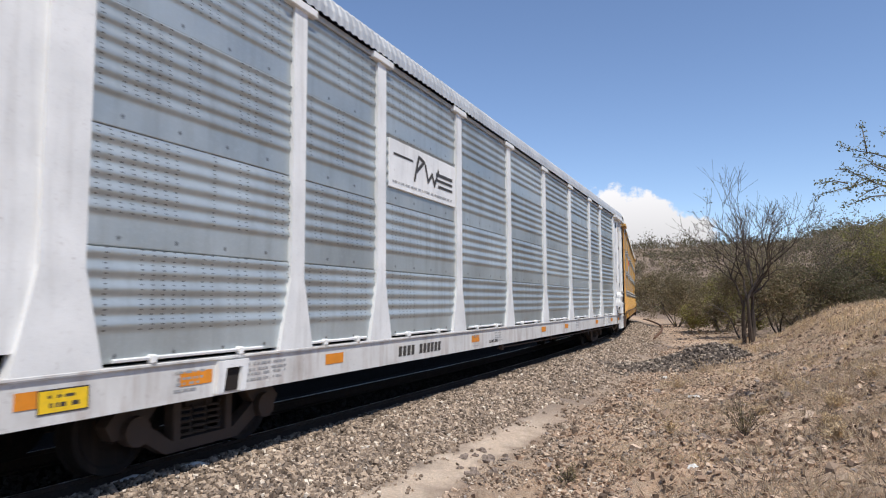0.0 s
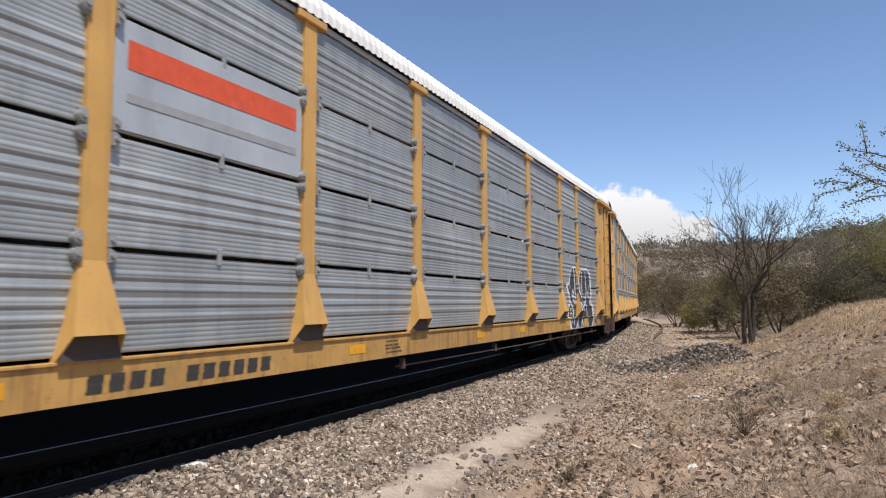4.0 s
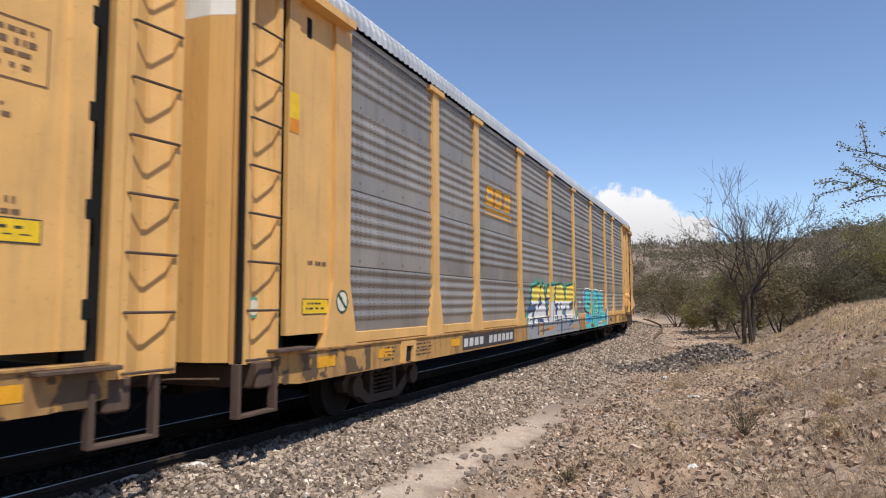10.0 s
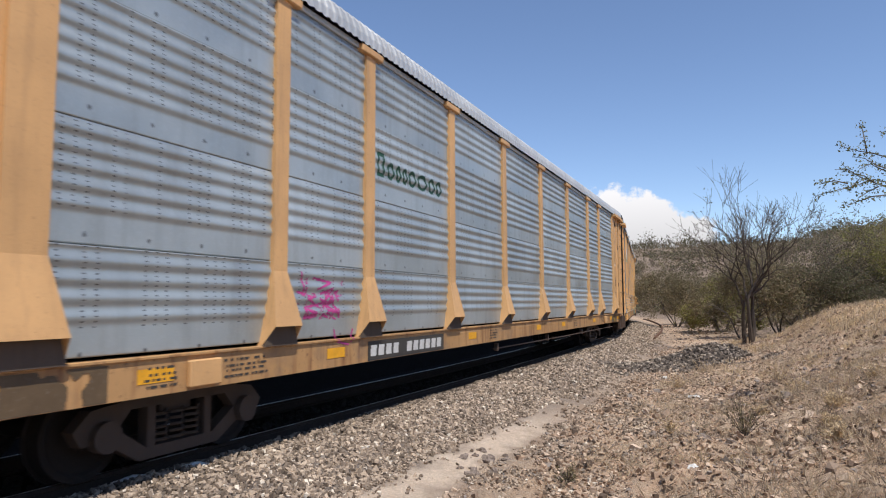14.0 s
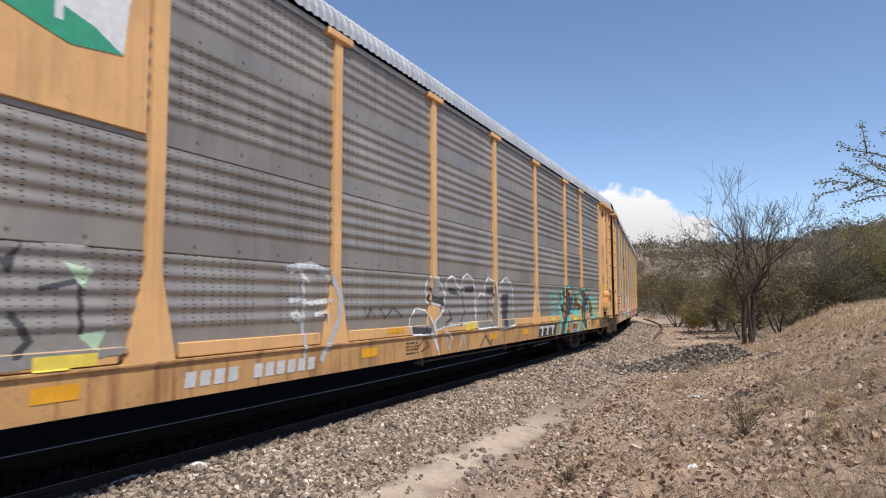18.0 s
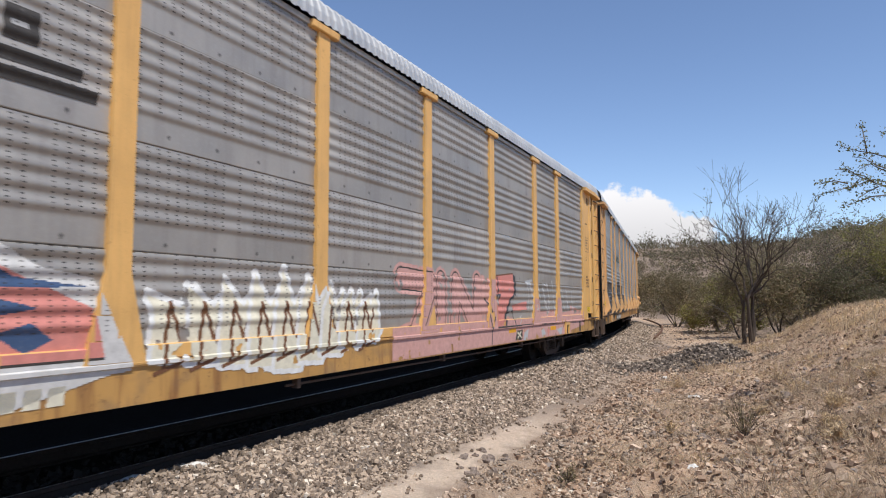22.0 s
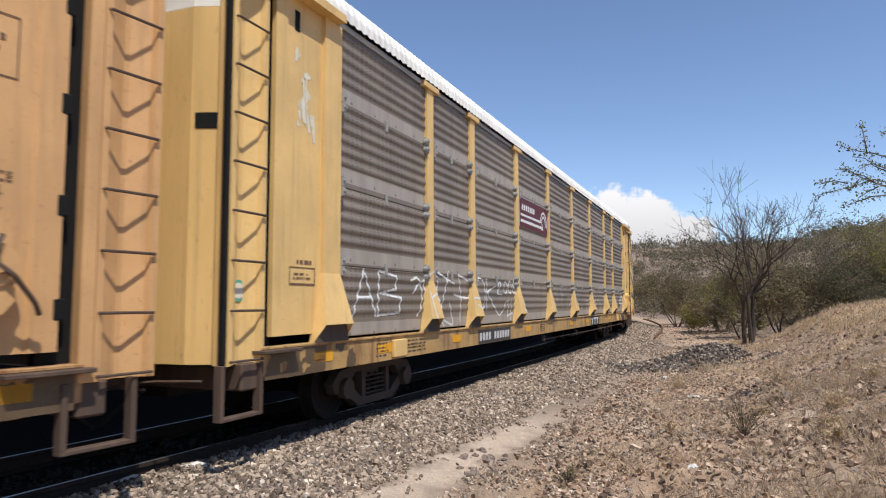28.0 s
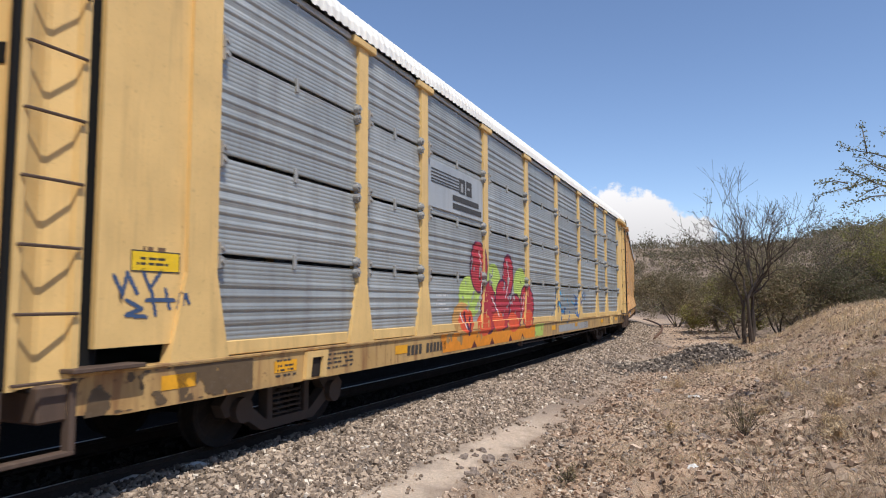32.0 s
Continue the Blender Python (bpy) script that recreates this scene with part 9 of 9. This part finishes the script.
fl = SPEC[3]
door_paint(fl, 1.0, stroke(ring(0.02, 1.24, 0.10, 0.15), 0.02) + stroke([(-0.17, 1.02), (-0.05, 1.05)], 0.02), "ink", "black and turquoise shapes sprayed on the end door")
door_paint(fl, 1.003, stroke(ring(0.05, 0.96, 0.09, 0.09), 0.028) + stroke([(-0.17, 0.98), (-0.04, 1.0)], 0.02) + stroke([(-0.17, 0.8), (-0.10, 0.66), (-0.17, 0.58), (-0.04, 0.47), (-0.16, 0.36)], 0.022), "aqua", "black and turquoise shapes sprayed on the end door")
tag_rng = random.Random(9)
door_paint(fl, 1.0, [q for row in (0.68, 0.50) for i in range(4) for q in stroke([(-0.06 + 0.055 * i, row), (-0.04 + 0.055 * i, row + 0.13), (-0.02 + 0.055 * i, row + 0.03 * tag_rng.random()), (-0.015 + 0.055 * i, row + 0.10)], 0.008)], "ink", "small black tags")

# stickers on the corner ladders and plates
for k, z in ((6, 1.72), (1, 1.55)):
    g = Geo().disc((0, 0), 0.11, -0.004, 0.0, 20)
    part("round_sticker", g, ink("sea"), SPEC[k]["car"], "round green and white sticker", pose(-13.56, -1.502, z))
    part("sticker_centre", Geo().disc((0, 0), 0.08, -0.0065, -0.0042, 20).box(-0.09, 0.09, -0.0075, -0.0066, -0.015, 0.015, 0.0003), ink("cream"), SPEC[k]["car"], "round green and white sticker", pose(-13.56, -1.502, z))
c = Canvas(-13.14, -12.95, 3.4, 4.0)
c.rect(-13.13, -12.96, 3.5, 3.96, "signal").rect(-13.13, -12.96, 3.5, 3.66, "orange").put(SPEC[1], "sticker", "yellow and orange sticker on the end plate")

# grime and old stains on the sill beside the trucks
for spec in CARS:
    if spec["k"] > -2:
        for a, b in ((-13.3, -11.3), (11.3, 13.3)):
            c = Canvas(a, b, 0.72, 1.04)
            c.rect(a, b, 0.72, 1.04, "grime").fade(0.50, spec["k"] * 7 + a, 0.22).put(spec, "stain", "dark grimy stain on the sill")


# ---------------- what moves ----------------
def motions():
    times = [0.5 * i for i in range(65)]
    for spec in CARS:
        walk(spec["car"], [(t, car_pose(spec["k"], t)) for t in times])
    steps = [i / 15 for i in range(481)]
    turns = [math.degrees((run(t) - run(0)) / 0.42) for t in steps]
    for ws, x in WHEELS:
        walk(ws, [(t, pose(x, 0, 0.42, 0, 0, 0) @ Matrix.Rotation(radians(a), 4, "Y")) for t, a in zip(steps, turns)])


motions()
